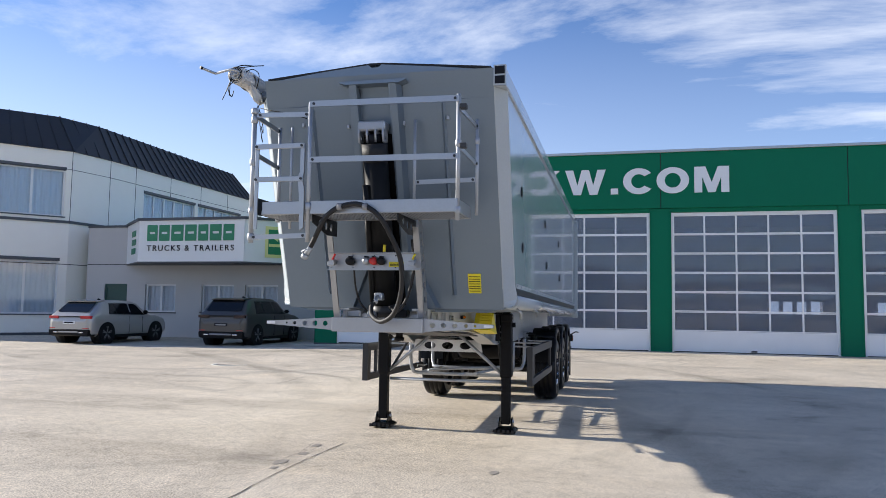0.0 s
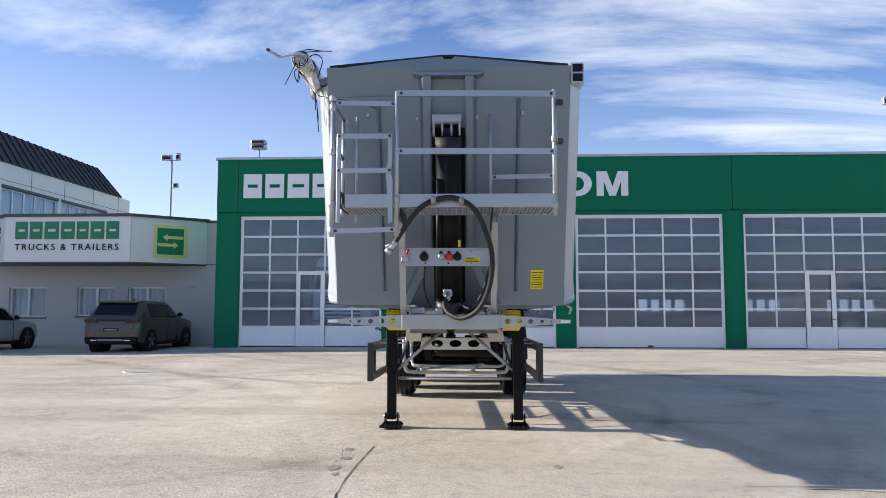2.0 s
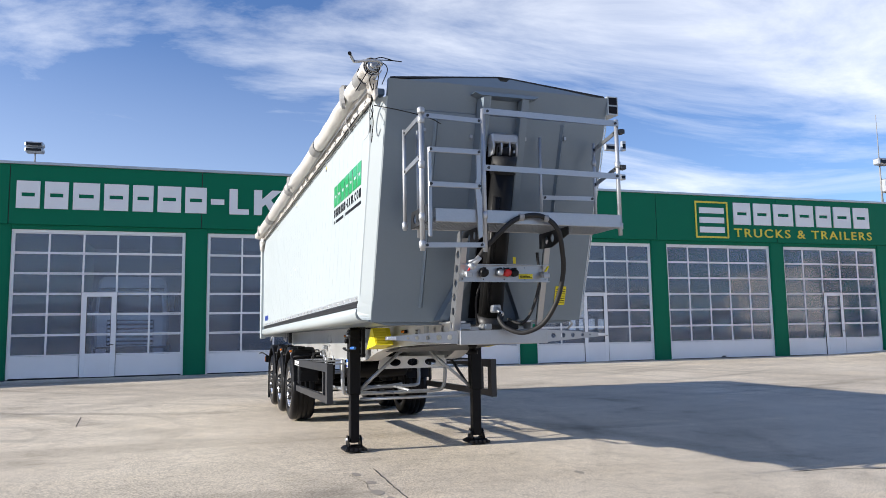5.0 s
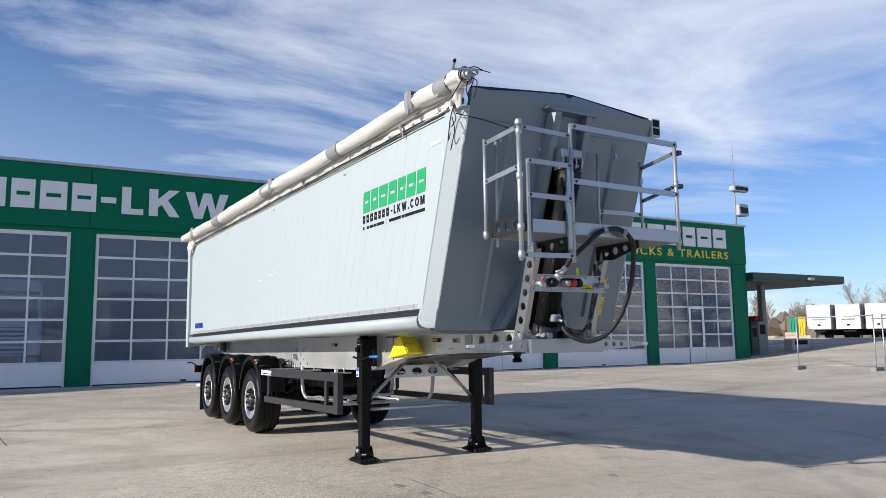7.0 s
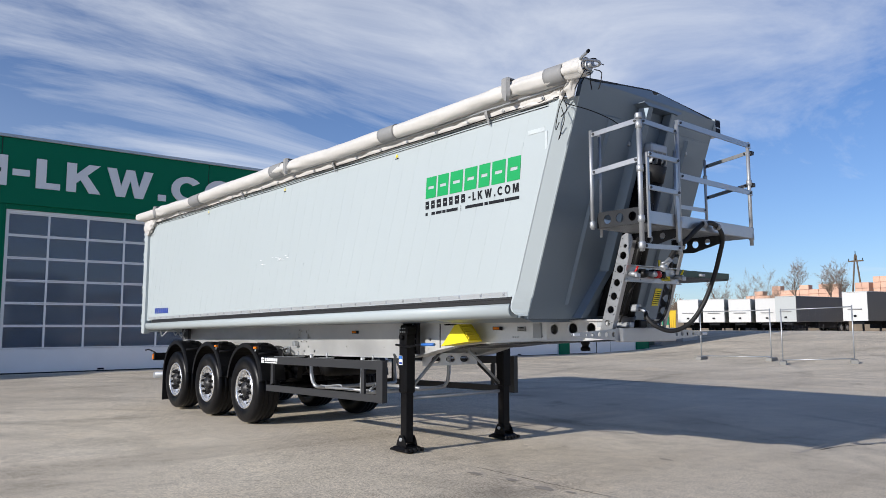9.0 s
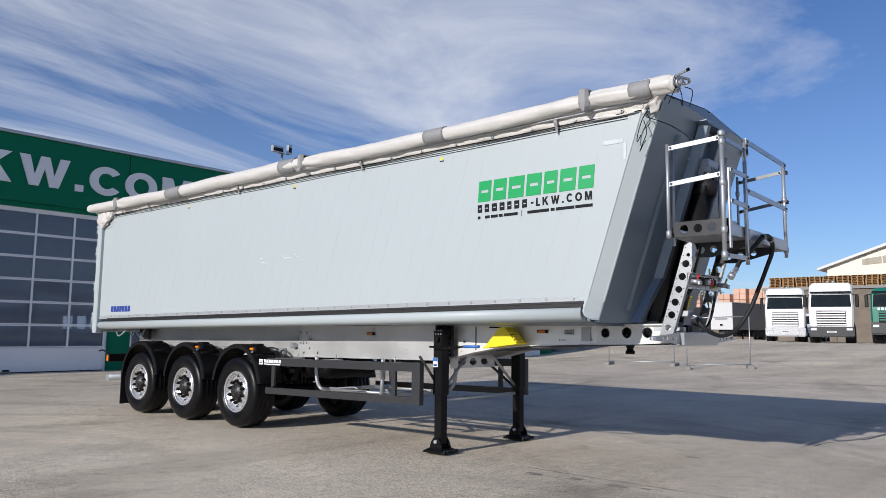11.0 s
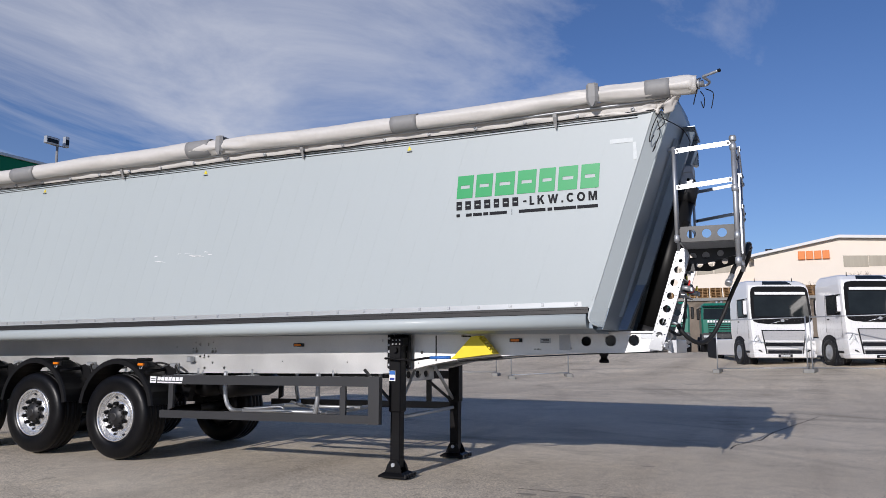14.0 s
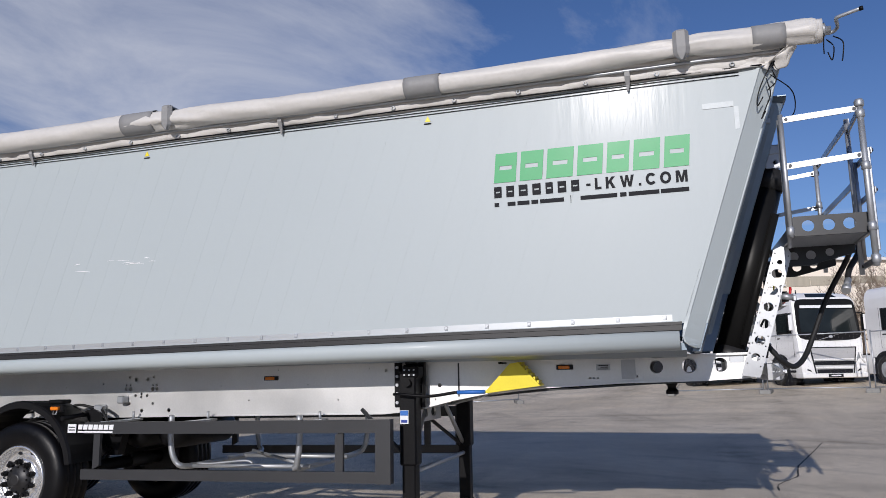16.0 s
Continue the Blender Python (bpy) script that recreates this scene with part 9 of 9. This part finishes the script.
    solid("ground_bank", bm, M["stone"], "raised earth bank that carries brick stacks", "bank", "structure")
    rng = random.Random(8)
    # stacks of pallets: each stack separate, boards with gaps
    for k in range(22):
        y = 26.4 - 1.15 * k
        s = thing("pallet_stack", (63.6, y, 5.75), "stack of pale wooden pallets on the storage yard", "pallets", "pallet stacks")
        n = 7
        for j in range(n):
            bm = bmesh.new()
            z = 0.145 * j
            off = rng.uniform(-0.03, 0.03)
            bm_box(bm, -0.5, 0.5, -0.5 + off, 0.5 + off, z + 0.1, z + 0.13)
            for q in (-0.45, 0.0, 0.45):
                bm_box(bm, -0.5, 0.5, q - 0.05 + off, q + 0.05 + off, z, z + 0.1)
            bm_box(bm, -0.2, 0.3, -0.47 + off, 0.47 + off, z + 0.002, z + 0.098)
            part("pallet", bm, M["wood"], s)
    for k in range(13):
        y = 43.2 - 1.75 * k
        h = (3, 4, 4, 4, 5, 5, 5, 5, 5, 5, 5, 5, 5)[k]
        s = thing("brick_stack", (95.0 + 1.2 * (k % 3), y, 4.8), "stack of orange brick packs on a raised yard", "bricks", "brick stacks")
        for j in range(h):
            for q in (0, 1):
                part("brick_pack", bm_box(bmesh.new(), -0.8, 0.8, -0.86 + 0.87 * q, -0.02 + 0.87 * q, 0.77 * j, 0.77 * j + 0.74, 0.03), M["brick_orange"], s)
    for k in range(11):
        y, x = 62.0 + 1.75 * k, 130.0
        s = thing("brick_stack", (x, y, 4.8), "long row of orange brick packs in the distance", "bricks", "brick stacks")
        for j in range((5, 5, 4, 5, 4, 4, 5, 3, 4, 3, 2)[k]):
            part("brick_pack", bm_box(bmesh.new(), -0.8, 0.8, -0.85, 0.85, 0.85 * j, 0.85 * j + 0.82, 0.04), M["brick_orange"], s)


build_factory()


def build_tree(name, x, y, z, h, seed, label, thick=0.014):
    rng = random.Random(seed)
    t = thing(name, (x, y, z), label, "tree", "bare trees")
    bm = bmesh.new()
    vs, fs = [], []

    def twig(pts, rad):
        base = len(vs)
        for p, r in zip(pts, rad):
            vs.extend([(p.x + r, p.y, p.z), (p.x - 0.5 * r, p.y + 0.87 * r, p.z), (p.x - 0.5 * r, p.y - 0.87 * r, p.z)])
        for k in range(len(pts) - 1):
            b = base + 3 * k
            for q in range(3):
                fs.append((b + q, b + (q + 1) % 3, b + 3 + (q + 1) % 3, b + 3 + q))

    def limb(p, d, length, r, depth):
        n = 4 if depth < 3 else 2
        pts, rad = [p], [max(r, thick)]
        dd = d.copy()
        for i in range(n):
            dd = (dd + Vector((rng.uniform(-1, 1), rng.uniform(-1, 1), rng.uniform(-0.2, 0.8))) * 0.17).normalized()
            pts.append(pts[-1] + dd * length / n)
            rad.append(max(r * (1 - 0.6 * (i + 1) / n), thick * 0.6))
        if depth < 2:
            bm_tube(bm, pts, r, 6, rad)
        else:
            twig(pts, rad)
        if depth >= 4:
            return
        for j in range((9, 6, 5, 5)[depth]):
            i = rng.randint(1, n)
            a = rng.uniform(0, 2 * math.pi)
            spread = rng.uniform(0.45, 1.0)
            nd = (dd + Vector((math.cos(a), math.sin(a), rng.uniform(-0.1, 0.5))) * spread).normalized()
            limb(pts[i], nd, length * rng.uniform(0.45, 0.7), rad[i] * 0.6, depth + 1)

    limb(Vector((0, 0, 0)), Vector((0, 0, 1)), h * 0.5, h * 0.016, 0)
    k = h / max(q[2] for q in vs)
    for v_ in bm.verts:
        v_.co *= k
    for v_ in bm.verts:
        if v_.co.z < 0.05:
            v_.co.z -= 0.3
    part("trunk", bm, M["bark"], t)
    me = bpy.data.meshes.new("crown")
    me.from_pydata([(a * k, b * k, c * k) for a, b, c in vs], [], fs)
    me.materials.append(M["twig"])
    tagged(part("crown", me, None, t), kind="stuff")


for i, (tx, ty, th) in enumerate(((100.0, 67.7, 8.2), (100.5, 63.0, 9.2), (100.0, 59.3, 9.6), (101.0, 55.0, 10.4), (100.0, 49.6, 5.8), (100.0, 47.6, 6.2))):
    build_tree("bare_tree", tx, ty, 4.8 if ty < 56 else 1.2, th - (3.6 if ty > 50 and ty < 56 else 0), 20 + i, "leafless tree with fine brown twigs in the distance")
for i, (tx, ty, th) in enumerate(((84.0, 70.0, 7.0), (88.0, 75.0, 6.0), (85.0, 66.0, 5.2), (90.0, 68.5, 5.6), (46.0, 52.0, 5.5), (60.0, 1.8, 6.5), (58.5, -5.5, 8.6), (57.0, -8.5, 9.0), (58.0, -3.6, 7.6), (57.5, -6.9, 9.2))):
    build_tree("bare_tree", tx, ty, 1.0, th, 40 + i, "small leafless tree behind the parked vehicles")


def build_pylon():
    p = thing("power_pole", (110.0, 50.2, 4.8), "wooden power line pole with a cross arm", "pole")
    for s in (-1, 1):
        part("leg", bm_cyl(bmesh.new(), (0, s * 0.8, 0), (0, s * 0.08, 7.4), 0.16, 0.1, seg=8), M["bark"], p)
    part("cross_arm", bm_box(bmesh.new(), -0.08, 0.08, -1.1, 1.1, 6.3, 6.5), M["bark"], p)
    for y in (-1.0, 0.0, 1.0):
        part("insulator", bm_cyl(bmesh.new(), (0, y, 6.5), (0, y, 6.8 if y else 7.9), 0.06, seg=8), M["ink"], p)


build_pylon()


def build_far_wood():
    """A ragged strip of bare wood on the horizon."""
    rng = random.Random(3)
    bm = bmesh.new()
    for i in range(1900):
        # past 900: mostly unseen clumps, added round the yard for the panes to reflect
        a = radians(rng.uniform(-35, 75) if i < 900 else rng.uniform(75, 325))
        d = rng.uniform(190, 260)
        c = Vector((d * math.cos(a), d * math.sin(a), 0.8))
        h = rng.uniform(3, 7.5)
        w = rng.uniform(1.5, 4)
        top = c + Vector((rng.uniform(-1, 1), rng.uniform(-1, 1), h))
        n = 5
        ring = [bm.verts.new(c + Vector((w * math.cos(2 * math.pi * k / n + i), w * math.sin(2 * math.pi * k / n + i), h * rng.uniform(0.25, 0.6)))) for k in range(n)]
        b, t = bm.verts.new(c), bm.verts.new(top)
        for k in range(n):
            bm.faces.new((ring[k], ring[(k + 1) % n], t))
            bm.faces.new((ring[(k + 1) % n], ring[k], b))
    solid("far_wood", bm, M["twig"], "strip of brown bare trees along the horizon", "trees", "stuff")


build_far_wood()


def build_reflected_wall():
    """Plain long unseen wall across from the workshop, added for its gate panes to reflect."""
    bm = bmesh.new()
    for k in range(12):
        bm_box(bm, -95 + 13 * k, -82.6 + 13 * k, -78, -66, 0, (6.2, 7.0, 5.4, 6.6)[k % 4], 0.02)
    solid("wall_south", bm, M["plaster"], "unseen dull grey far wall added for the panes to reflect", "wall", "structure")


build_reflected_wall()


# ---- marks on the ground ----
M["crack"] = mat("dark_crack_filler", (0.03, 0.03, 0.03), 0.9, var=0.2, scale=8)
M["tar"] = mat("faint_tar_spot", (0.31, 0.275, 0.23), 0.9, var=0.3, scale=20)
M["iron"] = mat("cast_iron_cover", (0.09, 0.085, 0.08), 0.6, metal=0.4, var=0.2, scale=12, bump=0.4, bscale=40)
M["pale_ring"] = mat("pale_concrete_ring", (0.6, 0.57, 0.5), 0.8, var=0.15, scale=8)
M["stain"] = mat("pale_dust_patch", (0.5, 0.44, 0.33), 0.9, var=0.25, scale=4)


def build_crack(pts, w, seed, label, material="crack", name="ground_crack", jitter=0.007):
    rng = random.Random(seed)
    run = []
    for (xa, ya), (xb, yb) in zip(pts, pts[1:]):
        n = max(2, int(math.hypot(xb - xa, yb - ya) / 0.09))
        for i in range(n):
            t = i / n
            run.append((xa + (xb - xa) * t + rng.uniform(-jitter, jitter), ya + (yb - ya) * t + rng.uniform(-jitter, jitter)))
    bm = bmesh.new()
    prev = None
    for i, (x, y) in enumerate(run):
        a, b = run[max(0, i - 1)], run[min(len(run) - 1, i + 1)]
        d = Vector((b[0] - a[0], b[1] - a[1], 0)).normalized()
        nrm = Vector((-d.y, d.x, 0)) * w * rng.uniform(0.25, 1.0) * (0.3 if i in (0, len(run) - 1) else 1)
        c = Vector((x, y, ground_z(x, y) + 0.004))
        cur = (bm.verts.new(c - nrm), bm.verts.new(c + nrm))
        if prev:
            bm.faces.new((prev[0], cur[0], cur[1], prev[1]))
        prev = cur
    bmesh.ops.recalc_face_normals(bm, faces=bm.faces[:])
    solid(name, bm, M[material], label, "crack" if material == "crack" else "tyre mark", "structure")


build_crack([(-3.03, 7.98), (-3.05, 7.0), (-3.04, 6.2), (-2.99, 5.4), (-2.95, 3.5)], 0.008, 1, "dark narrow crack in the asphalt before the trailer")
build_crack([(-6.85, 15.35), (-6.66, 13.45)], 0.009, 2, "short dark crack in the asphalt")
build_crack([(-3.35, 7.9), (-3.25, 7.3), (-3.3, 6.9)], 0.004, 3, "fine crack beside the longer one")
M["tyre_mark"] = mat("rubbed_tyre_mark", (0.37, 0.33, 0.28), 0.9, var=0.35, scale=5, stretch=(1, 1, 1))
build_crack([(-13.3, 12.2), (-12.65, 13.03), (-11.98, 14.1), (-11.2, 15.3), (-9.9, 16.7), (-8.6, 17.5), (-7.27, 17.95), (-5.6, 18.2), (-3.8, 18.1)], 0.035, 21, "faint dark tyre mark curving over the yard", "tyre_mark", "tyre_mark", 0.003)
build_crack([(-12.4, 11.0), (-11.63, 12.01), (-11.32, 13.1), (-10.6, 14.4), (-9.4, 15.6), (-8.0, 16.3), (-6.4, 16.6)], 0.03, 22, "faint dark tyre mark curving over the yard", "tyre_mark", "tyre_mark", 0.003)
build_crack([(3.2, 18.6), (5.0, 16.4), (7.6, 14.4), (10.5, 13.2), (14.0, 12.6)], 0.04, 23, "faint dark tyre mark curving over the yard", "tyre_mark", "tyre_mark", 0.003)
build_crack([(2.0, 17.4), (3.9, 14.9), (6.6, 12.7), (9.6, 11.4), (13.0, 10.7)], 0.03, 24, "faint dark tyre mark curving over the yard", "tyre_mark", "tyre_mark", 0.003)
build_crack([(0.7, 6.28), (1.2, 6.24), (1.95, 5.94), (3.0, 5.82), (3.7, 5.66), (4.6, 5.45), (6.5, 5.03)], 0.014, 4, "dark crack winding across the yard")
build_crack([(6.4, 7.3), (9.5, 6.9), (13.0, 6.1)], 0.006, 5, "fine pale crack across the yard", "pale_ring")
for k, (sx, sy, sr) in enumerate(((-3.26, 7.75, 0.05), (-3.2, 7.3, 0.045), (-3.24, 6.85, 0.06), (-3.18, 6.6, 0.03), (-1.18, 7.01, 0.045), (2.4, 3.2, 0.04), (-8.2, 8.2, 0.05))):
    bm = bmesh.new()
    rg = random.Random(60 + k)
    bm.faces.new([bm.verts.new((sx + sr * rg.uniform(0.75, 1.15) * math.cos(2 * math.pi * i / 11), sy + 2.0 * sr * rg.uniform(0.75, 1.15) * math.sin(2 * math.pi * i / 11), ground_z(sx, sy) + 0.004)) for i in range(11)])
    solid("ground_patch", bm, M["tar"], "small dark tar spot on the asphalt", "tar spot", "structure")


def build_manhole(x, y, r):
    m = thing("manhole_cover", (x, y, ground_z(x, y)), "round cast iron manhole cover set in the asphalt", "manhole cover")
    part("cover", bm_cyl(bmesh.new(), (0, 0, -0.05), (0, 0, 0.008), r - 0.05, seg=40, smooth=False), M["iron"], m)
    part("ring", bm_lathe(bmesh.new(), [(r - 0.045, -0.05), (r - 0.045, 0.012), (r + 0.06, 0.012), (r + 0.06, -0.05)], (0, 0, 0), "z", 40, closed=True), M["pale_ring"], m)


build_manhole(-10.1, 17.75, 0.42)
